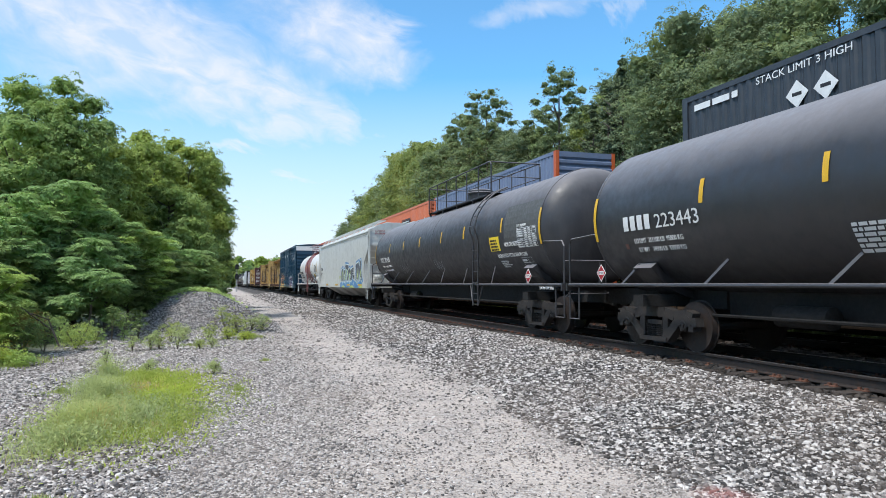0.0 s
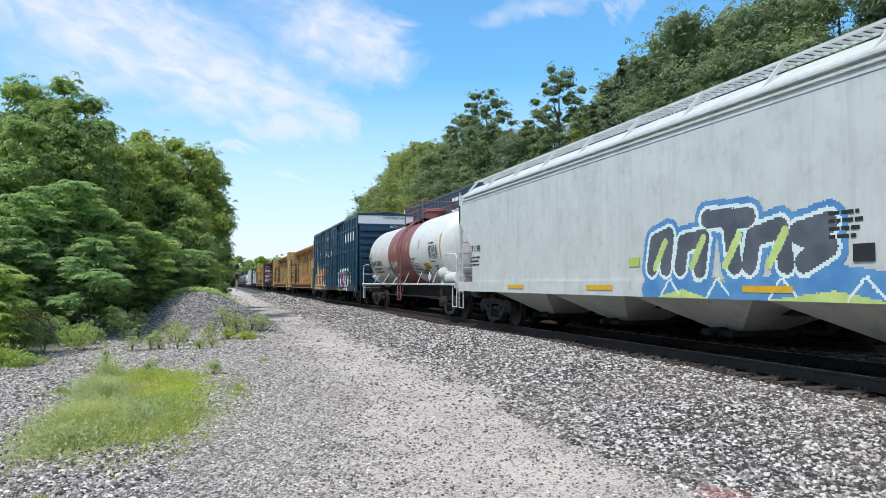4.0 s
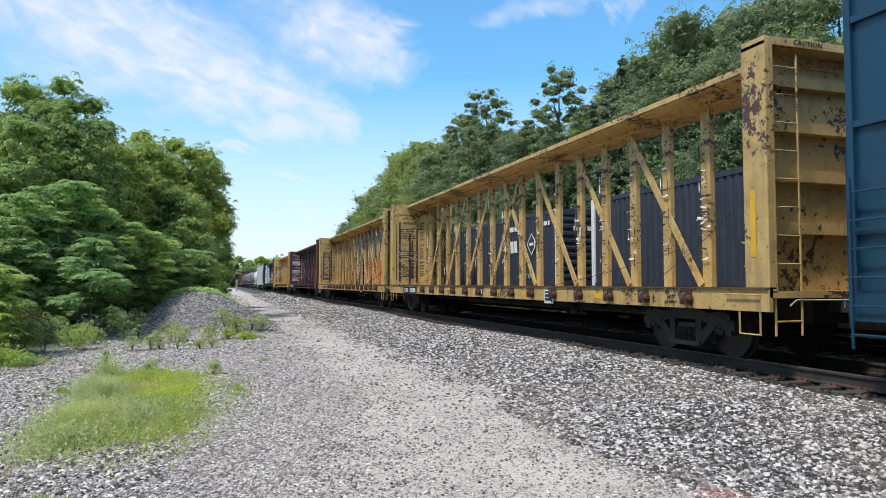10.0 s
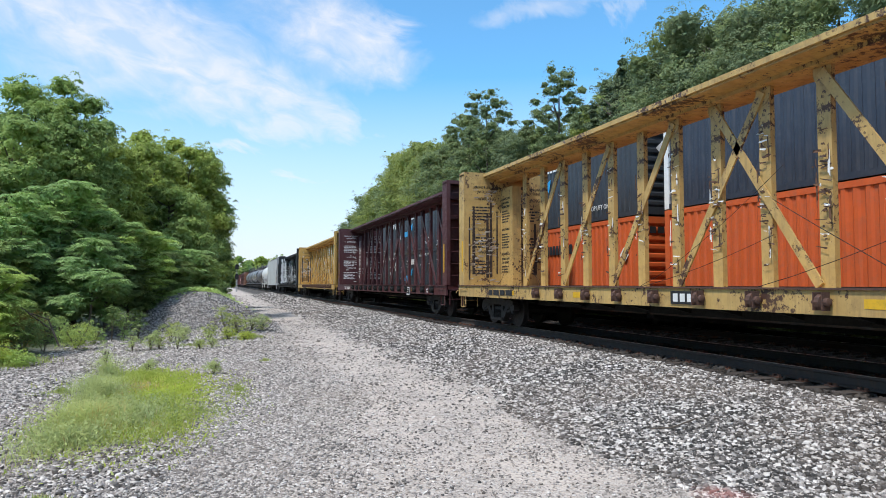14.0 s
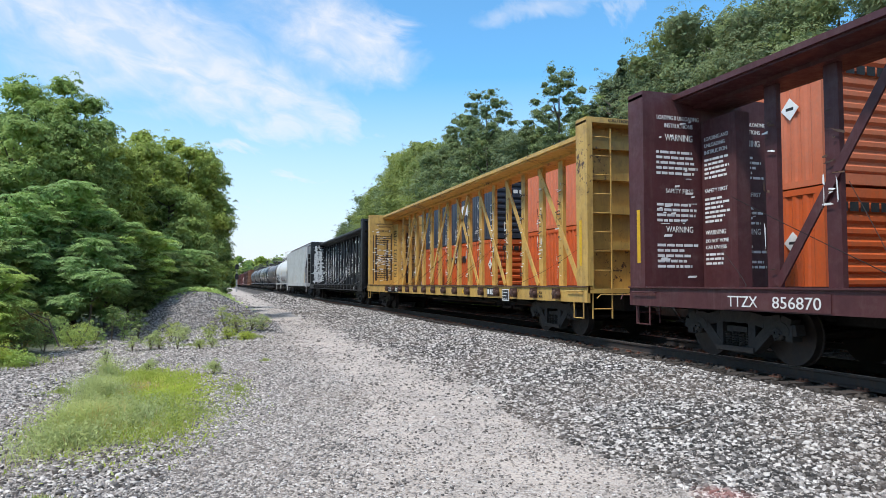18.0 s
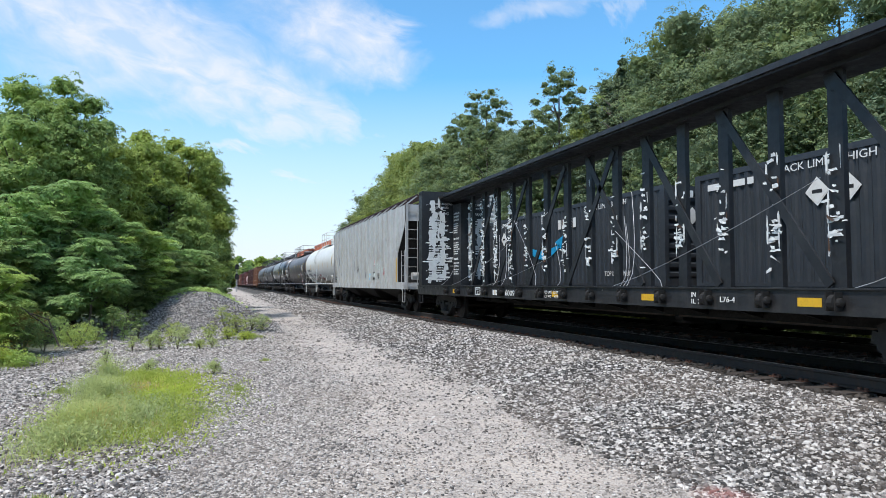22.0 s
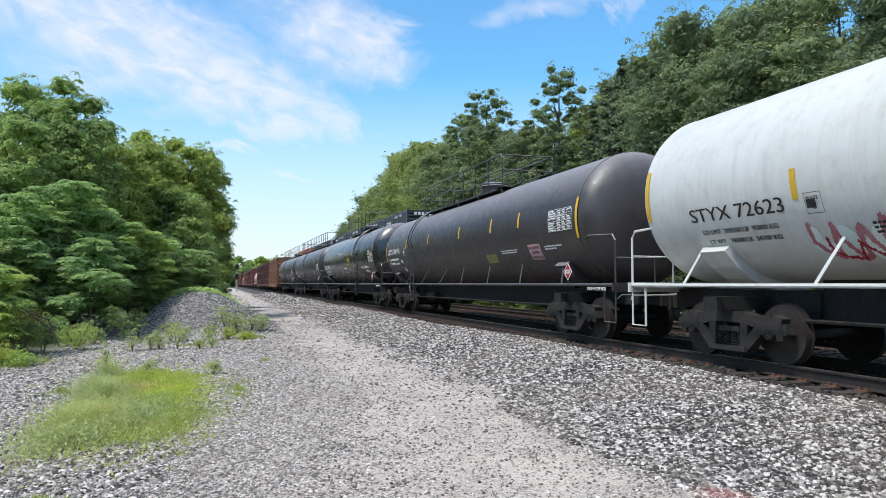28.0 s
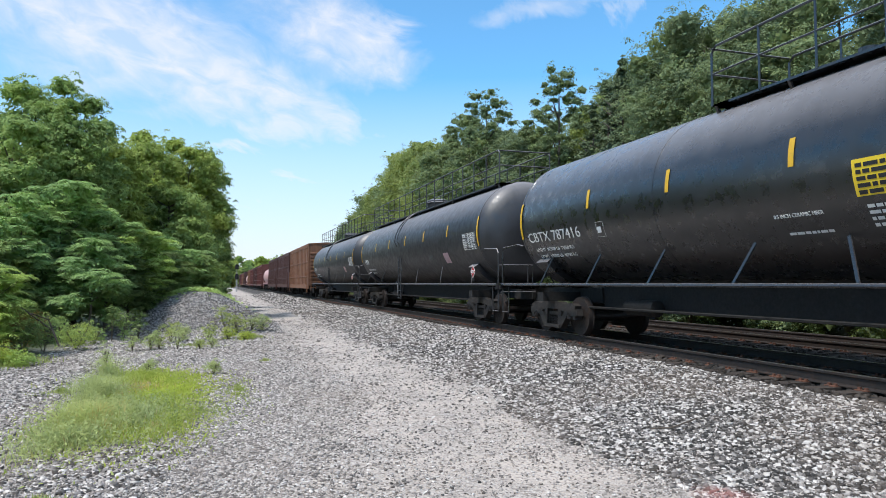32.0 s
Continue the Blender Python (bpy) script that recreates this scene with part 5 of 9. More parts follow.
    for k in range(-8, 8):
        y = (k + WINCH_AT) * bay + shift
        if not H - 4.8 < y < H - 2.4 or mat is M_BEAMBLACK:
            part("cable_winch", wn, None, car, at=pose(0, y, 0))
        if k % 3 == 0:
            part("reflector_strip", Shape().box(-w - 0.026, -w - 0.021, y + 0.25, y + 0.65, dk - 0.20, dk - 0.08), strip, car)
    # tie-down cables, slack between deck and truss
    for i in range(13):
        y = rng.uniform(-H + 2, H - 2)
        z = rng.uniform(dk + 0.7, dk + 2.3)
        y2 = max(min(y + rng.choice((-1, 1)) * rng.uniform(1.5, 4.5), H - 1), -H + 1)
        pts = [(-w - 0.03 + (w - hw - 0.05) * t ** 0.7, y + (y2 - y) * t, dk - 0.03 + (z - dk) * t - 0.2 * t * (1 - t)) for t in np.linspace(0, 1, 7)]
        part("tie_down_cable", Shape().tube(pts, 0.006, 4), M_CABLE if mat is M_BEAMBLACK else M_UNDER, car)
    # torn bands of load wrapping left on the posts, and rubbed rusty places
    sc, sd = Shape(), Shape()
    for i in range(scrap_n):
        j = rng.randrange(0, n)
        even = j % 2 == 1
        y = ys[j] + rng.gauss(0, 0.07)
        z = rng.gauss(dk + 1.55, 0.5) if even or mat is M_BEAMBLACK else rng.uniform(dk + 0.3, top - 0.7)
        if mat is M_BEAMBLACK:
            z = rng.gauss(*rng.choice(((2.1, 0.17), (3.0, 0.22), (2.1, 0.17), (2.5, 0.5))))
            if rng.random() < 0.4:
                j = n - 1 - rng.randrange(0, 4)
                y, z = ys[j] + rng.gauss(0, 0.10), rng.uniform(dk + 0.2, top - 0.5)
        x = -hw - 0.03 - rng.uniform(0, 0.02)
        up = rng.random() < 0.22
        a, b = (rng.uniform(0.008, 0.022), rng.uniform(0.05, 0.22)) if up else (rng.uniform(0.02, 0.13), rng.uniform(0.006, 0.026) * (1.6 if mat is M_BEAMBLACK else 1.0))
        if up:
            y = ys[j] + rng.choice((-1, 1)) * (pw - 0.01)
        sl = rng.gauss(0, 0.12)
        pts = [(x - rng.uniform(0, 0.02), y + a * rng.uniform(0.55, 1.1) * p, z + b * rng.uniform(0.5, 1.2) * q + (0 if up else sl * a * p)) for p, q in ((-1, -1), (-0.3, -0.9), (0.2, -1.1), (1, -0.7), (1, 0.9), (0.4, 0.7), (-0.2, 1.0), (-0.9, 0.8))]
        (sc if rng.random() < white else sd).add(pts + [(p[0] - 0.005, p[1], p[2]) for p in pts], [tuple(range(8)), tuple(range(15, 7, -1))])
    tagged(part("wrapping_scrap", sc, scraps, car), "torn white load wrapping", kind="stuff")
    tagged(part("paint_scar", sd, surface("scar_brown", (0.14, 0.07, 0.04), (0.05, 0.035, 0.03), 0.85, scale=5), car), "rubbed rusty scars", kind="stuff")
    return car


WINCH_AT = 0.04
M_RUSTY = surface("winch_rust", (0.11, 0.055, 0.038), (0.07, 0.038, 0.03), 0.85, dirt=RUST, dirt_amount=0.5, scale=5, bump=0.3)
M_CABLE = surface("cable_silver", (0.55, 0.55, 0.56), None, 0.45, metal=0.3, bump=0)


def paint(car, strokes, span, depth, step=0.022, name="graffiti", seed=1, rough=0.003):
    """Spray paint that follows the surface. strokes: (material, half width, points (y, z)); later strokes cover earlier ones.
    span: y0, y1, z0, z1. depth(y, z): the x of the surface."""
    rs = np.random.RandomState(seed)
    y0, y1, z0, z1 = span
    ys, zs = np.arange(y0, y1, step), np.arange(z0, z1, step)
    Y, Z = np.meshgrid(ys, zs)
    jit = rs.normal(size=Y.shape) * rough
    top = np.full(Y.shape, -1)
    mats = []
    for m, w, pts, *filled in strokes:
        if m not in mats:
            mats.append(m)
        best = np.full(Y.shape, 9.0)
        if filled:
            pts = list(pts) + [pts[0]]
            inside = np.zeros(Y.shape, bool)
            for (a, b), (c, d) in zip(pts, pts[1:]):
                if b != d:
                    inside ^= ((b > Z) != (d > Z)) & (Y < (c - a) * (Z - b) / (d - b) + a)
            best[inside] = -9.0
        for (a, b), (c, d) in zip(pts, pts[1:]):
            ly, lz = c - a, d - b
            t = np.clip(((Y - a) * ly + (Z - b) * lz) / max(ly * ly + lz * lz, 1e-9), 0, 1)
            best = np.minimum(best, np.hypot(Y - a - t * ly, Z - b - t * lz))
        top[best + jit < w] = mats.index(m)
    for k, m in enumerate(mats):
        s = Shape()
        for r in range(len(zs)):
            row = top[r] == k
            c = 0
            while c < len(ys):
                if not row[c]:
                    c += 1
                    continue
                e = c
                xd = depth(ys[c], zs[r])
                while e < len(ys) and row[e] and abs(depth(ys[e], zs[r]) - xd) < 0.004:
                    e += 1
                ya, yb, za, zb = ys[c], ys[e - 1] + step, zs[r], zs[r] + step
                xt = depth(ys[c], zb)
                if abs(xt - xd) > 0.03:
                    xt = xd
                s.add([(xd, ya, za), (xd, yb, za), (xt, yb, zb), (xt, ya, zb)], [(0, 1, 2, 3)])
                c = e
        if s.f:
            part(name, s, m, car)


def table(car, place, w, h, rows, cols, material, seed=1, fill=True):
    """A printed grid: thin rules with small print between them. place(u, v) on the surface."""
    s = Shape()
    t = 0.008
    def rule(u0, v0, u1, v1):
        n = 4
        for i in range(n):
            a0, b0 = u0 + (u1 - u0) * i / n, v0 + (v1 - v0) * i / n
            a1, b1 = u0 + (u1 - u0) * (i + 1) / n, v0 + (v1 - v0) * (i + 1) / n
            du, dv = (0, t) if v0 == v1 else (t, 0)
            s.add([place(a0, b0), place(a1, b1), place(a1 + du, b1 + dv), place(a0 + du, b0 + dv)], [(0, 1, 2, 3)])
    for i in range(rows + 1):
        rule(0, -h * i / rows, w, -h * i / rows)
    for f in (0, *cols, 1):
        rule(w * f, 0, w * f, -h)
    part("printed_table", s, material, car)
    rng = random.Random(seed)
    s = Shape()
    for i in range(rows):
        for a, b in zip((0, *cols), (*cols, 1)):
            u0, u1 = w * a + 0.02, w * b - 0.02
            u1 = u0 + (u1 - u0) * rng.uniform(0.55, 0.95)
            v = -h * (i + 0.3) / rows
            k = h / rows * 0.42
            if rng.random() < 0.85:
                s.add([place(u0, v), place(u1, v), place(u1, v - k), place(u0, v - k)], [(0, 1, 2, 3)])
    part("small_print", s, material, car)

# ---- the near train, car by car ----
CARS = []


def place_car(car, centre):
    """centre: where the middle of the car stands along the line at 16 s."""
    CARS.append((car, centre))


def skin(R, zc, y, z, off=0.012):
    def place(u, v):
        x, zz, _ = tank_skin(R, zc, z + v, off)
        return (x, y - u, zz)
    return place


def tank_plate(car, R, zc, y, z0, z1, w, material, name="placard", label=""):
    """A plate or painted field on the tank, from y towards the reader's right."""
    return part(name, tank_patch(R, zc, y - w, y, z0, z1, 0.009), material, car, label)


def tank_letters(car, R, zc, y, z, h, n, material, pitch=0.85):
    """A lessor's mark as plain upright blocks."""
    s = Shape()
    for i in range(n):
        a = y - i * h * pitch
        for j in range(3):
            p = [tank_skin(R, zc, z + h * q / 3, 0.012) for q in (j, j + 1)]
            s.add([(p[0][0], a, p[0][1]), (p[0][0], a - h * 0.6, p[0][1]), (p[1][0], a - h * 0.6, p[1][1]), (p[1][0], a, p[1][1])], [(0, 1, 2, 3)])
    return part("painted_mark", s, material, car)


def tank_weights(car, R, zc, y, z, material, h=0.095, a="LD LMT  211100 LB  95800 KG", b="LT WT   74900 LB  33950 KG", w=1.45):
    on_tank(car, a, y, z, h, material, R, zc, w)
    on_tank(car, b, y - 0.06, z - h * 1.75, h, material, R, zc, w * 0.95)


def placard_on_tank(car, R, zc, y, z, size, material, border, number):
    """A hazard diamond in its holder, standing off the side."""
    x = -1.47
    ob = diamond(car, x, y, z, size, material, border)
    for c in list(ob.children):
        if c.name.startswith("placard_number"):
            bpy.data.objects.remove(c)
    part("placard_field", Shape().box(x - 0.0085, x - 0.007, y - size * 0.27, y + size * 0.27, z - size * 0.11, z + size * 0.11), M_DECAL, ob)
    t = part("placard_number", lettering(number, size * 0.15, M_INK, size * 0.44, 0.001), None, ob)
    t.matrix_basis = Matrix.Translation((x - 0.0105, y + size * 0.22, z - size * 0.075)) @ SIDE
    part("placard_holder", Shape().box(x, x + 0.05, y - 0.03, y + 0.03, z - size * 0.7, z + size * 0.2), M_UNDER, car)


def scrawl(y, z, w, h, n, seed, slant=0.3):
    """A loose handwritten tag: n loops from left to right."""
    rng = random.Random(seed)
    pts = []
    for i in range(n * 5):
        u = i / (n * 5 - 1)
        a = u * n * 6.283
        pts.append((y - w * u + 0.10 * w / n * math.sin(a * 1.1) * 2 - slant * h * 0.3 * math.cos(a), z + h * 0.5 * math.cos(a + rng.uniform(-0.5, 0.5)) * rng.uniform(0.5, 1.0)))
    return pts


M_SPRAY_RED = surface("spray_red", (0.36, 0.014, 0.028), None, 0.6, bump=0)
def fade_paint(name, low, mid, high, z0, z1):
    """Spray paint that fades from one colour to the next up the side."""
    m, n, l, b = link_nodes(name)
    co = n.new("ShaderNodeTexCoord").outputs["Object"]
    sep = n.new("ShaderNodeSeparateXYZ"); l.new(co, sep.inputs[0])
    ad = n.new("ShaderNodeMath"); ad.operation = "MULTIPLY_ADD"; ad.inputs[1].default_value = 0.5
    l.new(tex(n, l, co, 1.5, 4), ad.inputs[0]); l.new(sep.outputs["Z"], ad.inputs[2])
    zm = (z0 + z1) / 2 + 0.25
    col = blend(n, l, ramp(n, l, ad.outputs[0], z0 + 0.25, zm), low, mid)
    l.new(blend(n, l, ramp(n, l, ad.outputs[0], zm, z1 + 0.25), col, high), b.inputs["Base Color"])
    b.inputs["Roughness"].default_value = 0.55
    return m


M_SPRAY_ORANGE = fade_paint("spray_orange", (0.82, 0.58, 0.14), (0.88, 0.37, 0.10), (0.90, 0.56, 0.26), 0.75, 2.2)
M_SPRAY_PINK = surface("spray_pink", (0.62, 0.16, 0.22), (0.55, 0.10, 0.15), 0.6, bump=0)
M_SPRAY_CREAM = surface("spray_pale_yellow", (0.88, 0.80, 0.40), (0.86, 0.82, 0.55), 0.6, bump=0)
M_SPRAY_BLUE = surface("spray_sky_blue", (0.06, 0.42, 0.74), (0.16, 0.55, 0.80), 0.6, bump=0)
M_SPRAY_PURPLE = surface("spray_purple", (0.15, 0.05, 0.21), (0.17, 0.05, 0.19), 0.6, scale=1.2, bump=0)
M_SPRAY_MAGENTA = surface("spray_magenta", (0.22, 0.014, 0.055), None, 0.6, bump=0)
M_SPRAY_MINT = surface("spray_mint_white", (0.62, 0.78, 0.72), (0.78, 0.80, 0.78), 0.6, bump=0)
M_SPRAY_LIME = surface("spray_lime", (0.55, 0.68, 0.22), None, 0.6, bump=0)
M_SPRAY_MIDBLUE = surface("spray_mid_blue", (0.07, 0.22, 0.46), (0.12, 0.30, 0.52), 0.6, bump=0)
M_SPRAY_GREY = surface("spray_dark_grey", (0.07, 0.08, 0.10), (0.12, 0.13, 0.15), 0.6, bump=0)
M_SPRAY_ROSE = surface("spray_rose", (0.42, 0.13, 0.15), (0.50, 0.20, 0.22), 0.6, bump=0)
M_SPRAY_PALE = surface("spray_grey_haze", (0.36, 0.36, 0.36), None, 0.7, bump=0)
M_PATCH = surface("primer_patch", (0.085, 0.085, 0.08), (0.07, 0.07, 0.066), 0.6, bump=0.03)
M_WORNYEL = surface("worn_yellow_sticker", (0.35, 0.30, 0.08), (0.16, 0.14, 0.07), 0.7, scale=9, bump=0)
M_PINKSIGN = surface("faded_pink_sign", (0.55, 0.36, 0.36), (0.45, 0.26, 0.27), 0.6, scale=6, bump=0)


def outlined(shapes, fill, edge, glow, w):
    """Letters in three coats: a glow, an outline, a fill."""
    return [(glow, w + 0.15, p) for p in shapes] + [(edge, w + 0.075, p) for p in shapes] + [(fill, w, p) for p in shapes]


def build_near_train():
    W, K = M_DECAL, M_INK
    # 1 black pressure tank
    R, ZC = 1.50, 2.55
    c = tank_car("black steel tank car with white lettering and yellow strips", 20.0, R, ZC, M_BLACK, strips=(6.04, 3.6, 0.9, -1.9), ladder_y=-0.6, platform=(-3.2, 2.9, 0.85, "long", -0.8), struts=8, ext=0.7, truck_y=8.0)
    tank_letters(c, R, ZC, 8.32, 2.24, 0.27, 4, W)
    on_tank(c, "223443", 7.31, 2.24, 0.26, W, R, ZC, 1.2)
    tank_weights(c, R, ZC, 8.06, 2.0, W)
    notice(c, R, ZC, 3.33, 2.0, W, 6, 0.95, 0.045, 0.066, 3)
    tank_plate(c, R, ZC, 8.4, 1.9, 2.0, 0.1, M_STICK, "sticker")
    placard_on_tank(c, R, ZC, 9.2, 1.45, 0.36, M_SIGNRED, W, "1075")
    place_car(c, -132.6)
    # 2 dull black pressure tank
    R, ZC = 1.50, 2.66
    c = tank_car("dull black tank car with a yellow placard and hazard diamonds", 20.0, R, ZC, M_DULL, strips=(6.4, 3.9, 1.4, -1.4, -3.8, -6.92), ladder_y=-4.9, platform=(-4.6, 2.2, 0.85, "long", -1.5), hoops=(-4.4, -0.2, 3.9), struts=8, ext=0.55, truck_y=8.3)
    tank_plate(c, R, ZC, -7.15, 2.30, 3.35, 2.2, M_PATCH, "primer_patch", "lighter grey repainted patch")
    tank_plate(c, R, ZC, -6.03, 2.16, 2.56, 0.72, M_SIGNYEL)
    notice(c, R, ZC, -6.1, 2.48, K, 4, 0.55, 0.05, 0.085, 5)
    on_tank(c, "NON ODORIZED", -7.1, 2.25, 0.12, W, R, ZC, 0.92)
    on_tank(c, "LIQUEFIED PETROLEUM GAS", -6.42, 1.97, 0.11, W, R, ZC, 1.95)
    notice(c, R, ZC, -6.45, 1.88, W, 4, 0.75, 0.03, 0.05, 7)
    on_tank(c, "DOT 112J400W", -8.0, 2.72, 0.07, W, R, ZC, 0.6)
    table(c, skin(R, ZC, -8.0, 2.68), 1.17, 0.5, 9, (0.4, 0.6, 0.8), W, 4)
    table(c, skin(R, ZC, -7.9, 1.92), 0.6, 0.26, 2, (0.6,), W, 5)
    placard_on_tank(c, R, ZC, -8.65, 1.42, 0.4, M_SIGNRED, W, "1075")
    write_side(c, "2 INCH HF COMP SHOES", -1.47, -9.3, 1.09, 0.07, W, width=0.75)
    on_tank(c, "TILX 302430", 8.33, 2.23, 0.24, W, R, ZC, 1.85)
    tank_weights(c, R, ZC, 8.14, 2.0, W, 0.10, "LD LMT  156500 LB  71000 KG", "LT WT  106500 LB  48300 KG", 1.75)
    sd = lambda y, z: tank_skin(R, ZC, z)[0]
    paint(c, [(M_SPRAY_PALE, 0.02, scrawl(4.9, 1.85, 1.3, 0.4, 4, 5)), (M_SPRAY_PALE, 0.016, scrawl(-0.2, 1.9, 0.9, 0.4, 3, 6))], (-1.6, 5.4, 1.4, 2.3), sd, 0.02)
    place_car(c, -111.2)
    # 3 light grey covered hopper
    c = hopper_car("light grey covered hopper car with blue graffiti", -9.5, 9.5, M_HOPPER, 0, M_HOPPER, top=4.52, smooth_side=True, bays=4)
    flat = lambda y, z: -1.574 if z < 1.30 else -1.538
    lead = [[(-1.1, 1.5), (-1.2, 1.95), (-1.6, 2.05), (-1.5, 1.5)], [(-1.9, 1.5), (-2.0, 1.9), (-2.5, 1.95), (-2.4, 1.45)], [(-2.6, 2.25), (-3.5, 2.2), (-3.1, 2.2), (-3.2, 1.5)], [(-3.5, 1.5), (-3.6, 1.9), (-4.1, 2.0), (-4.2, 1.5)], [(-4.9, 2.0), (-4.4, 1.9), (-4.9, 1.7), (-4.5, 1.5)]]
    trail_ = [[(-6.1, 1.5), (-6.2, 2.2), (-6.6, 2.25), (-6.5, 1.6)], [(-6.7, 1.5), (-6.9, 2.3), (-7.3, 1.7), (-7.4, 2.35), (-7.6, 1.5)]]
    st = [(M_SPRAY_LIME, 0.20, [(-1.2, 1.2), (-4.5, 1.05), (-7.8, 1.15)]), (M_SPRAY_MIDBLUE, 0.17, [(-1.0, 1.1), (-2.0, 1.3), (-3.1, 1.05), (-5, 1.3), (-6.5, 1.05), (-7.9, 1.35)])]
    st += [(M_SPRAY_MIDBLUE, 0.30, p) for p in lead + trail_] + [(M_SPRAY_MINT, 0.21, p) for p in lead + trail_] + [(M_SPRAY_GREY, 0.15, p) for p in lead + trail_]
    st += [(M_SPRAY_LIME, 0.07, [(a, 1.5), (a - 0.3, 1.95)]) for a in (-1.2, -2.2, -3.0, -3.9, -6.4, -7.2)]
    st += [(M_SPRAY_MINT, 0.02, [(a, 1.0), (a - 0.25, 1.3), (a - 0.5, 1.05)]) for a in (-1.4, -2.6, -3.9, -5.2, -6.6)]
    paint(c, st, (-8.3, -0.7, 0.99, 2.75), flat, 0.026)
    for a, b in ((-6.82, -7.84), (-3.38, -4.33), (1.2, 0.2), (5.4, 4.4)):
        part("reflector_strip", Shape().box(-1.58, -1.574, b, a, 1.10, 1.20), M_GOLD, c)
    write_end(c, "CAUTION NO", -1.2, -9.5 - 0.035, 3.98, 0.09, M_SPRAY_RED, width=0.55)
    write_end(c, "SIDE LADDER", -1.2, -9.5 - 0.035, 3.84, 0.09, M_SPRAY_RED, width=0.55)
    write_end(c, "71198", 0.55, -9.5 - 0.035, 3.3, 0.24, K, width=0.75)
    s = Shape()
    for i in range(4):
        s.box(0.5 + i * 0.22, 0.64 + i * 0.22, -9.538, -9.535, 3.65, 3.9)
    part("painted_mark", s, K, c)
    write_side(c, "71198", -1.54, 8.3, 2.2, 0.2, K, width=0.75)
    bars(c, lambda u, v: (-1.54, 8.4 - u, 2.05 + v), [0.8, 0.7, 0.75], 0.05, 0.11, K, seed=4)
    bars(c, lambda u, v: (-1.54, -4.9 - u, 2.15 + v), [0.45, 0.5, 0.45, 0.4], 0.05, 0.1, K, seed=6)
    part("sticker", Shape().box(-1.545, -1.54, -5.55, -5.25, 1.5, 1.72), K, c)
    part("sticker", Shape().box(-1.545, -1.54, -0.7, -0.35, 1.55, 1.72), M_LIME_STICKER, c)
    place_car(c, -90.65)
    # 4 white tank with a red band
    R, ZC = 1.45, 2.59
    c = tank_car("white tank car with a dull red middle band", 13.4, R, ZC, M_WHITE, rail_mat=M_WHITE, strips=(3.24, 0.77, -1.38, -3.28), band=(-1.9, 1.95, M_REDBAND), ladder_y=None, platform=None, struts=6, ext=1.25, truck_y=6.1)
    build_side_ladder(c, -0.5, R, ZC, M_REDBAND)
    build_platform(c, (-1.9, 1.0, 0.85, "low", -0.9), R, ZC, M_REDBAND)
    on_tank(c, "SHPX 206995", 5.56, 2.12, 0.26, K, R, ZC, 2.2)
    tank_weights(c, R, ZC, 5.4, 1.93, K, 0.085, "LD LMT  209150LB  93850KG", "LT WT   57980LB  26250KG  NEW 06-04", 1.75)
    tank_bars(c, R, ZC, 2.5, 2.0, [0.7, 0.5], 0.04, 0.08, K, 4)
    on_tank(c, "DOT 111A100W1", -4.67, 2.72, 0.075, K, R, ZC, 0.62)
    table(c, skin(R, ZC, -4.67, 2.66), 1.12, 0.5, 9, (0.38, 0.58, 0.78), K, 6)
    tank_bars(c, R, ZC, -4.7, 2.08, [0.6], 0.04, 0.08, K, 5)
    on_tank(c, "EMPTY LOAD", -5.0, 1.86, 0.065, K, R, ZC, 0.46)
    on_tank(c, "1/8 ADJ", -5.05, 1.77, 0.065, K, R, ZC, 0.3)
    on_tank(c, "BLOCK", -5.1, 1.68, 0.065, K, R, ZC, 0.27)
    tank_plate(c, R, ZC, -3.62, 1.80, 2.05, 0.88, M_SIGNYEL)
    tank_bars(c, R, ZC, -3.7, 2.01, [0.65, 0.55], 0.035, 0.06, K, 6, 0.014)
    tank_bars(c, R, ZC, -3.75, 1.89, [0.72], 0.07, 0.1, K, 7, 0.014)
    tank_bars(c, R, ZC, -1.95, 2.28, [0.95, 0.6], 0.03, 0.055, K, 8)
    on_tank(c, "CAUTION:", -2.0, 2.08, 0.045, K, R, ZC, 0.3)
    tank_bars(c, R, ZC, -2.0, 2.05, [1.0, 1.1, 0.9, 1.15, 1.1, 1.0, 0.9], 0.028, 0.058, K, 9)
    placard_on_tank(c, R, ZC, -4.95, 1.50, 0.46, M_DECAL, K, "2582")
    write_side(c, "2 INCH HF COMP SHOES", -1.52, -6.3, 1.1, 0.075, K, width=0.9)
    sd4 = lambda y, z: tank_skin(R, ZC, z)[0]
    paint(c, [(M_SPRAY_MINT, 0.026, scrawl(1.45, 2.08, 1.3, 0.36, 5, 3)), (M_INK, 0.032, scrawl(-3.05, 1.68, 1.0, 0.3, 5, 8)), (M_INK, 0.03, scrawl(6.1, 2.3, 0.5, 0.9, 2, 9)), (M_SPRAY_GREY, 0.02, scrawl(-0.9, 1.9, 0.6, 0.3, 3, 4))], (-4.3, 6.3, 1.3, 3.0), sd4, 0.02)
    part("air_tank", Shape().turned([(-0.62, 0.02), (-0.55, 0.21), (0.55, 0.21), (0.62, 0.02)], 16, Matrix.Translation((-1.1, -6.75, 1.43))), M_WHITE, c, "white air reservoir with faded orange spray", smooth=True)
    part("valve_box", Shape().turned([(-0.2, 0.05), (-0.12, 0.2), (0.12, 0.2), (0.2, 0.05)], 12, Matrix.Translation((-1.25, -6.0, 1.62))).box(-1.32, -1.18, -6.05, -5.85, 1.2, 1.5), M_WHITE, c, smooth=True)
    place_car(c, -72.7)
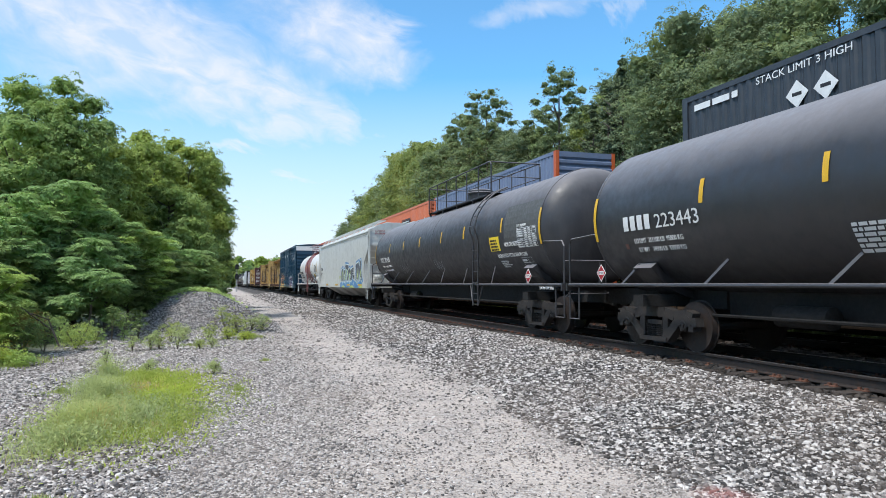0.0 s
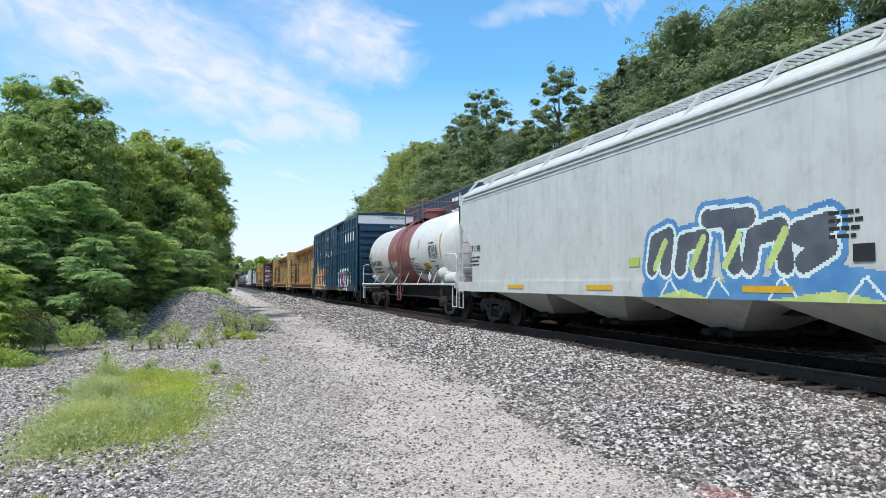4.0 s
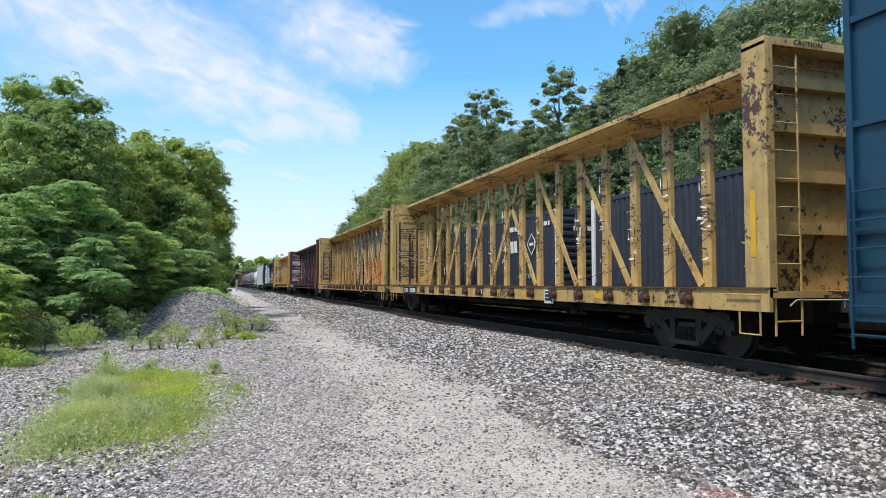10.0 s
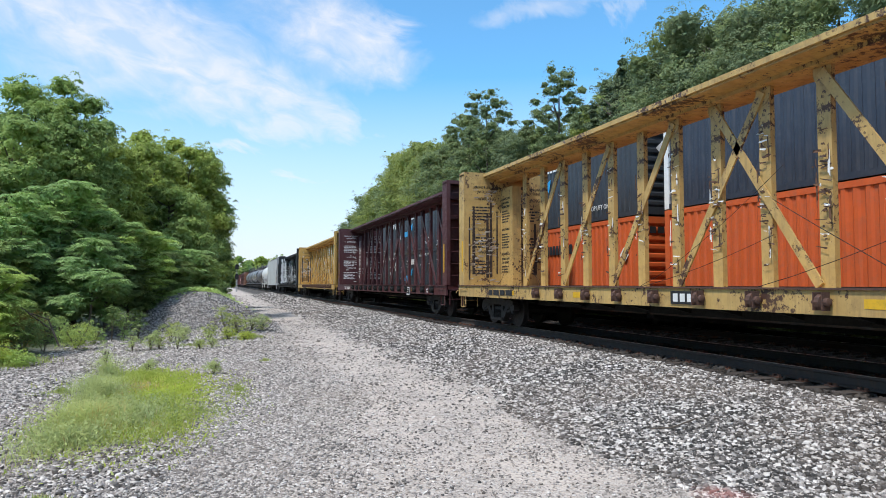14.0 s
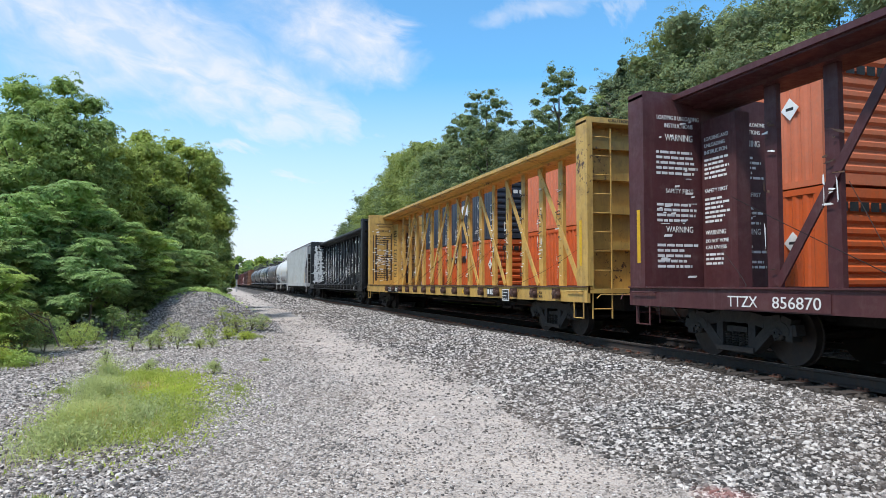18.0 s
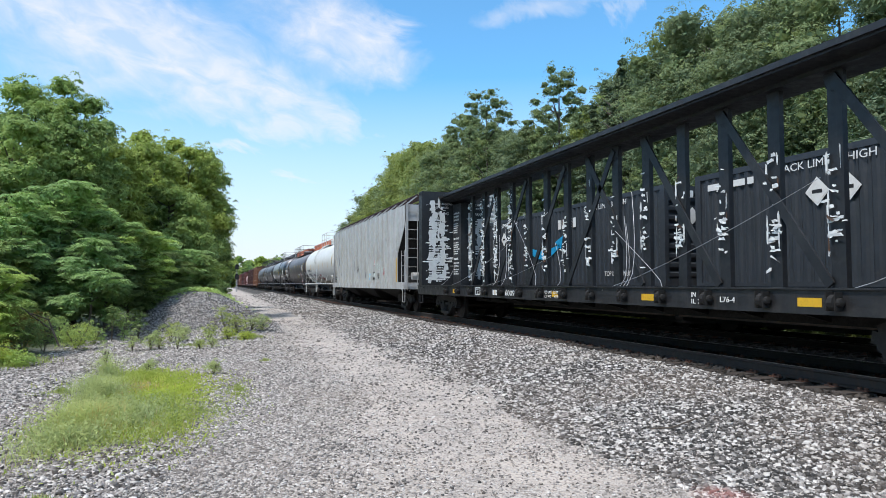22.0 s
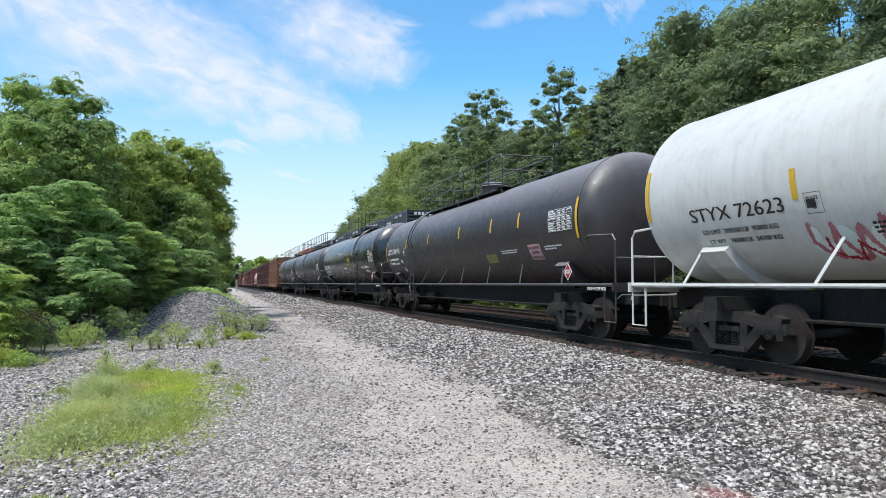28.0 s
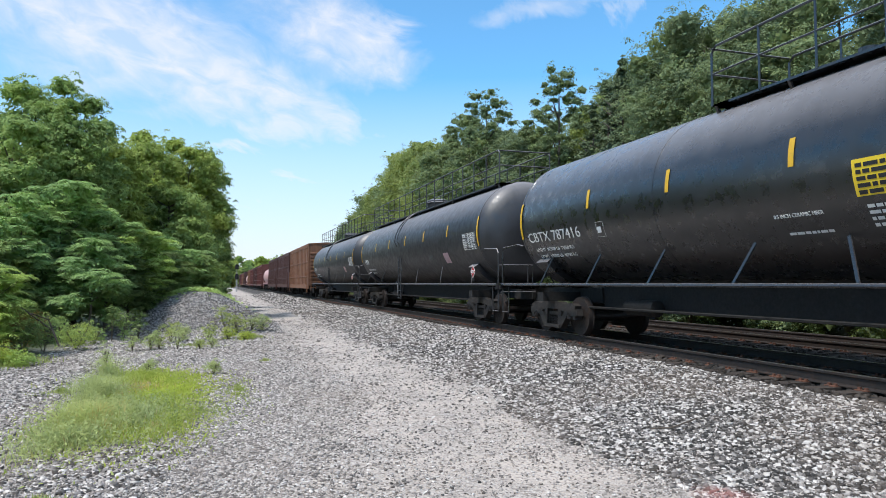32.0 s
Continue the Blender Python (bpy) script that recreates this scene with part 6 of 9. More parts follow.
    # 5 blue boxcar
    c = box_car("dark blue excess-height boxcar with orange and purple graffiti", 9.52, M_BLUE, top=5.24, end_panel=M_DECAL)
    boxcar_marks(c)
    place_car(c, -54.62)
    # 6 to 10 centre-beam cars
    for k, (lo, hi, m, lab, sd, ink, num) in enumerate(((-43.57, -20.3, M_YELLOW, "worn yellow centre-beam flat car, empty", 3, M_INK, "TTZX 85085"), (-19.1, 4.25, M_YELLOW, "scraped yellow centre-beam flat car, empty", 4, M_INK, "bars"), (5.6, 28.86, M_MAROON, "dark maroon centre-beam flat car, empty", 5, M_DECAL, "TTZX 856870"), (30.47, 53.67, M_YELLOW_NEW, "bright yellow centre-beam flat car, empty", 6, M_INK, "TTZX 866982"), (55.3, 78.68, M_BEAMBLACK, "black centre-beam flat car with torn white wrapping", 7, M_DECAL, ""))):
        H = (hi - lo) / 2
        c = beam_car(lab, H, m, seed=sd, scrap_n=760 if m is M_BEAMBLACK else 650 if m is not M_MAROON else 220, ink=ink, white=0.95 if m is M_BEAMBLACK else 0.5 if m is M_YELLOW_NEW else 0.3, chord=4.69 if m is M_BEAMBLACK else 4.83, shift=(-0.15, -0.43, -0.38, -0.57, -0.65)[k])
        beam_marks(c, H, num, m, k)
        place_car(c, (lo + hi) / 2)
    # 11 weathered hopper
    c = hopper_car("weathered pale grey ribbed hopper car with scrawled graffiti", -9.7, 9.7, M_HOPPER_OLD, 17, M_HOPPER_OLD, top=4.78, smooth_side=False)
    body = set(c.children)
    sd11 = lambda y, z: -1.538
    def glyph(y, z, w, h, pts):
        return [(y - u * w, z + v * h) for u, v in pts]
    ring = [(0.5 + 0.5 * math.sin(a), 0.5 + 0.5 * math.cos(a)) for a in np.linspace(0, 6.3, 14)]
    es = [(1, 0.9), (0.3, 1), (0, 0.75), (0.9, 0.35), (0.8, 0.05), (0, 0)]
    st = [(M_INK, 0.022, glyph(2.55, 1.84, 0.2, 0.32, es)), (M_INK, 0.022, glyph(2.28, 1.84, 0.18, 0.32, [(0, 1), (0.1, 0)])), (M_INK, 0.022, glyph(2.28, 1.84, 0.18, 0.32, [(0, 0.5), (1, 0.55)])), (M_INK, 0.022, glyph(2.28, 1.84, 0.18, 0.32, [(1, 1), (1, 0)])), (M_INK, 0.022, glyph(2.03, 1.86, 0.24, 0.28, ring)), (M_INK, 0.022, glyph(1.76, 1.88, 0.26, 0.34, [(0, 0.9), (1, 1)])), (M_INK, 0.022, glyph(1.76, 1.84, 0.26, 0.34, [(0.5, 1), (0.6, 0)]))]
    st += [(M_SPRAY_MINT, 0.022, scrawl(a, 1.3, 0.75, 0.35, 4, int(a * 10))) for a in (5.5, 4.4, 3.35, 2.3)]
    st += [(M_SPRAY_MINT, 0.015, glyph(-2.7, 1.92, 0.26, 0.26, es)), (M_SPRAY_MINT, 0.024, [(-3.0, 2.1), (-3.05, 1.82)]), (M_SPRAY_MINT, 0.02, glyph(-2.98, 2.12, 0.15, 0.14, ring)), (M_SPRAY_MINT, 0.015, glyph(-3.2, 1.9, 0.24, 0.24, es)), (M_SPRAY_MINT, 0.022, scrawl(-3.8, 1.9, 0.5, 0.3, 3, 71))]
    st += [(M_SPRAY_GREY, 0.02, scrawl(0.1, 1.7, 0.75, 0.45, 4, 31)), (M_SPRAY_GREY, 0.016, glyph(0.0, 1.5, 0.3, 0.3, ring)), (M_SPRAY_GREY, 0.016, glyph(-0.3, 1.5, 0.3, 0.32, ring)), (M_SPRAY_BLUE, 0.05, scrawl(-0.95, 1.6, 0.4, 0.35, 3, 37)), (M_SPRAY_MINT, 0.018, scrawl(-0.92, 1.62, 0.45, 0.45, 4, 38)), (M_SPRAY_ROSE, 0.03, scrawl(-4.2, 1.8, 0.5, 0.4, 3, 39)), (M_SPRAY_GREY, 0.016, scrawl(3.2, 2.2, 0.25, 0.7, 1, 40)), (M_SPRAY_GREY, 0.014, [(-3.55, 2.85), (-3.72, 2.8), (-3.78, 2.9)])]
    st += [(M_INK, 0.05, [(-1.99, 1.5), (-1.99, 1.76), (-2.62, 1.78), (-2.62, 1.5)], 1), (M_SPRAY_MINT, 0.03, [(-2.03, 1.56), (-2.06, 1.7), (-2.28, 1.72), (-2.26, 1.54)], 1), (M_SPRAY_MINT, 0.03, [(-2.36, 1.57), (-2.4, 1.7), (-2.56, 1.7), (-2.55, 1.56)], 1)]
    st += [(M_SPRAY_GREY, 0.025, scrawl(8.9, 2.6, 0.6, 0.7, 2, 35))]
    paint(c, st, (-8.4, 9.2, 1.1, 3.3), sd11, 0.015)
    for y, z0, z1 in ((7.1, 1.36, 1.85), (4.6, 1.36, 1.85), (1.41, 1.36, 2.1), (-1.48, 1.36, 1.85), (-6.8, 1.25, 2.35)):
        part("reflector_strip", Shape().box(-1.545, -1.539, y - 0.06, y + 0.06, z0, z1), M_GOLD, c)
    tp = part("test_panel", Shape().box(-1.546, -1.54, -3.44, -2.98, 1.44, 1.80), M_DECAL, c, "white-edged inspection panel")
    part("panel_field", Shape().box(-1.549, -1.546, -3.20, -3.01, 1.56, 1.77), M_INK, tp)
    part("panel_field", Shape().box(-1.549, -1.546, -3.41, -3.23, 1.56, 1.77), M_INK, tp)
    part("panel_field", Shape().box(-1.549, -1.546, -3.41, -3.01, 1.47, 1.54), M_INK, tp)
    disc = part("warning_sign", Shape().prism([(-2.31 + 0.15 * math.cos(q), 2.29 + 0.15 * math.sin(q)) for q in np.linspace(0, 6.283, 21)[:-1]], -1.546, -1.54, "x"), M_SIGNRED, c, "round sign, red ring on white")
    part("sign_field", Shape().prism([(-2.31 + 0.125 * math.cos(q), 2.29 + 0.125 * math.sin(q)) for q in np.linspace(0, 6.283, 21)[:-1]], -1.549, -1.546, "x"), M_DECAL, disc)
    part("sign_bar", Shape().beam((-1.551, -2.22, 2.37), (-1.551, -2.40, 2.21), 0.022, 0.003), M_SIGNRED, disc)
    part("sign_mark", Shape().beam((-1.5505, -2.36, 2.36), (-1.5505, -2.27, 2.22), 0.02, 0.002).beam((-1.5505, -2.40, 2.34), (-1.5505, -2.33, 2.38), 0.035, 0.002), M_INK, disc)
    write_side(c, "10062", -1.54, 8.4, 1.75, 0.2, K, width=0.9)
    bars(c, lambda u, v: (-1.54, -1.75 - u, 1.58 + v), [0.5], 0.16, 0.2, K, seed=3)
    for y in (4.0,):
        sg = part("warning_sign", Shape().prism([(y + 0.17 * math.cos(a), 2.35 + 0.17 * math.sin(a)) for a in np.linspace(0, 6.283, 20)[:-1]], -1.545, -1.539, "x"), M_SPRAY_RED, c)
        part("sign_face", Shape().prism([(y + 0.13 * math.cos(a), 2.35 + 0.13 * math.sin(a)) for a in np.linspace(0, 6.283, 20)[:-1]], -1.548, -1.545, "x"), M_DECAL, sg)
        part("sign_mark", Shape().beam((-1.549, y - 0.08, 2.27), (-1.549, y + 0.08, 2.43), 0.03, 0.002).beam((-1.549, y + 0.08, 2.27), (-1.549, y - 0.08, 2.43), 0.03, 0.002), M_INK, sg)
    for ob in c.children:      # everything painted on the side
        if ob not in body:
            ob.location.y -= 1.3
    place_car(c, 90.0)
    # 12 cream white tank
    R, ZC = 1.55, 2.80
    c = tank_car("cream white tank car with red graffiti", 16.6, R, ZC, M_WHITE, rail_mat=M_WHITE, strips=(4.31, 2.46, -0.83, -3.2, -5.6), ladder_y=0.55, platform=(-1.7, 2.1, 0.85, "short", -0.3), ext=0.12, truck_y=6.2, strip_z=(-0.42, 0.0))
    on_tank(c, "STYX 72623", 6.54, 2.24, 0.23, K, R, ZC, 2.0)
    tank_weights(c, R, ZC, 6.36, 2.03, K, 0.085, "LD LMT  209500 LB  95000 KG", "LT WT   76500 LB  34700 KG", 1.6)
    table(c, skin(R, ZC, 4.17, 2.44), 0.27, 0.27, 1, (), K, 3)
    on_tank(c, "PLATE", 4.14, 2.35, 0.05, K, R, ZC, 0.2)
    on_tank(c, "C", 4.08, 2.23, 0.09, K, R, ZC, 0.08)
    tank_bars(c, R, ZC, 3.3, 2.0, [0.7, 0.6, 0.75], 0.03, 0.055, K, 4)
    tank_plate(c, R, ZC, 2.55, 1.8, 2.0, 0.2, M_INK, "sticker")
    on_tank(c, "FREE", 0.02, 1.86, 0.15, M_SPRAY_RED, R, ZC, 0.58)
    on_tank(c, "METER", -0.08, 1.62, 0.15, M_SPRAY_RED, R, ZC, 0.78)
    sd12 = lambda y, z: tank_skin(R, ZC, z)[0]
    st = [(M_SPRAY_PALE, 0.03, [(1.45 - 0.72 * math.cos(a), 1.78 + 0.36 * math.sin(a)) for a in np.linspace(0, 6.4, 22)])]
    st += [(M_SPRAY_MINT, 0.10, scrawl(4.25, 1.75, 1.6, 0.35, 3, 12)), (M_SPRAY_ROSE, 0.035, scrawl(4.3, 1.78, 1.6, 0.55, 4, 12)), (M_SPRAY_RED, 0.022, scrawl(4.1, 1.66, 1.5, 0.4, 3, 13)), (M_SPRAY_GREY, 0.02, scrawl(2.0, 1.80, 1.1, 0.42, 4, 14)), (M_SPRAY_ROSE, 0.02, scrawl(1.9, 1.68, 1.0, 0.35, 3, 15)), (M_SPRAY_RED, 0.012, [(0.1, 1.55), (-0.9, 1.58)])]
    paint(c, st, (-1.2, 4.7, 1.38, 2.3), sd12, 0.02)
    place_car(c, 108.3)
    # 13 brown-black tank
    R, ZC = 1.53, 2.69
    c = tank_car("brown-black tank car with white lettering", 19.4, R, ZC, M_BROWNBLACK, strips=(5.57, 2.35, -1.2, -4.0, -5.95), ladder_y=4.65, platform=(-3.3, 4.9, 0.85, "long", -0.6), hoops=(5.2,), struts=8, ext=0.8, truck_y=7.9)
    on_tank(c, "CBTX 784143", 8.78, 2.52, 0.25, W, R, ZC, 2.15)
    tank_weights(c, R, ZC, 8.64, 2.25, W, 0.10, "LD LMT  162700 LB  73800 KG", "LT WT  100300 LB  45500 KG", 1.7)
    paint(c, [(M_SPRAY_MINT, 0.16, [(6.44, 2.1), (6.4, 1.9)]), (M_SPRAY_GREY, 0.05, scrawl(6.55, 2.0, 0.25, 0.25, 2, 2))], (6.0, 6.9, 1.6, 2.4), lambda y, z: tank_skin(R, ZC, z)[0], 0.02)
    table(c, skin(R, ZC, 6.0, 2.72), 0.28, 0.3, 1, (), W, 3)
    tank_plate(c, R, ZC, -6.37, 1.84, 2.22, 0.68, M_PINKSIGN, "sign", "faded pink-white sign")
    on_tank(c, "NON-ODORIZED", -6.4, 2.11, 0.075, M_STICK, R, ZC, 0.6)
    on_tank(c, "LIQUEFIED", -6.5, 1.99, 0.075, M_STICK, R, ZC, 0.45)
    on_tank(c, "PETROLEUM GAS", -6.42, 1.87, 0.075, M_STICK, R, ZC, 0.6)
    tank_plate(c, R, ZC, -3.33, 1.84, 2.08, 0.8, M_WORNYEL, "sticker", "peeling worn yellow sticker")
    tank_bars(c, R, ZC, -4.6, 2.15, [1.1, 1.0], 0.03, 0.055, W, 4)
    tank_bars(c, R, ZC, -7.3, 2.15, [0.9, 0.6], 0.035, 0.06, W, 5)
    table(c, skin(R, ZC, -7.7, 2.95), 1.15, 0.5, 9, (0.4, 0.6, 0.8), W, 4)
    placard_on_tank(c, R, ZC, -8.55, 1.5, 0.4, M_SIGNRED, W, "1075")
    write_side(c, "2 INCH HF COMP SHOES", -1.47, -9.4, 1.09, 0.07, W, width=0.75)
    place_car(c, 127.7)
    # 14 glossy black tank
    R, ZC = 1.57, 2.82
    c = tank_car("glossy black tank car with white lettering", 18.6, R, ZC, M_GLOSSBLACK, strips=(5.27, 2.54, -0.21, -2.8, -5.49), ladder_y=-4.1, platform=(-4.4, 2.2, 0.85, "long", -1.0), hoops=(-6.4, -1.6, 3.0), struts=8, ext=1.0, truck_y=7.9)
    on_tank(c, "CBTX 787416", 8.31, 2.26, 0.25, W, R, ZC, 2.6)
    tank_weights(c, R, ZC, 8.1, 2.03, W, 0.09, "LD LMT  162100 LB  73550 KG", "LT WT  100900 LB  45750 KG", 1.9)
    table(c, skin(R, ZC, 5.0, 2.5), 0.28, 0.3, 1, (), W, 3)
    on_tank(c, "0.5 INCH CERAMIC FIBER", 0.25, 2.15, 0.06, W, R, ZC, 0.85)
    tank_bars(c, R, ZC, 0.1, 1.95, [0.75], 0.035, 0.06, W, 6)
    tank_plate(c, R, ZC, -1.15, 2.30, 2.75, 0.72, M_SIGNYEL)
    tank_bars(c, R, ZC, -1.2, 2.70, [0.5, 0.6, 0.55, 0.6, 0.5], 0.05, 0.082, K, 8, 0.014)
    tank_bars(c, R, ZC, -1.25, 2.2, [0.6, 0.4, 0.45, 0.4], 0.04, 0.075, W, 9)
    on_tank(c, "LIQUEFIED PETROLEUM GAS", -5.08, 2.06, 0.14, W, R, ZC, 1.95)
    on_tank(c, "NON-ODORIZED", -5.9, 1.88, 0.11, W, R, ZC, 0.85)
    table(c, skin(R, ZC, -7.49, 2.85), 1.12, 0.5, 9, (0.4, 0.6, 0.8), W, 7)
    tank_bars(c, R, ZC, -7.5, 2.95, [0.5], 0.05, 0.1, W, 2)
    placard_on_tank(c, R, ZC, -8.21, 1.62, 0.42, M_SIGNRED, W, "1075")
    write_side(c, "2 INCH HF COMP SHOES", -1.48, -9.2, 1.09, 0.07, W, width=0.8)
    place_car(c, 148.5)
    # 15, 16 matt black tanks
    for ctr in (169.3, 190.0):
        c = tank_car("matt black tank car with a long railed walkway", 19.2, R, ZC, M_BLACK, strips=(5.4, 2.6, -0.3, -3.1, -6.0), ladder_y=0.8, platform=(-9.0, 9.0, 0.85, "long", 0.0), ext=0.7, truck_y=7.9)
        table(c, skin(R, ZC, -7.6, 2.8), 1.15, 0.5, 9, (0.4, 0.6, 0.8), W, 7)
        tank_plate(c, R, ZC, -5.3, 1.95, 2.3, 0.55, M_PINKSIGN, "sign")
        tank_plate(c, R, ZC, -3.6, 1.95, 2.3, 0.45, M_PATCH, "sign")
        on_tank(c, "CBTX", 8.2, 2.25, 0.24, W, R, ZC, 0.9)
        tank_bars(c, R, ZC, 8.0, 2.0, [1.5, 1.4], 0.08, 0.16, W, 5)
        placard_on_tank(c, R, ZC, -8.3, 1.6, 0.42, M_SIGNRED, W, "1075")
        place_car(c, ctr)
    # the tail, far off
    rustred = surface("boxcar_rust_red", (0.085, 0.032, 0.026), (0.065, 0.027, 0.023), 0.7, dirt=(0.06, 0.035, 0.03), dirt_amount=0.6, streak=0.6)
    orange = surface("boxcar_rust_orange", (0.24, 0.11, 0.055), (0.17, 0.075, 0.045), 0.7, dirt=(0.08, 0.045, 0.03), dirt_amount=0.6, streak=0.6)
    brights = surface("boxcar_faded_red", (0.15, 0.045, 0.038), (0.12, 0.04, 0.034), 0.7, dirt=(0.09, 0.045, 0.04), dirt_amount=0.5, streak=0.5)
    pink = surface("tank_faded_pink", (0.62, 0.36, 0.33), (0.55, 0.30, 0.28), 0.5, dirt=GRIME, dirt_amount=0.3, streak=0.3)
    def far_box(m, lab, at):
        k = box_car(lab, 8.25, m, top=4.8, doors=False, ribs=14)
        place_car(k, at)
        return k
    y = 210.0
    a = far_box(orange, "rusty orange ribbed old boxcar", y); y += 18.0
    b = far_box(rustred, "rust-red weathered old boxcar", y); y += 18.0
    place_car(copy_thing(b, Matrix()), y); y += 18.0
    t = tank_car("faded pink old tank car", 15.0, 1.45, 2.5, pink, strips=(), platform=(-1.5, 1.5, 0.8, "short", 0), head_strip=False)
    place_car(t, y); y += 17.5
    d = far_box(brights, "faded red weathered old boxcar", y); y += 18.0
    for src in (b, d, a, t, b, a, d, b):
        place_car(copy_thing(src, Matrix()), y); y += 18.0


def notice(car, R, zc, y, z, material, rows=5, w=0.9, line=0.035, step=0.062, seed=1):
    rng = random.Random(seed)
    return tank_bars(car, R, zc, y, z, [w * rng.uniform(0.55, 1.0) for _ in range(rows)], line, step, material, seed)


M_LIME_STICKER = surface("sticker_lime", (0.45, 0.55, 0.12), None, 0.6, bump=0)


def build_side_ladder(car, ly, R, zc, mat):
    s = Shape()
    for dy in (-0.22, 0.22):
        pts = [(-1.52, ly + dy, 0.5), (-1.52, ly + dy, zc - 0.1)] + [(-(R + 0.12) * math.cos(a), ly + dy, zc + (R + 0.12) * math.sin(a)) for a in np.linspace(0.15, 1.2, 8)]
        s.tube(pts, 0.026, 6)
        s.tube([(-1.46, ly + dy * 2.6, 1.2), (-1.52, ly + dy, 0.55)], 0.022, 5)
    for z in [0.52 + 0.33 * i for i in range(6)]:
        s.tube([(-1.52, ly - 0.22, z), (-1.52, ly + 0.22, z)], 0.018, 5)
    for a in np.linspace(0.2, 1.15, 5):
        p = (-(R + 0.12) * math.cos(a), zc + (R + 0.12) * math.sin(a))
        s.tube([(p[0], ly - 0.22, p[1]), (p[0], ly + 0.22, p[1])], 0.018, 5)
    part("side_ladder", s, mat, car, "rusty red side ladder")


def boxcar_marks(c):
    W = M_DECAL
    x = -1.604
    H = 9.52
    for t, y, z, h, w in (("BK", 7.66, 3.68, 0.27, 0.42), ("TY", 6.72, 3.70, 0.27, 0.42), ("15", 7.67, 3.32, 0.25, 0.36), ("76", 6.73, 3.32, 0.25, 0.38), ("01", 5.89, 3.33, 0.25, 0.38), ("70K", 3.28, 2.58, 0.1, 0.32), ("LD LMT", 7.75, 2.98, 0.085, 0.42), ("LT WT", 7.72, 2.83, 0.085, 0.36), ("CU FT", 7.72, 2.68, 0.085, 0.34), ("208500", 6.75, 3.03, 0.085, 0.38), ("80500", 6.75, 2.88, 0.085, 0.32), ("7550", 6.75, 2.73, 0.085, 0.26)):
        write_side(c, t, x, y, z, h, W, width=w)
    # the lessor's name, as plain blocks between the posts
    for i, y in enumerate((-5.27, -6.15, -7.0, -7.85)):
        part("painted_mark", Shape().box(x - 0.003, x, y - 0.36, y, 3.74, 4.26), W, c)
    for y, z, t in ((2.0, 4.42, "CLOSE THIS DOOR"), (1.9, 4.30, "BEFORE CLOSING"), (1.8, 4.18, "MAIN DOOR"), (-0.4, 4.42, "CLOSE AND LOCK"), (-0.4, 4.30, "DOORS BEFORE"), (-0.4, 4.18, "MOVING CAR")):
        write_side(c, t, -1.69, y, z, 0.085, W, width=0.72)
    for y, z, n in ((2.5, 3.55, 4), (-0.1, 3.5, 5)):
        bars(c, lambda u, v: (-1.69, y - u, z + v), [0.6, 0.45, 0.55, 0.5, 0.4][:n], 0.05, 0.1, W, seed=n)
    for y in (1.35, -1.05):
        part("sticker", Shape().box(-1.694, -1.69, y - 0.2, y, 2.0, 2.3), W, c)
        part("sticker", Shape().box(-1.694, -1.69, y + 0.2, y + 0.4, 1.98, 2.2), M_SPRAY_ORANGE, c)
    part("sticker", Shape().box(-1.694, -1.69, 0.75, 1.15, 3.05, 3.2), W, c)
    write_side(c, "ASO", -1.69, 1.4, 2.42, 0.11, W, width=0.32)
    part("sticker", Shape().box(x - 0.003, x, -7.58, -7.08, 1.2, 1.42), M_SIGNYEL, c)
    write_side(c, "THIS CAR", x - 0.004, -7.18, 1.33, 0.06, M_INK, width=0.3)
    write_side(c, "EXCESS HEIGHT", x - 0.004, -7.12, 1.23, 0.06, M_INK, width=0.42)
    bars(c, lambda u, v: (x, -7.02 - u, 1.75 + v), [0.55, 0.55, 0.6, 0.5, 0.4], 0.04, 0.075, W, seed=9)
    write_side(c, "PULL HERE", x, -6.2, 1.62, 0.05, W, width=0.28)
    for y in (8.7, 4.4, 2.0, -2.6, -4.9, -8.6):
        part("reflector_strip", Shape().box(-1.676, -1.671, y - 0.5, y + 0.1, 0.82, 0.95), M_GOLD, c)
    write_end(c, "EXCESS HEIGHT CAR", -0.2, -H - 0.014, 4.9, 0.12, M_INK, width=1.3)
    write_end(c, "BKTY 157601", 0.2, -H - 0.085, 4.4, 0.14, W, width=1.1)
    # spray paint that follows posts and panels
    posts = BOX_POSTS
    def depth(y, z):
        if -2.45 < y < 2.65:
            return -1.69
        if min(abs(y - p) for p in posts) < 0.056:
            return -1.660
        if abs(z - 1.06) < 0.09 or abs(z - 1.86) < 0.045:
            return -1.653
        if z < 1.02:
            return -1.674
        return -1.605
    A = [(7.49, 2.48), (6.96, 2.48), (6.46, 1.2), (6.66, 0.74), (7.15, 0.93), (7.98, 0.94), (7.97, 1.24)]
    S = [(6.29, 2.09), (5.97, 2.26), (5.51, 2.25), (5.37, 2.19), (5.39, 1.85), (5.82, 1.89), (5.86, 1.7), (5.39, 1.47), (5.32, 1.22), (5.4, 0.76), (6.28, 0.82), (6.32, 1.04), (5.84, 1.02), (5.8, 1.15), (6.23, 1.42), (6.35, 1.67)]
    I = [(5.16, 2.17), (4.34, 2.19), (4.38, 1.8), (4.57, 1.77), (4.52, 1.22), (4.33, 1.18), (4.4, 0.89), (5.12, 0.91), (5.18, 1.22), (4.94, 1.24), (4.89, 1.72), (5.16, 1.8)]
    C = [(3.89, 2.38), (3.4, 2.47), (3.04, 2.4), (2.85, 2.28), (2.87, 1.8), (3.41, 1.83), (3.46, 1.22), (2.86, 1.15), (2.73, 1.02), (3.0, 0.74), (3.55, 0.75), (4.04, 0.96), (3.91, 1.59)]
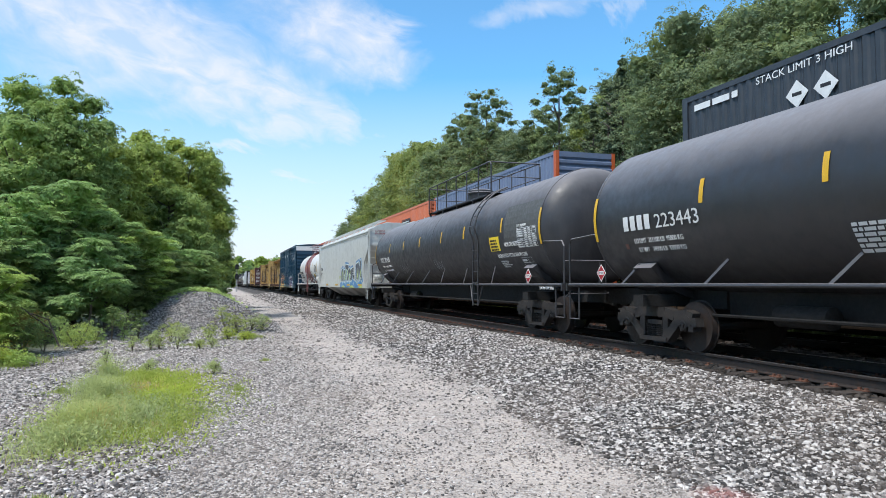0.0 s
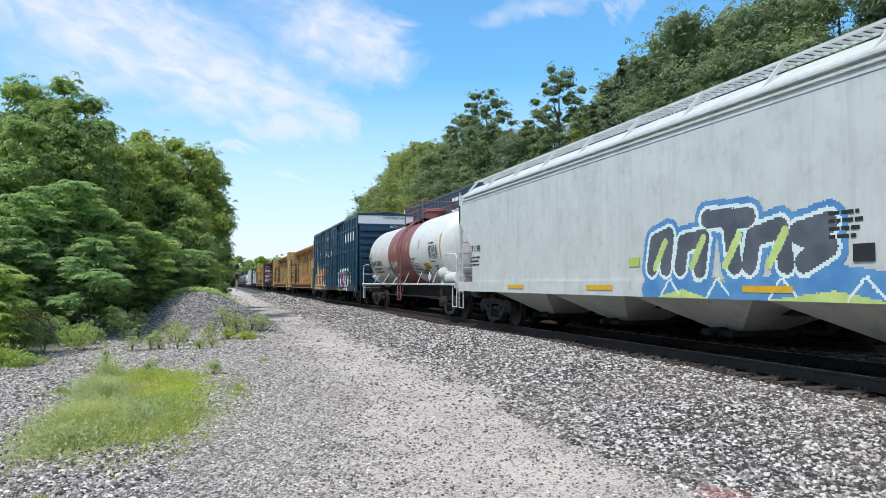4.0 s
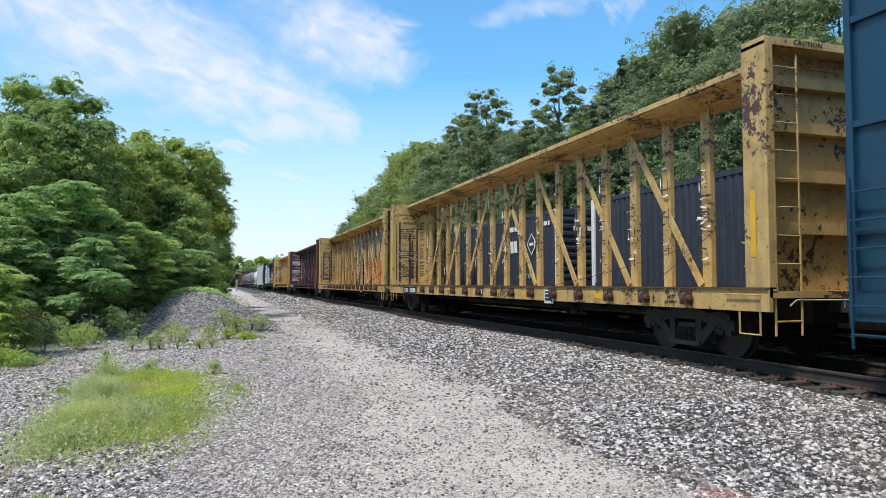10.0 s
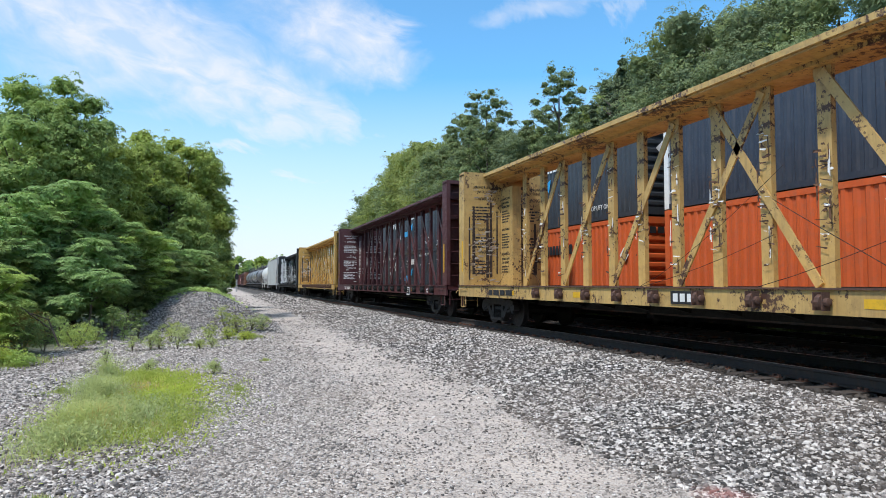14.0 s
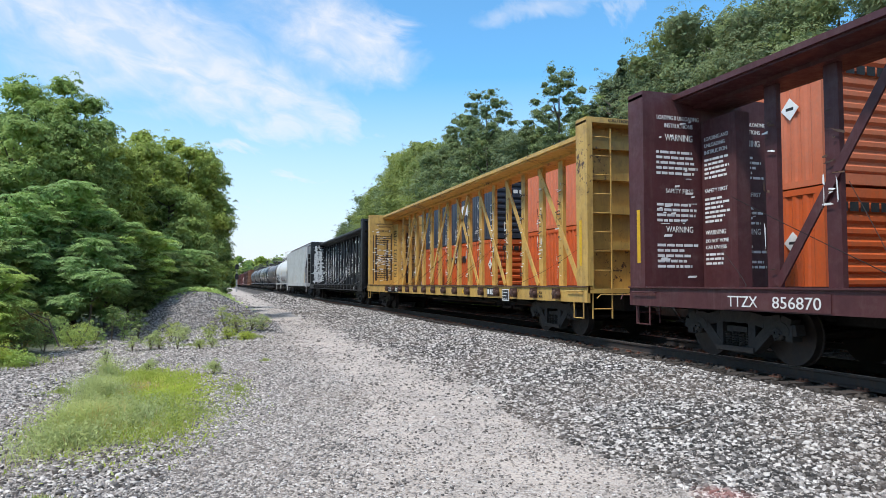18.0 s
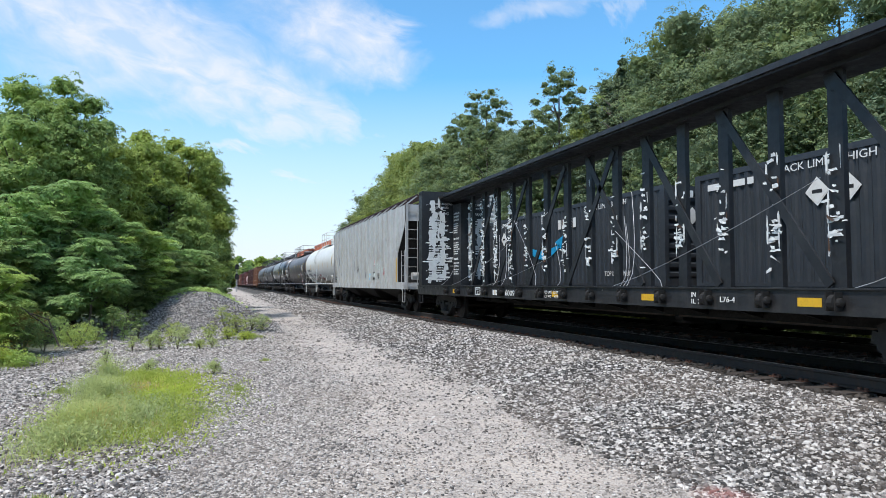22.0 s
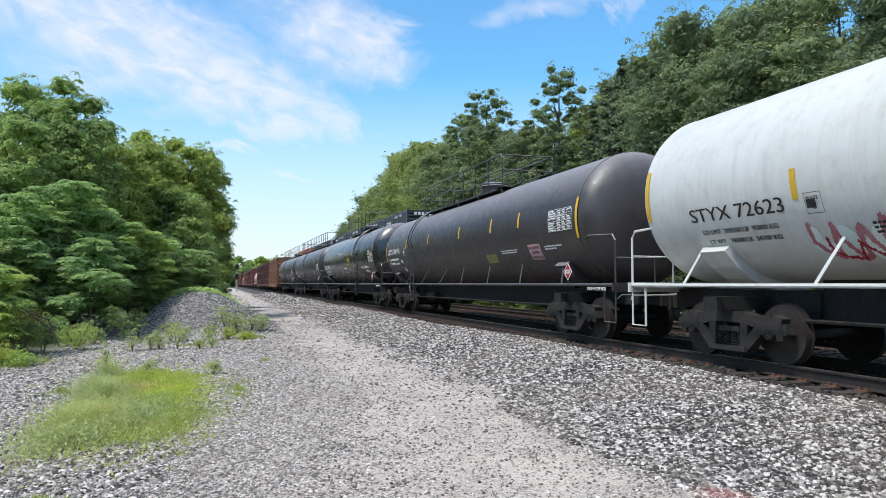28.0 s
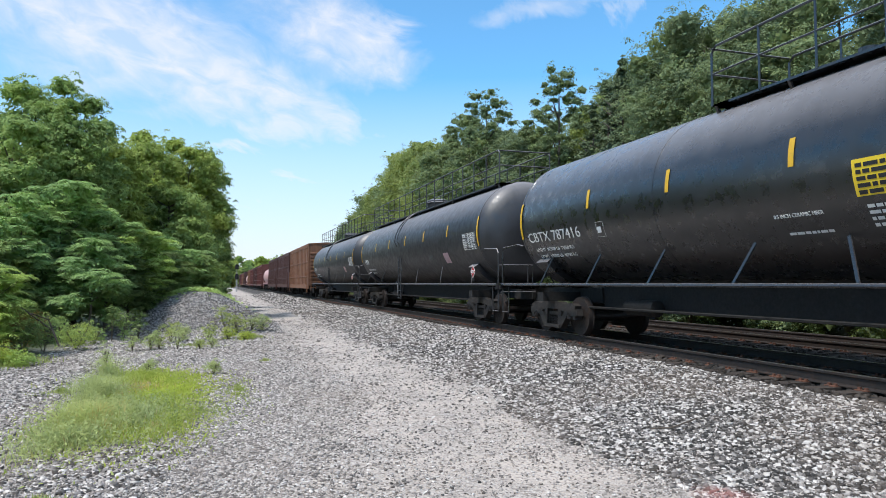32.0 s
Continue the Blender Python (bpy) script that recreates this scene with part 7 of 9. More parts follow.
    side = [[(6.96, 2.48), (6.63, 2.41), (6.27, 1.35), (6.24, 0.95), (6.41, 0.75), (6.66, 0.74), (6.46, 1.2)], [(5.37, 2.19), (5.25, 2.0), (5.28, 1.75), (5.82, 1.8), (5.2, 1.4), (5.18, 0.9), (5.4, 0.76), (5.32, 1.22)], [(4.34, 2.19), (4.19, 2.21), (3.99, 2.01), (4.02, 1.82), (4.03, 1.48), (4.36, 1.43), (4.4, 1.14), (4.1, 1.15), (4.22, 0.88), (4.4, 0.89)], [(2.85, 2.28), (2.63, 2.12), (2.66, 1.79), (2.83, 1.36), (3.22, 1.61), (3.25, 1.15), (3.46, 1.22), (3.41, 1.83), (2.87, 1.8)]]
    st = [(M_SPRAY_BLUE, 0.04, [(8.6, 1.55), (8.4, 1.72), (7.7, 1.71), (7.9, 0.92), (8.5, 1.05)], 1), (M_SPRAY_BLUE, 0.05, [(3.17, 1.57), (2.7, 1.36), (2.38, 1.48), (2.22, 1.29), (2.19, 1.03), (2.58, 0.73), (3.0, 0.75), (3.3, 1.19)], 1), (M_SPRAY_BLUE, 0.09, [(6.5, 2.0), (6.4, 2.2), (6.3, 1.3)]), (M_SPRAY_BLUE, 0.15, [(5.3, 1.5), (4.9, 1.4)]), (M_SPRAY_BLUE, 0.15, [(4.3, 1.4), (4.0, 1.3)])]
    every = [A, S, I, C] + side
    st += [(M_SPRAY_LIME, 0.115, p, 1) for p in every] + [(M_SPRAY_CREAM, 0.085, p, 1) for p in every] + [(M_SPRAY_RED, 0.05, p, 1) for p in every]
    st += [(M_SPRAY_BLUE, 0.02, [(3.2, 1.52), (2.95, 1.4), (3.18, 1.25)], 1), (M_SPRAY_CREAM, 0.012, [(3.2, 1.56), (2.9, 1.4), (3.2, 1.22)])]
    for p in (A, S, I, C):
        st += [(M_SPRAY_CREAM, 0.0, p, 1), (M_SPRAY_ORANGE, -0.03, p, 1)]
        st += [(M_SPRAY_ORANGE, 0.0, [(y + (sum(q[0] for q in p) / len(p) - y) * 0.07, z + (1.6 - z) * 0.035) for y, z in p], 1)]
    st += [(M_SPRAY_RED, 0.02, [(7.14, 2.17), (7.2, 1.6), (7.12, 1.57)], 1), (M_SPRAY_RED, 0.03, [(7.13, 1.2), (7.1, 0.95)]), (M_SPRAY_RED, 0.02, [(5.62, 2.2), (5.66, 1.9)]), (M_SPRAY_RED, 0.03, [(3.33, 2.45), (3.4, 1.85)])]
    st += [(M_SPRAY_PINK, 0.035, [(6.75, 2.0), (6.55, 1.85)]), (M_SPRAY_PINK, 0.03, [(6.5, 1.5), (6.3, 1.35)]), (M_SPRAY_PINK, 0.03, [(4.25, 1.95), (4.08, 1.9)]), (M_SPRAY_PINK, 0.035, [(3.4, 1.5), (3.28, 1.3)]), (M_SPRAY_PINK, 0.03, [(2.8, 2.0), (2.7, 1.85)]), (M_SPRAY_PINK, 0.03, [(3.3, 1.93), (2.95, 1.88)])]
    st += [(M_SPRAY_LIME, 0.055, [(y, z), (y, z + 0.06)]) for y, z in ((7.22, 2.68), (6.02, 2.42), (5.0, 2.42), (3.5, 2.62), (2.78, 2.55))] + [(M_SPRAY_LIME, 0.03, [(6.18, 2.34), (6.17, 2.36)]), (M_SPRAY_LIME, 0.03, [(5.08, 2.33), (5.08, 2.35)])]
    st += [(M_SPRAY_MINT, 0.02, [(8.45, 1.5), (8.25, 1.55), (8.1, 1.3), (8.45, 1.2)]), (M_SPRAY_MINT, 0.02, [(8.4 + 0.12 * math.sin(a), 1.62 + 0.06 * math.cos(a)) for a in np.linspace(0, 6.3, 12)])]
    paint(c, st, (1.9, 8.9, 0.79, 2.95), depth, 0.014, seed=3)
    P = [[(-3.27, 1.76), (-3.91, 2.07), (-4.1, 2.0), (-4.07, 0.87), (-3.32, 0.95)], [(-4.22, 1.76), (-4.55, 2.01), (-5.02, 1.98), (-5.0, 1.33), (-5.32, 0.87), (-4.57, 0.79), (-4.2, 1.14)], [(-5.15, 1.97), (-5.83, 1.99), (-5.8, 1.86), (-5.91, 1.75), (-5.88, 1.42), (-6.12, 1.32), (-6.11, 1.03), (-5.92, 0.76), (-5.56, 0.75), (-5.32, 0.91), (-5.18, 1.29)]]
    st = [(M_SPRAY_MINT, 0.17, p, 1) for p in P] + [(M_SPRAY_MINT, 0.08, [(-6.1, 1.4), (-6.35, 1.2), (-6.25, 0.85), (-6.4, 0.8)], 1)] + [(k, 0.02, p, 1) for p, k in zip(P, (M_SPRAY_PURPLE, M_SPRAY_MAGENTA, M_SPRAY_PURPLE))]
    st += [(M_SPRAY_MAGENTA, 0.05, [(-4.3, 1.0), (-4.5, 0.8), (-5.5, 0.8)]), (M_SPRAY_MINT, 0.0, [(-3.37, 1.22), (-3.76, 1.68), (-3.76, 1.22)], 1), (M_SPRAY_MINT, 0.03, [(-4.15, 1.15), (-4.4, 1.1), (-4.5, 0.95), (-4.4, 0.8)]), (M_SPRAY_MINT, 0.025, [(-4.2, 1.45), (-4.5, 1.45), (-4.75, 1.4), (-4.7, 1.75)]), (M_SPRAY_MINT, 0.03, [(-5.55, 1.75), (-5.5, 1.45), (-5.85, 1.4)]), (M_SPRAY_MINT, 0.035, [(-5.1, 1.3), (-5.35, 1.3), (-5.5, 1.0), (-5.42, 0.8)]), (M_SPRAY_MINT, 0.03, [(-5.45, 1.3), (-5.8, 1.28), (-5.75, 1.1), (-5.6, 1.1)])]
    st += [(M_SPRAY_MINT, 0.04, scrawl(-6.12, 2.06, 0.55, 0.26, 3, 4)), (M_SPRAY_MINT, 0.03, scrawl(-2.65, 1.45, 0.4, 0.25, 3, 7)), (M_SPRAY_MINT, 0.03, scrawl(-5.3, 0.95, 0.7, 0.2, 4, 6)), (M_SPRAY_MINT, 0.045, [(-6.4 + 0.12 * math.sin(a), 1.42 + 0.12 * math.cos(a)) for a in np.linspace(0, 6.4, 12)]), (M_SPRAY_MINT, 0.06, [(-6.6, 1.4), (-6.85, 1.4)])]
    paint(c, st, (-7.0, -2.4, 0.79, 2.35), depth, 0.014, seed=4)


def beam_marks(c, H, num, mat, k):
    """Number, test panel and notices along the sill."""
    dark = mat in (M_MAROON, M_BEAMBLACK)
    x = -1.462
    if num == "bars":
        bars(c, lambda u, v: (x - 0.003, H - 2.7 - u, 1.05 + v), [1.7], 0.15, 0.2, M_INK, seed=3)
    elif num:
        far = 6.8 if k == 3 else H - 2.7
        part("number_panel", Shape().box(x, x + 0.008, far - 1.9, far + 0.1, 0.84, 1.09), M_UNDER if not dark else mat, c)
        a, b = num.split()
        write_side(c, a, x - 0.003, far, 0.88, 0.17, M_DECAL, width=0.62)
        write_side(c, b, x - 0.003, far - 0.9, 0.88, 0.17, M_DECAL, width=0.85)
    else:
        s = Shape()
        for i in range(4):
            s.box(x - 0.004, x, 3.76 - i * 0.2 - 0.14, 3.76 - i * 0.2, 0.90, 1.05)
        part("painted_mark", s, M_DECAL, c)
        write_side(c, "60093", x - 0.003, 2.86, 0.90, 0.15, M_DECAL, width=0.8)
        write_side(c, "LD LMT  223700", x - 0.003, 0.41, 0.99, 0.07, M_DECAL, width=0.8)
        write_side(c, "LT WT     62300", x - 0.003, 0.41, 0.89, 0.07, M_DECAL, width=0.8)
        write_side(c, "IN", x - 0.003, -5.05, 1.01, 0.08, M_DECAL, width=0.12)
        write_side(c, "IL 75", x - 0.003, -5.05, 0.90, 0.08, M_DECAL, width=0.32)
        write_side(c, "L76-4", x - 0.003, -5.74, 0.94, 0.09, M_DECAL, width=0.34)
        s = Shape()
        for q in ((5.13, 5.17, 0.88, 1.12), (4.77, 4.81, 0.88, 1.12), (4.81, 5.13, 0.88, 0.905), (4.81, 5.13, 1.095, 1.12)):
            s.box(x - 0.004, x, *q)
        part("plate_border", s, M_DECAL, c)
        write_side(c, "PLATE", x - 0.003, 5.10, 1.03, 0.05, M_DECAL, width=0.25)
        write_side(c, "C", x - 0.003, 5.01, 0.91, 0.1, M_DECAL, width=0.08)
    if mat is not M_BEAMBLACK:
        y = {0: -4.5, 2: -6.4, 3: -7.0}.get(k, -6.0)
        p = part("test_panel", Shape().box(x - 0.03, x - 0.02, y - 0.46, y, 0.76, 1.08), M_DECAL, c, "white-edged inspection panel")
        part("panel_field", Shape().box(x - 0.034, x - 0.03, y - 0.43, y - 0.03, 0.79, 1.05), M_INK, p)
        bars(c, lambda u, v: (x - 0.038, y - 0.06 - u, 1.0 + v), [0.32, 0.25, 0.3], 0.025, 0.09, M_DECAL, seed=k)
        # the owner's mark: a dark plate with three pale strokes
        y = {0: 0.3, 3: -5.77}.get(k, 0.4)
        p = part("owner_plate", Shape().box(x - 0.008, x - 0.002, y - 0.62, y, 0.88, 1.10), M_INK, c)
        s = Shape()
        for i in range(3):
            s.box(x - 0.011, x - 0.008, y - 0.2 - i * 0.19, y - 0.07 - i * 0.19, 0.92, 1.06)
        part("owner_mark", s, M_DECAL, p)
    write_side(c, "JACK", x - 0.003, -H + 2.35, 0.98, 0.06, M_DECAL if dark else M_INK, width=0.2)
    write_side(c, "HERE", x - 0.003, -H + 2.35, 0.89, 0.06, M_DECAL if dark else M_INK, width=0.2)
    write_end(c, "CAUTION", -0.9, -H - 0.004, 4.78, 0.075, M_DECAL if dark else M_INK, width=0.55)
    if k in (0, 1, 3):
        # dark burnt streaks on the far bulkhead
        rng = random.Random(k + 40)
        y = H - 0.48 - 0.006
        for xx in (-1.25, -1.1, -0.62, -0.5, -0.28, 0.6, 0.75, 1.1):
            z0, z1 = rng.uniform(1.2, 1.6), rng.uniform(3.2, 4.1)
            w = rng.uniform(0.02, 0.06)
            s = Shape().add([(xx - w, y, z0), (xx + w, y, z0), (xx + w * 1.2, y, (z0 + z1) / 2), (xx + w * 0.7, y, z1), (xx - w * 0.7, y, z1), (xx - w * 1.1, y, (z0 + z1) / 2)], [(0, 1, 2, 3, 4, 5)])
            part("scorch_streak", s, surface("scorch_black", (0.03, 0.022, 0.02), (0.07, 0.045, 0.035), 0.85, scale=6), c)
    rng = random.Random(k + 60)
    s = Shape()
    y = H - 0.48 - 0.008
    if mat is M_BEAMBLACK:
        # long torn sheets, each a ragged outline
        for xx, z0, z1, wd in ((-1.02, 1.25, 4.45, 0.15), (-0.93, 1.3, 3.4, 0.10), (-0.55, 1.5, 3.9, 0.13), (-0.66, 2.1, 4.3, 0.07), (0.55, 1.3, 4.2, 0.16), (0.95, 1.4, 3.8, 0.12)):
            z = z0
            while z < z1:
                hh = rng.uniform(0.10, 0.42)
                if rng.random() < 0.8:
                    lean, ww = rng.gauss(0, 0.05), wd * rng.uniform(0.45, 1.15)
                    left = [(xx + lean - ww * rng.uniform(0.6, 1.2), z + hh * q) for q in (0.0, 0.3, 0.65, 1.0)]
                    right = [(xx + lean + ww * rng.uniform(0.6, 1.2), z + hh * q) for q in (1.05, 0.7, 0.35, -0.06)]
                    s.add([(px, y - rng.uniform(0.0, 0.012), pz) for px, pz in left + right], [tuple(range(8))])
                z += hh * rng.uniform(0.8, 1.15)
        for i in range(26):
            xx, z, a = rng.uniform(-1.25, -0.3), rng.choice((2.0, 2.15, 2.9, 3.0, 1.4)) + rng.gauss(0, 0.05), rng.uniform(0.1, 0.3)
            s.add([(xx - a, y - 0.004, z), (xx + a, y - 0.012, z - 0.02), (xx + a * 0.9, y - 0.008, z + rng.uniform(0.03, 0.09)), (xx - a * 0.8, y, z + rng.uniform(0.02, 0.07))], [(0, 1, 2, 3)])
    for i in range(60 if mat is M_BEAMBLACK else 110 if mat is not M_MAROON else 30):
        xx, z = rng.choice((rng.uniform(-1.3, 1.2), rng.gauss(-0.95, 0.13), rng.gauss(-0.5, 0.13))), rng.choice((rng.gauss(2.5, 0.3), rng.uniform(1.3, 4.4)))
        a, b = rng.uniform(0.02, 0.11), rng.uniform(0.006, 0.03)
        s.add([(xx - a, y, z - b), (xx + a * 0.8, y - 0.01, z - b * rng.uniform(0.3, 1)), (xx + a, y - 0.012, z + b), (xx - a * 0.7, y, z + b * rng.uniform(0.4, 1))], [(0, 1, 2, 3)])
    tagged(part("wrapping_scrap", s, M_DECAL if mat is not M_YELLOW else surface("scrap_grey", (0.45, 0.42, 0.38), (0.2, 0.13, 0.08), 0.8, scale=4), c), "torn load wrapping", kind="stuff")


build_near_train()

# ---- the far train: containers in well cars, going the other way ----
FAR_SPEED = 22.1
ROLLING = list(WHEELSETS)          # the wheelsets of the near train
STACKS = []


def container_mesh(L, h, mat):
    """A corrugated steel box: side sheets in folds, a frame of rails and posts."""
    w, H = 1.25, L / 2
    s = Shape()
    pitch = 0.28
    n = int((L - 0.36) / pitch)
    p = (L - 0.36) / n
    line = []
    for i in range(n):
        y = -H + 0.18 + i * p
        line += [(-w + 0.005, y), (-w + 0.005, y + p * 0.32), (-w + 0.04, y + p * 0.5), (-w + 0.04, y + p * 0.82)]
    line.append((-w + 0.005, H - 0.18))
    # one closed shell: folded sides along the plan, ends in horizontal folds
    rows = 9
    q = (h - 0.5) / rows
    zs = [(0.02, 0.0), (0.25, 0.0)]
    for i in range(rows):
        z = 0.25 + q * i
        zs += [(z + q * 0.02, 0.07), (z + q * 0.25, 0.0), (z + q * 0.6, 0.0), (z + q * 0.85, 0.07)]
    zs += [(h - 0.22, 0.0), (h - 0.02, 0.0)]
    near = line[::-1]
    plan = near + [(-x, y) for x, y in line]
    m = len(plan)
    v = [(x, (y + (-dz if y > 0 else dz) if abs(y) > H - 0.19 else y) + (0.16 if y > H - 0.19 else -0.16 if y < -H + 0.19 else 0), z) for z, dz in zs for x, y in plan]
    f = [(r * m + i, r * m + (i + 1) % m, (r + 1) * m + (i + 1) % m, (r + 1) * m + i) for r in range(len(zs) - 1) for i in range(m)]
    f += [tuple(reversed(range(m))), tuple((len(zs) - 1) * m + i for i in range(m))]
    s.add(v, f)
    return mesh_of("container_body", s, mat)


_boxes = {}


def container(L, h, mat, label, post=None):
    key = (round(L, 1), h, mat.name, post.name if post else "")
    t = thing("shipping_container", label, "container", "far train containers")
    if key not in _boxes:
        _boxes[key] = container_mesh(L, h, mat)
        ps = Shape()
        for sy in (-1, 1):
            for sx in (-1, 1):
                ps.box(min(sx * 1.265, sx * 1.13), max(sx * 1.265, sx * 1.13), min(sy * L / 2, sy * (L / 2 - 0.2)), max(sy * L / 2, sy * (L / 2 - 0.2)), 0.0, h)
        _boxes[key, "p"] = ps
    part("container_body", _boxes[key], None, t)
    for sy in (-1, 1):
        for sx in (-1, 1):
            part("corner_post", Shape().box(min(sx * 1.262, sx * 1.13), max(sx * 1.262, sx * 1.13), min(sy * (L / 2 + 0.004), sy * (L / 2 - 0.2)), max(sy * (L / 2 + 0.004), sy * (L / 2 - 0.2)), 0.0, h), post or mat, t)
    for z in (0.07, h - 0.07):
        for sx in (-1, 1):
            part("side_beam", Shape().box(min(sx * 1.256, sx * 1.18), max(sx * 1.256, sx * 1.18), -L / 2 + 0.2, L / 2 - 0.2, z - 0.07, z + 0.065), mat, t)
    return t


def swoosh(t, y, z, w, mat):
    """A curved arrow, painted flat on the side."""
    s = Shape()
    pts = []
    for i in range(13):
        u = i / 12
        pts.append((y - w * u, z - 0.42 * math.sin(math.pi * (0.15 + 0.75 * u)), 0.03 + 0.15 * math.sin(math.pi * min(u * 0.8 + 0.15, 1))))
    for (a, b, c), (d, e, g) in zip(pts, pts[1:]):
        s.add([(-1.268, a, b - c), (-1.268, d, e - g), (-1.268, d, e + g), (-1.268, a, b + c)], [(0, 1, 2, 3)])
    s.add([(-1.268, y - w * 0.86, z + 0.02), (-1.268, y - w * 1.1, z + 0.22), (-1.268, y - w * 1.04, z - 0.28)], [(0, 1, 2)])
    part("painted_arrow", s, mat, t, "sky-blue curved arrow")


def plain_letters(t, y, z, h, n, material, gap=0.28, x=-1.268, skew=0.0):
    """A maker's mark as plain upright blocks."""
    s = Shape()
    for i in range(n):
        y0 = y - i * h * (0.62 + gap)
        s.prism([(y0, z), (y0 - h * 0.62, z), (y0 - h * 0.62 - skew, z + h), (y0 - skew, z + h)], x - 0.003, x, "x")
    return part("painted_mark", s, material, t)


def dress(t, kind, L, h):
    """The marks that each kind carries on its side and trailing end."""
    if kind == "amz":
        swoosh(t, 1.2, h * 0.56, 2.6, M_CYAN)
        plain_letters(t, -1.3, h * 0.72, 0.34, 5, M_DECAL, 0.2)
        write_side(t, "STACK LIMIT 3 HIGH", -1.268, L / 2 - 2.7, h * 0.88, 0.17, M_DECAL, width=2.6)
        write_side(t, "STACK LIMIT 3 HIGH", -1.268, -3.2, h * 0.88, 0.17, M_DECAL, width=2.6)
        bars(t, lambda u, v: (-1.268, L / 2 - 0.5 - u, h * 0.9 + v), [1.6], 0.16, 0.2, M_DECAL, seed=2)
        for k in (0, 1):
            diamond(t, -1.268, L / 2 - 3.9 - k * 0.75, h * 0.70, 0.62, M_DECAL)
        write_side(t, "TOP LIFT ONLY", -1.268, -4.5, h * 0.12, 0.16, M_DECAL, width=1.5)
        ends = -L / 2 - 0.03
        s = Shape()
        for i in range(6):
            s.box(-0.75 + i * 0.26, -0.57 + i * 0.26, ends - 0.003, ends, h * 0.88, h * 0.88 + 0.2)
        part("painted_mark", s, M_DECAL, t)
        for k in (-0.35, 0.35):
            diamond(t, k, ends, h * 0.70, 0.5, M_DECAL, normal="y")
    elif kind == "navy":
        plain_letters(t, -2.6, h * 0.48, 0.5, 4, M_DECAL, 0.12, skew=-0.1)
        diamond(t, -1.268, -5.4, h * 0.58, 0.9, C_NAVY, M_DECAL, name="painted_mark")
        bars(t, lambda u, v: (-1.268, -2.6 - u, h * 0.86 + v), [1.7], 0.2, 0.24, M_DECAL, seed=3)
        bars(t, lambda u, v: (-1.268, -6.5 - u, h * 0.86 + v), [0.5], 0.16, 0.24, M_DECAL, seed=4)
        write_side(t, "LIFT ONLY", -1.268, -4.6, h * 0.12, 0.17, M_DECAL, width=1.1)
        s = Shape()
        for i in range(4):
            s.box(-0.6 + i * 0.3, -0.38 + i * 0.3, -L / 2 - 0.006, -L / 2 - 0.003, h * 0.72, h * 0.72 + 0.16)
        part("painted_mark", s, M_DECAL, t)
    elif kind == "orange":
        plain_letters(t, -1.0, h * 0.66, 0.34, 9, M_INK, 0.14)
        diamond(t, -1.268, -6.6, h * 0.6, 0.5, M_DECAL)
        write_side(t, "ONLY", -1.268, -3.0, h * 0.16, 0.18, M_INK)
        s = Shape()
        for i in range(6):
            s.box(-0.85 + i * 0.29, -0.62 + i * 0.29, -L / 2 - 0.006, -L / 2 - 0.003, h * 0.82, h * 0.82 + 0.2)
        part("painted_mark", s, M_INK, t)
    elif kind == "grey":
        part("painted_panel", Shape().box(-1.272, -1.268, -6.3, -2.0, h * 0.42, h * 0.72), M_PURPLE, t, "dark purple panel")
        plain_letters(t, -2.2, h * 0.48, 0.42, 5, M_DECAL, 0.1, x=-1.272)
        part("painted_panel", Shape().box(-0.9, 0.9, -L / 2 - 0.01, -L / 2 - 0.006, h * 0.55, h * 0.75), M_PURPLE, t)
    elif kind == "white":
        plain_letters(t, -2.6, h * 0.74, 0.45, 6, M_STICK, 0.16)
        plain_letters(t, -1.2, h * 0.42, 0.5, 8, M_GREEN, 0.1)
        part("painted_panel", Shape().box(-1.272, -1.268, -6.4, -3.4, h * 0.08, h * 0.28), M_SIGNYEL, t, "yellow panel")
        bars(t, lambda u, v: (-1.268, 5.0 - u, h * 0.2 + v), [3.0, 2.2], 0.16, 0.3, M_INK, seed=5)
    elif kind == "maroon":
        part("painted_mark", Shape().prism([(-5.3, h * 0.52), (-6.3, h * 0.56), (-7.2, h * 0.36), (-7.4, h * 0.40), (-7.0, h * 0.62), (-7.4, h * 0.82), (-6.4, h * 0.74), (-5.5, h * 0.72)], -1.272, -1.268, "x"), C_WHITE, t, "worn white star shape")
        part("painted_mark", Shape().box(-1.272, -1.268, 1.2, 4.2, h * 0.60, h * 0.74), C_WHITE, t)
    elif kind == "green":
        for i, (a, b) in enumerate(((-1.0, 0.55), (-2.0, 0.55), (-3.0, 0.55))):
            part("painted_mark", Shape().box(-1.272, -1.268, a - 0.8, a, h * 0.52, h * 0.52 + 0.8), M_DECAL, t)
        part("painted_mark", Shape().box(-1.272, -1.268, -1.4, -0.95, h * 0.36, h * 0.46), M_SIGNYEL, t)
        write_side(t, "INTERMODAL", -1.272, -1.6, h * 0.37, 0.26, M_SIGNYEL, width=2.6)
        write_side(t, "How tomorrow moves", -1.268, 4.6, h * 0.5, 0.3, M_DECAL, width=4.0)


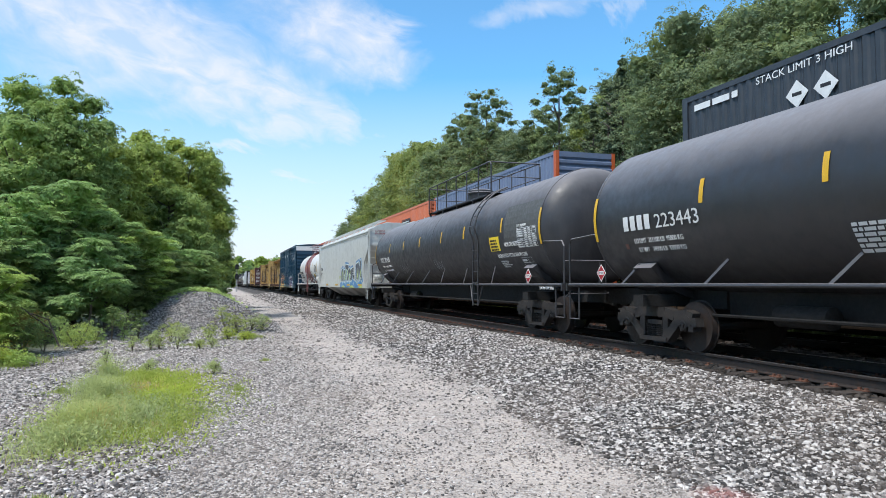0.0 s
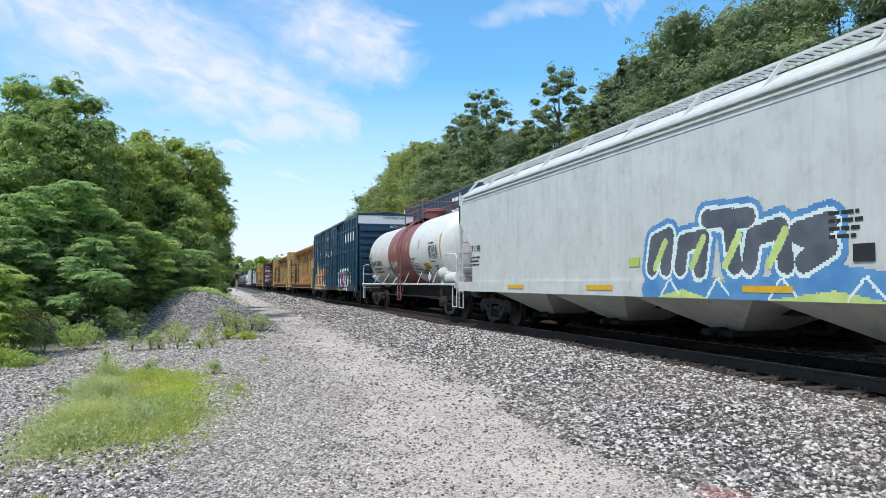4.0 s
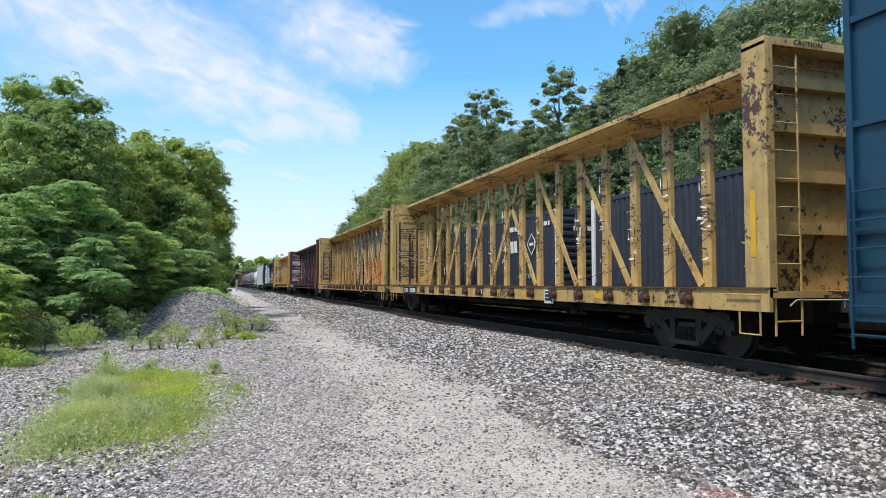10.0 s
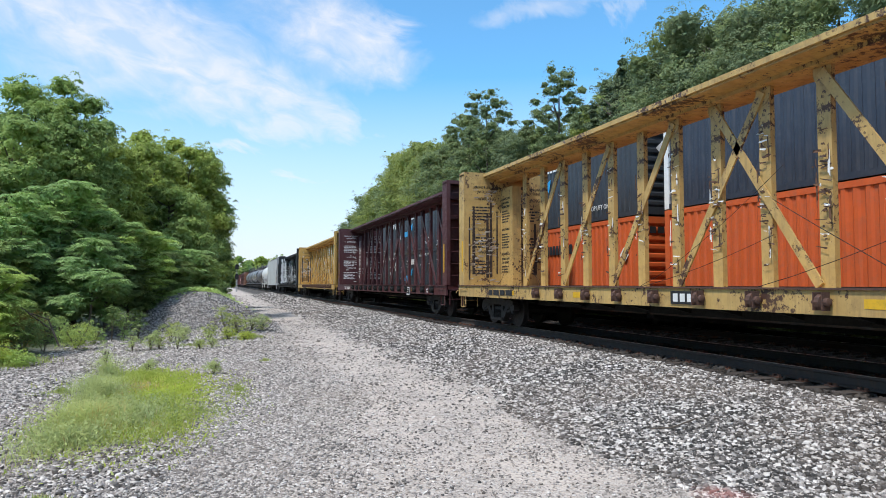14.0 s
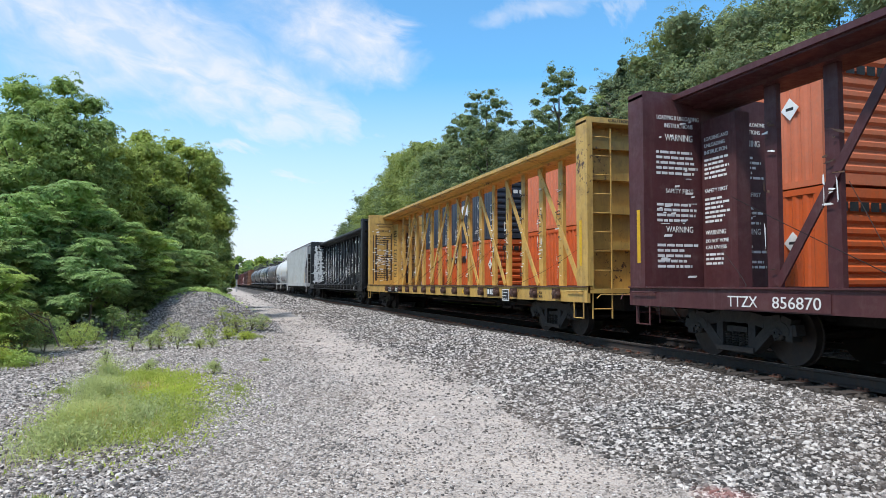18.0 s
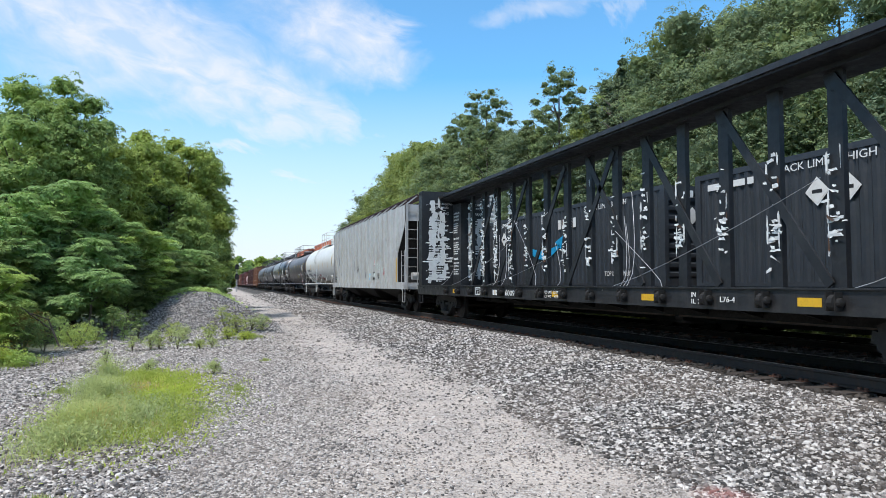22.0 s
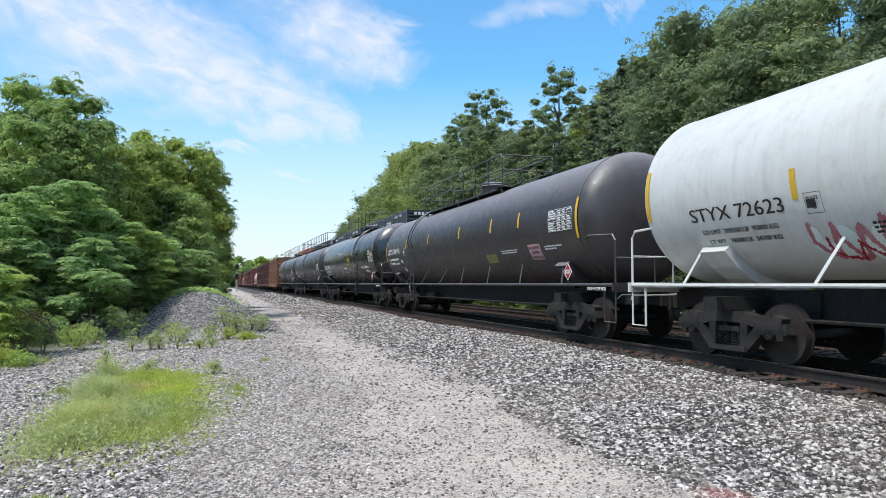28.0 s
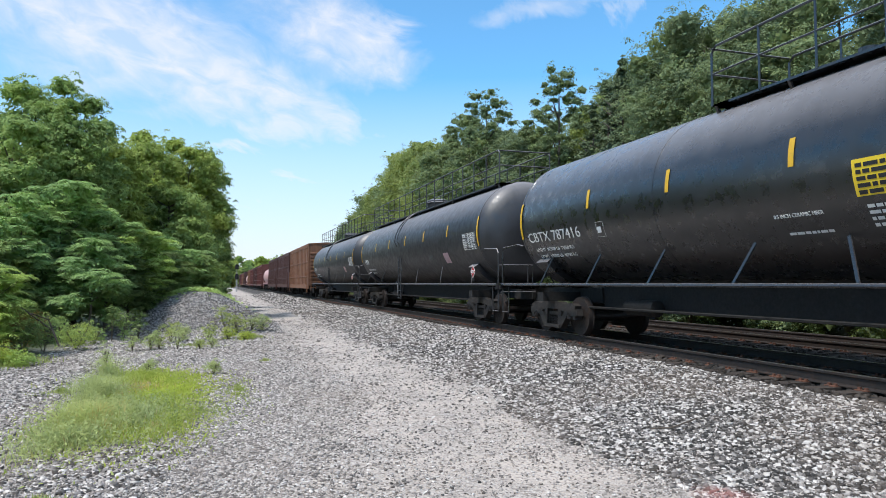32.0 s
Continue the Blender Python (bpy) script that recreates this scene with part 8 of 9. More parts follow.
KIND = {
    "amz": (C_AMZ, None, "charcoal container with a sky-blue arrow and white diamonds"),
    "navy": (C_NAVY, M_DECAL, "navy blue corrugated container with white corner posts"),
    "orange": (C_ORANGE, None, "bright orange corrugated container"),
    "faded": (C_FADED, None, "sun-faded orange corrugated container"),
    "grey": (C_GREY, None, "light grey container with a dark purple panel"),
    "white": (C_WHITE, None, "off-white container with brown and green marks"),
    "maroon": (C_MAROON, None, "maroon container with a worn white star"),
    "green": (C_GREEN, None, "dark green-grey container with white marks"),
    "redpost": (C_BLUEGREY, C_ORANGE, "blue-grey container with orange corner posts"),
}


def well_car(L, flat=False):
    car = thing("well_car", "low dirty brown container well car" if not flat else "low flat container car", "well car", "far train cars")
    mat = surface("well_car_paint", (0.09, 0.055, 0.032), (0.06, 0.04, 0.026), 0.7, dirt=GRIME, dirt_amount=0.6, streak=0.5)
    H = L / 2 + 0.5
    for xs in (-1, 1):
        zt = 1.05 if not flat else 1.07
        part("side_girder", Shape().prism([(xs * 1.33, 0.35), (xs * 1.45, 0.35), (xs * 1.45, zt - 0.05), (xs * 1.5, zt - 0.05), (xs * 1.5, zt + 0.03), (xs * 1.3, zt + 0.03), (xs * 1.3, zt - 0.05), (xs * 1.33, zt - 0.05)], -H, H), mat, car)
    part("well_floor", Shape().box(-1.33, 1.33, -H, H, 0.24, 0.34), M_UNDER, car)
    for sg in (-1, 1):
        part("end_platform", Shape().box(-1.4, 1.4, min(sg * H, sg * (H + 1.1)), max(sg * H, sg * (H + 1.1)), 0.85, 1.05), mat, car)
        add_truck(car, sg * (H + 0.55))
    return car


def stack(lead, trail, kinds, base=0.36, flat=False):
    """lead, trail: where the two ends stand at 0 s."""
    L = lead - trail
    c = (lead + trail) / 2
    STACKS.append((well_car(L, flat), c, 0.0))
    z = base
    for k in kinds:
        mat, post, lab = KIND[k]
        t = container(L, 2.92, mat, lab, post)
        dress(t, "orange" if k == "faded" else k, L, 2.92)
        STACKS.append((t, c, z))
        z += 2.95


def build_far_train():
    q = 0.952
    rows = [(95, 79, "amz orange"), (76.5, 60.5, "navy orange"), (57.5, 41.5, "amz faded"), (40.4, 24.2, "orange redpost"), (16.4, 0.15, "amz amz"), (-7.0, -23.4, "faded faded"), (-25.8, -42.0, "amz amz"), (-45.2, -61.2, "amz navy"), (-63.5, -79.6, "orange amz"), (-91.4, -107.5, "amz amz"), (-110.2, -126.3, "amz navy"), (-129.4, -145.8, "orange amz"), (-153.0, -169.0, "amz amz"), (-171.2, -187.2, "orange amz")]
    for a, b, k in rows:
        stack(a * q, b * q, k.split())
    for a, b, k in ((-192.0, -208.0, "navy"), (-210.6, -226.9, "navy"), (-231.4, -245.2, "navy"), (-251.0, -267.4, "maroon"), (-477.2, -493.4, "amz"), (-494.8, -510.6, "amz"), (-512.0, -527.8, "green")):
        stack(a * q, b * q, [k], 1.12, True)
    for a, b, k in ((-269.9, -285.8, "amz amz"), (-290.9, -306.3, "orange amz"), (-307.7, -323.3, "orange navy"), (-331.0, -347.0, "amz amz"), (-353.0, -369.0, "amz amz"), (-372.3, -387.2, "orange navy"), (-390.6, -406.2, "orange faded"), (-413.5, -429.2, "orange faded"), (-435.4, -451.0, "grey amz"), (-457.7, -473.8, "white white"), (-533.0, -549.0, "amz orange"), (-552.0, -568.0, "orange navy"), (-571.0, -586.0, "navy amz"), (-588.0, -603.0, "amz amz")):
        stack(a * q, b * q, k.split())


build_far_train()

# ---- trees and plants ----
LEAF_A = leaf_material("leaves_mid_green", (0.235, 0.335, 0.130), (0.390, 0.510, 0.205))
LEAF_B = leaf_material("leaves_blue_green", (0.250, 0.391, 0.172), (0.410, 0.574, 0.255))
LEAF_C = leaf_material("leaves_bright", (0.285, 0.370, 0.112), (0.450, 0.535, 0.180))
LEAF_YOUNG = leaf_material("leaves_young_green", (0.300, 0.428, 0.130), (0.475, 0.621, 0.225))
LEAF_PINE = leaf_material("needles", (0.115, 0.160, 0.100), (0.190, 0.240, 0.150), 0.2)
LEAF_DARK = leaf_material("leaves_dark", (0.150, 0.220, 0.090), (0.235, 0.320, 0.128))
LEAF_WOOD = leaf_material("leaves_wood", (0.190, 0.252, 0.138), (0.295, 0.365, 0.200))
LEAF_WOODDARK = leaf_material("leaves_wood_dark", (0.155, 0.210, 0.130), (0.250, 0.310, 0.185))
LEAF_WOODPALE = leaf_material("leaves_wood_pale", (0.250, 0.315, 0.120), (0.365, 0.425, 0.170))
LEAF_GRASS = leaf_material("grass_blades", (0.25, 0.33, 0.11), (0.46, 0.50, 0.19))
LEAF_LIME = leaf_material("weeds_lime", (0.30, 0.40, 0.09), (0.52, 0.56, 0.15))
LEAF_SAGE = leaf_material("weeds_grey_green", (0.32, 0.40, 0.18), (0.54, 0.60, 0.31))
LEAF_STRAW = leaf_material("dry_grass", (0.42, 0.36, 0.16), (0.60, 0.53, 0.28))
LEAF_RED = leaf_material("leaves_reddish", (0.260, 0.150, 0.065), (0.273, 0.319, 0.091))


def quads(p, t, b, size, ratio=0.42):
    """Small leaves: diamonds at p, long along t, wide along b."""
    v = np.stack([p - t * size, p - b * size * ratio, p + t * size, p + b * size * ratio], 1)
    return v.reshape(-1, 3), np.arange(len(p) * 4).reshape(-1, 4)


def unit(a):
    return a / np.maximum(np.linalg.norm(a, axis=-1, keepdims=True), 1e-6)


def skin_points(blobs, n, rs, up=0.25):
    """Points near the outer skin of a union of lumps."""
    B = np.array(blobs, float)
    area = B[:, 3] * B[:, 5] + B[:, 3] ** 2
    out, nor = [], []
    while sum(map(len, out)) < n:
        k = rs.choice(len(B), n * 2, p=area / area.sum())
        d = unit(rs.normal(size=(n * 2, 3)) + np.array([0, 0, up]))
        p = B[k, :3] + d * B[k, 3:6] * rs.uniform(0.62, 1.16, (n * 2, 1))
        q = np.min(np.where(np.arange(len(B))[None] == k[:, None], 9, np.linalg.norm((p[:, None] - B[None, :, :3]) / B[None, :, 3:6], axis=2)), axis=1)
        ok = q > 0.8
        out.append(p[ok]); nor.append(d[ok])
    return np.concatenate(out)[:n], np.concatenate(nor)[:n]


def crown_mesh(name, blobs, clumps, per, size, mat, seed, spread=0.30, flat=0.5, core=True):
    """A crown of leaf sprays, each a loose flattened handful of leaves, over a sparser inside of larger ones."""
    rs = np.random.RandomState(seed)
    c, d = skin_points(blobs, clumps, rs)
    # some sprays reach out past the rest
    far = (rs.rand(clumps, 1) < 0.25) * rs.uniform(0.3, 1.5, (clumps, 1)) * spread
    c = c + d * far + np.array([0, 0, 0.35]) * far
    n = clumps * per
    cc, dd = np.repeat(c, per, 0), np.repeat(d, per, 0)
    sp = np.repeat(spread * rs.uniform(0.45, 1.5, (clumps, 1)) * np.where(far > 0, 0.6, 1.0), per, 0)
    u = unit(rs.normal(size=(n, 3)))
    u[:, 2] = np.where(u[:, 2] < -0.1, -u[:, 2] * 0.8, u[:, 2])
    off = u * sp * rs.uniform(0.45, 1.1, (n, 1)) * np.array([1.15, 1.15, flat + 0.1])
    p = cc + off
    p[:, 2] -= 0.45 * (off[:, 0] ** 2 + off[:, 1] ** 2) / sp[:, 0]
    nrm = unit(u * np.array([0.75, 0.75, 0.5]) + np.array([0, 0, 0.55]) + dd * 0.4 + rs.normal(size=(n, 3)) * 0.36)
    t = unit(np.cross(nrm, rs.normal(size=(n, 3)))); b = np.cross(nrm, t)
    t[:, 2] -= 0.25
    v, f = quads(p, t, b, size * rs.uniform(0.55, 1.3, (n, 1)), 0.5)
    if core:
        B = np.array(blobs, float)
        m = clumps * 7
        k = rs.randint(len(B), size=m)
        q = B[k, :3] + unit(rs.normal(size=(m, 3))) * B[k, 3:6] * rs.uniform(0.35, 0.82, (m, 1))
        nn = unit(rs.normal(size=(m, 3)) + np.array([0, 0, 0.6]))
        t = unit(np.cross(nn, rs.normal(size=(m, 3))))
        v2, f2 = quads(q, t, np.cross(nn, t), size * 2.3 * rs.uniform(0.6, 1.3, (m, 1)), 0.6)
        v, f = np.concatenate([v, v2]), np.concatenate([f, f2 + len(v)])
    return sheet_mesh(name, v, f, mat)


def frond_mesh(name, blobs, tufts, mat, seed, length=0.5, per=8, leaflets=11):
    """Sumac: tufts of arching fronds with paired leaflets."""
    rs = np.random.RandomState(seed)
    c, d = skin_points(blobs, tufts, rs, 0.6)
    n = tufts * per
    cc, dd = np.repeat(c, per, 0), np.repeat(d, per, 0)
    a = rs.uniform(0, 2 * math.pi, n)
    out = unit(np.stack([np.cos(a), np.sin(a), np.zeros(n)], 1) + dd * np.array([0.8, 0.8, 0]))
    L = length * rs.uniform(0.5, 1.25, (n, 1))
    V = []
    for i in range(leaflets):
        u = (i + 0.6) / leaflets
        mid = cc + out * L * u + np.array([0, 0, 1]) * L * (0.5 * u - 0.72 * u * u)
        ax = unit(out + np.array([0, 0, 1]) * (0.5 - 1.44 * u))
        side = unit(np.cross(ax, np.array([0, 0, 1.0])) + rs.normal(size=(n, 3)) * 0.15)
        nn = np.cross(side, ax)
        ll = L * 0.17 * math.sin(math.pi * (0.2 + 0.72 * u)) * rs.uniform(0.8, 1.2, (n, 1))
        for sg in (-1, 1):
            tip = side * sg + ax * 0.45 - np.array([0, 0, 0.22])
            p0 = mid + unit(tip) * ll
            V.append(np.stack([mid, p0 - ax * ll * 0.27 + nn * 0.01, mid + unit(tip) * ll * 2.0, p0 + ax * ll * 0.27 + nn * 0.01], 1))
    B = np.array(blobs, float)
    m = tufts * 22
    k = rs.randint(len(B), size=m)
    q = B[k, :3] + unit(rs.normal(size=(m, 3))) * B[k, 3:6] * rs.uniform(0.3, 0.95, (m, 1))
    nn = unit(rs.normal(size=(m, 3)) + np.array([0, -0.3, 0.8]))
    t = unit(np.cross(nn, rs.normal(size=(m, 3))))
    w, _ = quads(q, t, np.cross(nn, t), 0.10 * rs.uniform(0.6, 1.3, (m, 1)), 0.35)
    v = np.concatenate([np.concatenate(V).reshape(-1, 3), w])
    return sheet_mesh(name, v, np.arange(len(v)).reshape(-1, 4), mat)


def trunk_mesh(name, H, r, seed, limbs=7, spread=1.6, lean=0.0):
    rng = random.Random(seed)
    s = Shape()
    pts = [(lean * (i / 5) ** 1.5 + rng.uniform(-0.08, 0.08), rng.uniform(-0.08, 0.08), H * i / 5) for i in range(6)]
    pts[0] = (0, 0, -0.15)
    s.tube(pts, [r * (1 - 0.16 * i) for i in range(6)], 8)
    for i in range(limbs):
        k = rng.uniform(0.25, 0.95)
        a = rng.uniform(0, 6.28)
        z = H * k
        x0 = lean * k ** 1.5
        ln = spread * rng.uniform(0.5, 1.0)
        s.tube([(x0, 0, z), (x0 + math.cos(a) * ln * 0.5, math.sin(a) * ln * 0.5, z + ln * 0.35), (x0 + math.cos(a) * ln, math.sin(a) * ln, z + ln * 0.8)], [r * 0.45, r * 0.28, r * 0.1], 6)
    return mesh_of(name, s, M_BARK, True)


def lumps(H, wd, low, count, rng, shape="round", lean=0.0):
    bl = []
    for i in range(count):
        k = (i + rng.random()) / count
        zz = H * (low + (0.95 - low) * k)
        if shape == "cone":
            rad = wd * (1.0 - k) * 0.95 + 0.12
        elif shape == "open":
            rad = wd * (math.sin(math.pi * (0.15 + 0.7 * k)) ** 0.8)
        else:
            rad = wd * (math.sin(math.pi * (0.22 + 0.63 * k)) ** 0.6)
        a = i * 2.4 + rng.uniform(-0.6, 0.6)
        q = rng.uniform(0.35, 0.8) * rad
        if shape == "open":
            # single leafy boughs with the sky between them
            q = rad * rng.uniform(0.05, 1.0) ** 0.6
            bl.append((math.cos(a) * q + lean * k, math.sin(a) * q, zz, wd * rng.uniform(0.10, 0.20), wd * rng.uniform(0.10, 0.20), wd * rng.uniform(0.06, 0.13)))
            continue
        br = max(0.22 if shape != "round" else wd * 0.26, rad * rng.uniform(0.34, 0.58))
        top = min(br * rng.uniform(0.55, 0.8), max(H - zz, 0.15) + 0.1)
        bl.append((math.cos(a) * q + lean * k, math.sin(a) * q, zz, br, br, top))
    return bl


def tree(label, name, x, y, H, wd, seed, mat, clumps, per, size, low=0.15, trunk=0.12, count=18, lean=0.0, group="", shape="round", spread=0.3, category="tree"):
    rng = random.Random(seed)
    t = thing(name, label, category, group, pose(x, y, float(ground_z(x, y))))
    part("trunk", trunk_mesh("trunk", H * 0.85, trunk, seed, 11, wd * 0.6, lean), None, t)
    part("crown", crown_mesh("crown", lumps(H, wd, low, count, rng, shape, lean), clumps, per, size, mat, seed, spread), None, t)
    return t


def sumac(x, y, H, wd, seed, mat, tufts, length=0.5):
    rng = random.Random(seed)
    t = thing("sumac_bush", "broad sumac bush with drooping feathered leaves", "bush", "trackside thicket", pose(x, y, float(ground_z(x, y))))
    part("trunk", trunk_mesh("trunk", H * 0.75, 0.05, seed, 8, wd * 0.8), None, t)
    bl = lumps(H * 0.95, wd, 0.22, 11, rng)
    part("crown", frond_mesh("crown", bl, tufts, mat, seed, length), None, t)
    return t


def build_left_trees():
    g = "trackside thicket"
    rows = [(-6.7, 29.2, 9.5, 2.0, LEAF_A), (-5.3, 29.0, 9.7, 1.6, LEAF_A), (-6.9, 27.1, 7.7, 1.9, LEAF_A), (-4.3, 31.7, 8.1, 1.9, LEAF_C), (-3.1, 33.9, 8.8, 1.9, LEAF_C), (-1.6, 36.0, 9.2, 1.8, LEAF_C), (-0.7, 39.0, 9.1, 1.3, LEAF_A), (-0.5, 44.0, 6.4, 1.1, LEAF_DARK), (-2.2, 32.9, 6.4, 1.9, LEAF_A), (-1.2, 50.0, 9.5, 2.0, LEAF_DARK), (-3.2, 43.0, 9.5, 2.4, LEAF_DARK), (-8.6, 33.0, 9.0, 2.4, LEAF_DARK)]
    kept = []
    for i, (x, y, H, w, m) in enumerate(rows):
        lab = {LEAF_A: "leafy mid-green tree in the thicket", LEAF_C: "full bright green tree in the thicket", LEAF_DARK: "dark leafy tree in the thicket"}[m]
        kept.append(tree(lab, "tree", x, y, H, w, 100 + i, m, 1250, 38, 0.053, low=0.08, group=g, count=26, spread=0.24))
    # unseen thicket copies beside yard and line, added to darken the tanks' sides
    rng = random.Random(8)
    unseen = [(-10.5 + rng.uniform(-1.2, 1.2), -16 + i * 3.0) for i in range(11)] + [(-5.5 + rng.uniform(-1.5, 1.2), 55 + i * 6.5) for i in range(20)]
    for i, (x, y) in enumerate(unseen):
        copy_thing(kept[(0, 2, 4, 9, 10)[i % 5]], pose(x, y, float(ground_z(x, y)), 0, 0, rng.uniform(0, 360)))
    # the grey crown of a dying tree behind
    for i, (x, y, H, w, m, n) in enumerate(((-4.9, 25.0, 5.4, 1.5, LEAF_B, 95), (-5.9, 24.3, 4.8, 1.3, LEAF_B, 80), (-3.7, 25.7, 4.5, 1.2, LEAF_B, 75), (-3.9, 24.0, 3.3, 1.2, LEAF_B, 75), (-5.2, 18.6, 2.2, 0.85, LEAF_YOUNG, 55), (-2.7, 26.9, 3.2, 1.0, LEAF_YOUNG, 55), (-2.0, 29.9, 3.6, 1.25, LEAF_B, 70), (-0.9, 31.0, 2.9, 1.1, LEAF_A, 60), (-5.1, 24.8, 3.4, 1.25, LEAF_B, 70), (-6.2, 23.5, 3.1, 1.2, LEAF_A, 70), (-3.1, 26.4, 2.4, 1.1, LEAF_DARK, 55), (-1.9, 28.6, 2.4, 1.0, LEAF_DARK, 55))):
        sumac(x, y, H, w, 200 + i, m, int(n * 1.9), 0.44)


FOREST_LINE = 19.0


def build_forest():
    """The wood behind the far track: a few trees built once, then repeated."""
    g = "wood behind the line"
    def src(label, H, w, m, seed, clumps, per, size, low, count, shape, spread):
        return tree(label, "tree", 40.0 + seed, 20.0, H, w, 300 + seed, m, clumps, per, size, low=low, trunk=0.17, count=count, group=g, shape=shape, spread=spread)
    K = {
        "mid": src("tall broad-leaved tree in the wood", 15.0, 3.1, LEAF_WOOD, 1, 1500, 44, 0.060, 0.06, 40, "round", 0.36),
        "dark": src("dark broad-leaved tree in the wood", 15.0, 3.0, LEAF_WOODDARK, 2, 1500, 44, 0.060, 0.06, 40, "round", 0.36),
        "pale": src("pale yellow-green tree in the wood", 15.0, 3.0, LEAF_WOODPALE, 3, 1500, 44, 0.060, 0.06, 40, "round", 0.36),
        "pine": src("dark spiky pine in the wood", 15.0, 2.5, LEAF_PINE, 4, 1200, 40, 0.07, 0.05, 50, "cone", 0.30),
        "thin": src("slender open-crowned tree in the wood", 15.0, 2.0, LEAF_WOOD, 5, 900, 16, 0.058, 0.34, 120, "open", 0.24),
        "spiky": src("upright dark ash tree in the wood", 15.0, 2.3, LEAF_WOOD, 6, 1100, 22, 0.062, 0.20, 120, "open", 0.28),
    }
    rng = random.Random(31)
    first = set()
    def put(kind, x, y, H):
        o = K[kind]
        sc = H / 15.0
        m = pose(x, y, float(ground_z(x, y)) - 0.1, 0, 0, rng.uniform(0, 360))
        if kind in first:
            o = copy_thing(o, m)
        first.add(kind)
        o.matrix_basis = m
        o.scale = (sc ** 0.6, sc ** 0.6, sc)
    X = FOREST_LINE
    front = [(8, 10.4, "dark"), (11.0, 11.0, "mid"), (14.0, 11.6, "dark"), (16.6, 12.2, "mid"), (19.0, 12.6, "dark"), (21.4, 13.2, "mid"), (23.4, 13.8, "dark"), (24.9, 13.4, "mid"), (26.0, 12.8, "pine"), (27.6, 13.0, "pine"), (29.1, 13.6, "pine"), (30.6, 12.7, "pine"), (31.9, 12.0, "pine"), (36.6, 15.4, "thin"), (39.4, 13.4, "spiky"), (40.6, 12.6, "dark"), (43.2, 12.6, "dark"), (46.5, 16.7, "spiky"), (47.5, 13.8, "mid"), (51.0, 15.6, "spiky"), (54.4, 16.9, "spiky"), (52.0, 13.8, "dark"), (57.0, 14.2, "mid"), (62.0, 16.2, "pale"), (67.5, 16.8, "pale"), (74.0, 17.6, "pale"), (79.0, 16.0, "mid"), (85.0, 15.0, "pale"), (91.5, 14.2, "mid"), (98.0, 13.2, "mid"), (105.0, 12.0, "dark"), (112.0, 10.8, "mid")]
    for y, H, k in front:
        put(k, X + rng.uniform(-0.6, 0.6), y, H)
    # undergrowth and the ranks behind, lower where the sky shows through
    for i in range(26):
        y = 6 + i * 4.2
        put(rng.choice(("mid", "dark", "mid", "pale")), X - 1.4 + rng.uniform(-0.5, 0.8), y, rng.uniform(4.0, 6.0))
    for rank in (1, 2):
        y = 7.0
        while y < 140:
            x = X + rank * 4.0 + rng.uniform(-1, 1)
            at = y * X / x
            H = float(np.interp(at, [8, 16, 22, 25, 29, 31.5, 33, 39, 41, 47, 56, 62, 75, 91, 121, 124], [10, 11.2, 12.4, 12.6, 12.4, 11.4, 9.6, 9.6, 12.2, 13.2, 13.4, 15, 15.4, 12.6, 9.0, 6.0]))
            if at < 110:
                put(rng.choice(("dark", "mid", "pine", "dark")) if y < 34 else rng.choice(("mid", "dark", "pale")), x, y + rng.uniform(-0.6, 0.6), (H - 1.2) * x / X * 0.97 + 1.6)
            y += 4.0 if y < 60 else 6.0


def blades(name, label, spots, mat, seed, wide=0.006, bend=0.5):
    """Grass: bent tapering blades. spots: x, y, rx, ry, count, height."""
    rs = np.random.RandomState(seed)
    V = []
    for x, y, rx, ry, n, h in spots:
        a, r = rs.uniform(0, 6.283, n), np.minimum(np.abs(rs.normal(0, 0.62, n)), 1.5)
        # bare places and lobes in the edge
        keep = rs.rand(n) > np.clip(0.55 * r + 0.45 * np.sin(3 * a + x * 5) * r + 0.35 * np.sin(np.cos(a) * r * rx * 6 + y) * np.sin(np.sin(a) * r * ry * 5 + x), 0, 0.93)
        a, r = a[keep], r[keep]
        n = len(a)
        px, py = x + np.cos(a) * r * rx, y + np.sin(a) * r * ry
        z = ground_z(px, py) - 0.01
        hh = h * rs.uniform(0.3, 1.2, n) * (1.1 - 0.5 * np.minimum(r, 1))
        d = rs.uniform(0, 6.283, n)
        bx, by = np.cos(d), np.sin(d)
        k = hh * bend * rs.uniform(0.1, 1.0, n)
        w = wide * rs.uniform(0.6, 1.5, n)
        sx, sy = -by * w, bx * w
        p = lambda u: np.stack([px + bx * k * u * u, py + by * k * u * u, z + hh * (u - 0.18 * u * u)], 1)
        s = np.stack([sx, sy, np.zeros(n)], 1)
        V.append(np.stack([p(0) - s, p(0) + s, p(0.55) + s * 0.8, p(0.55) - s * 0.8, p(0.55) - s * 0.8, p(0.55) + s * 0.8, p(1.0) + s * 0.1, p(1.0) - s * 0.1], 1).reshape(-1, 3))
    v = np.concatenate(V)
    ob = new(name, sheet_mesh(name, v, np.arange(len(v)).reshape(-1, 4), mat))
    return tagged(ob, label, "grass", kind="stuff")


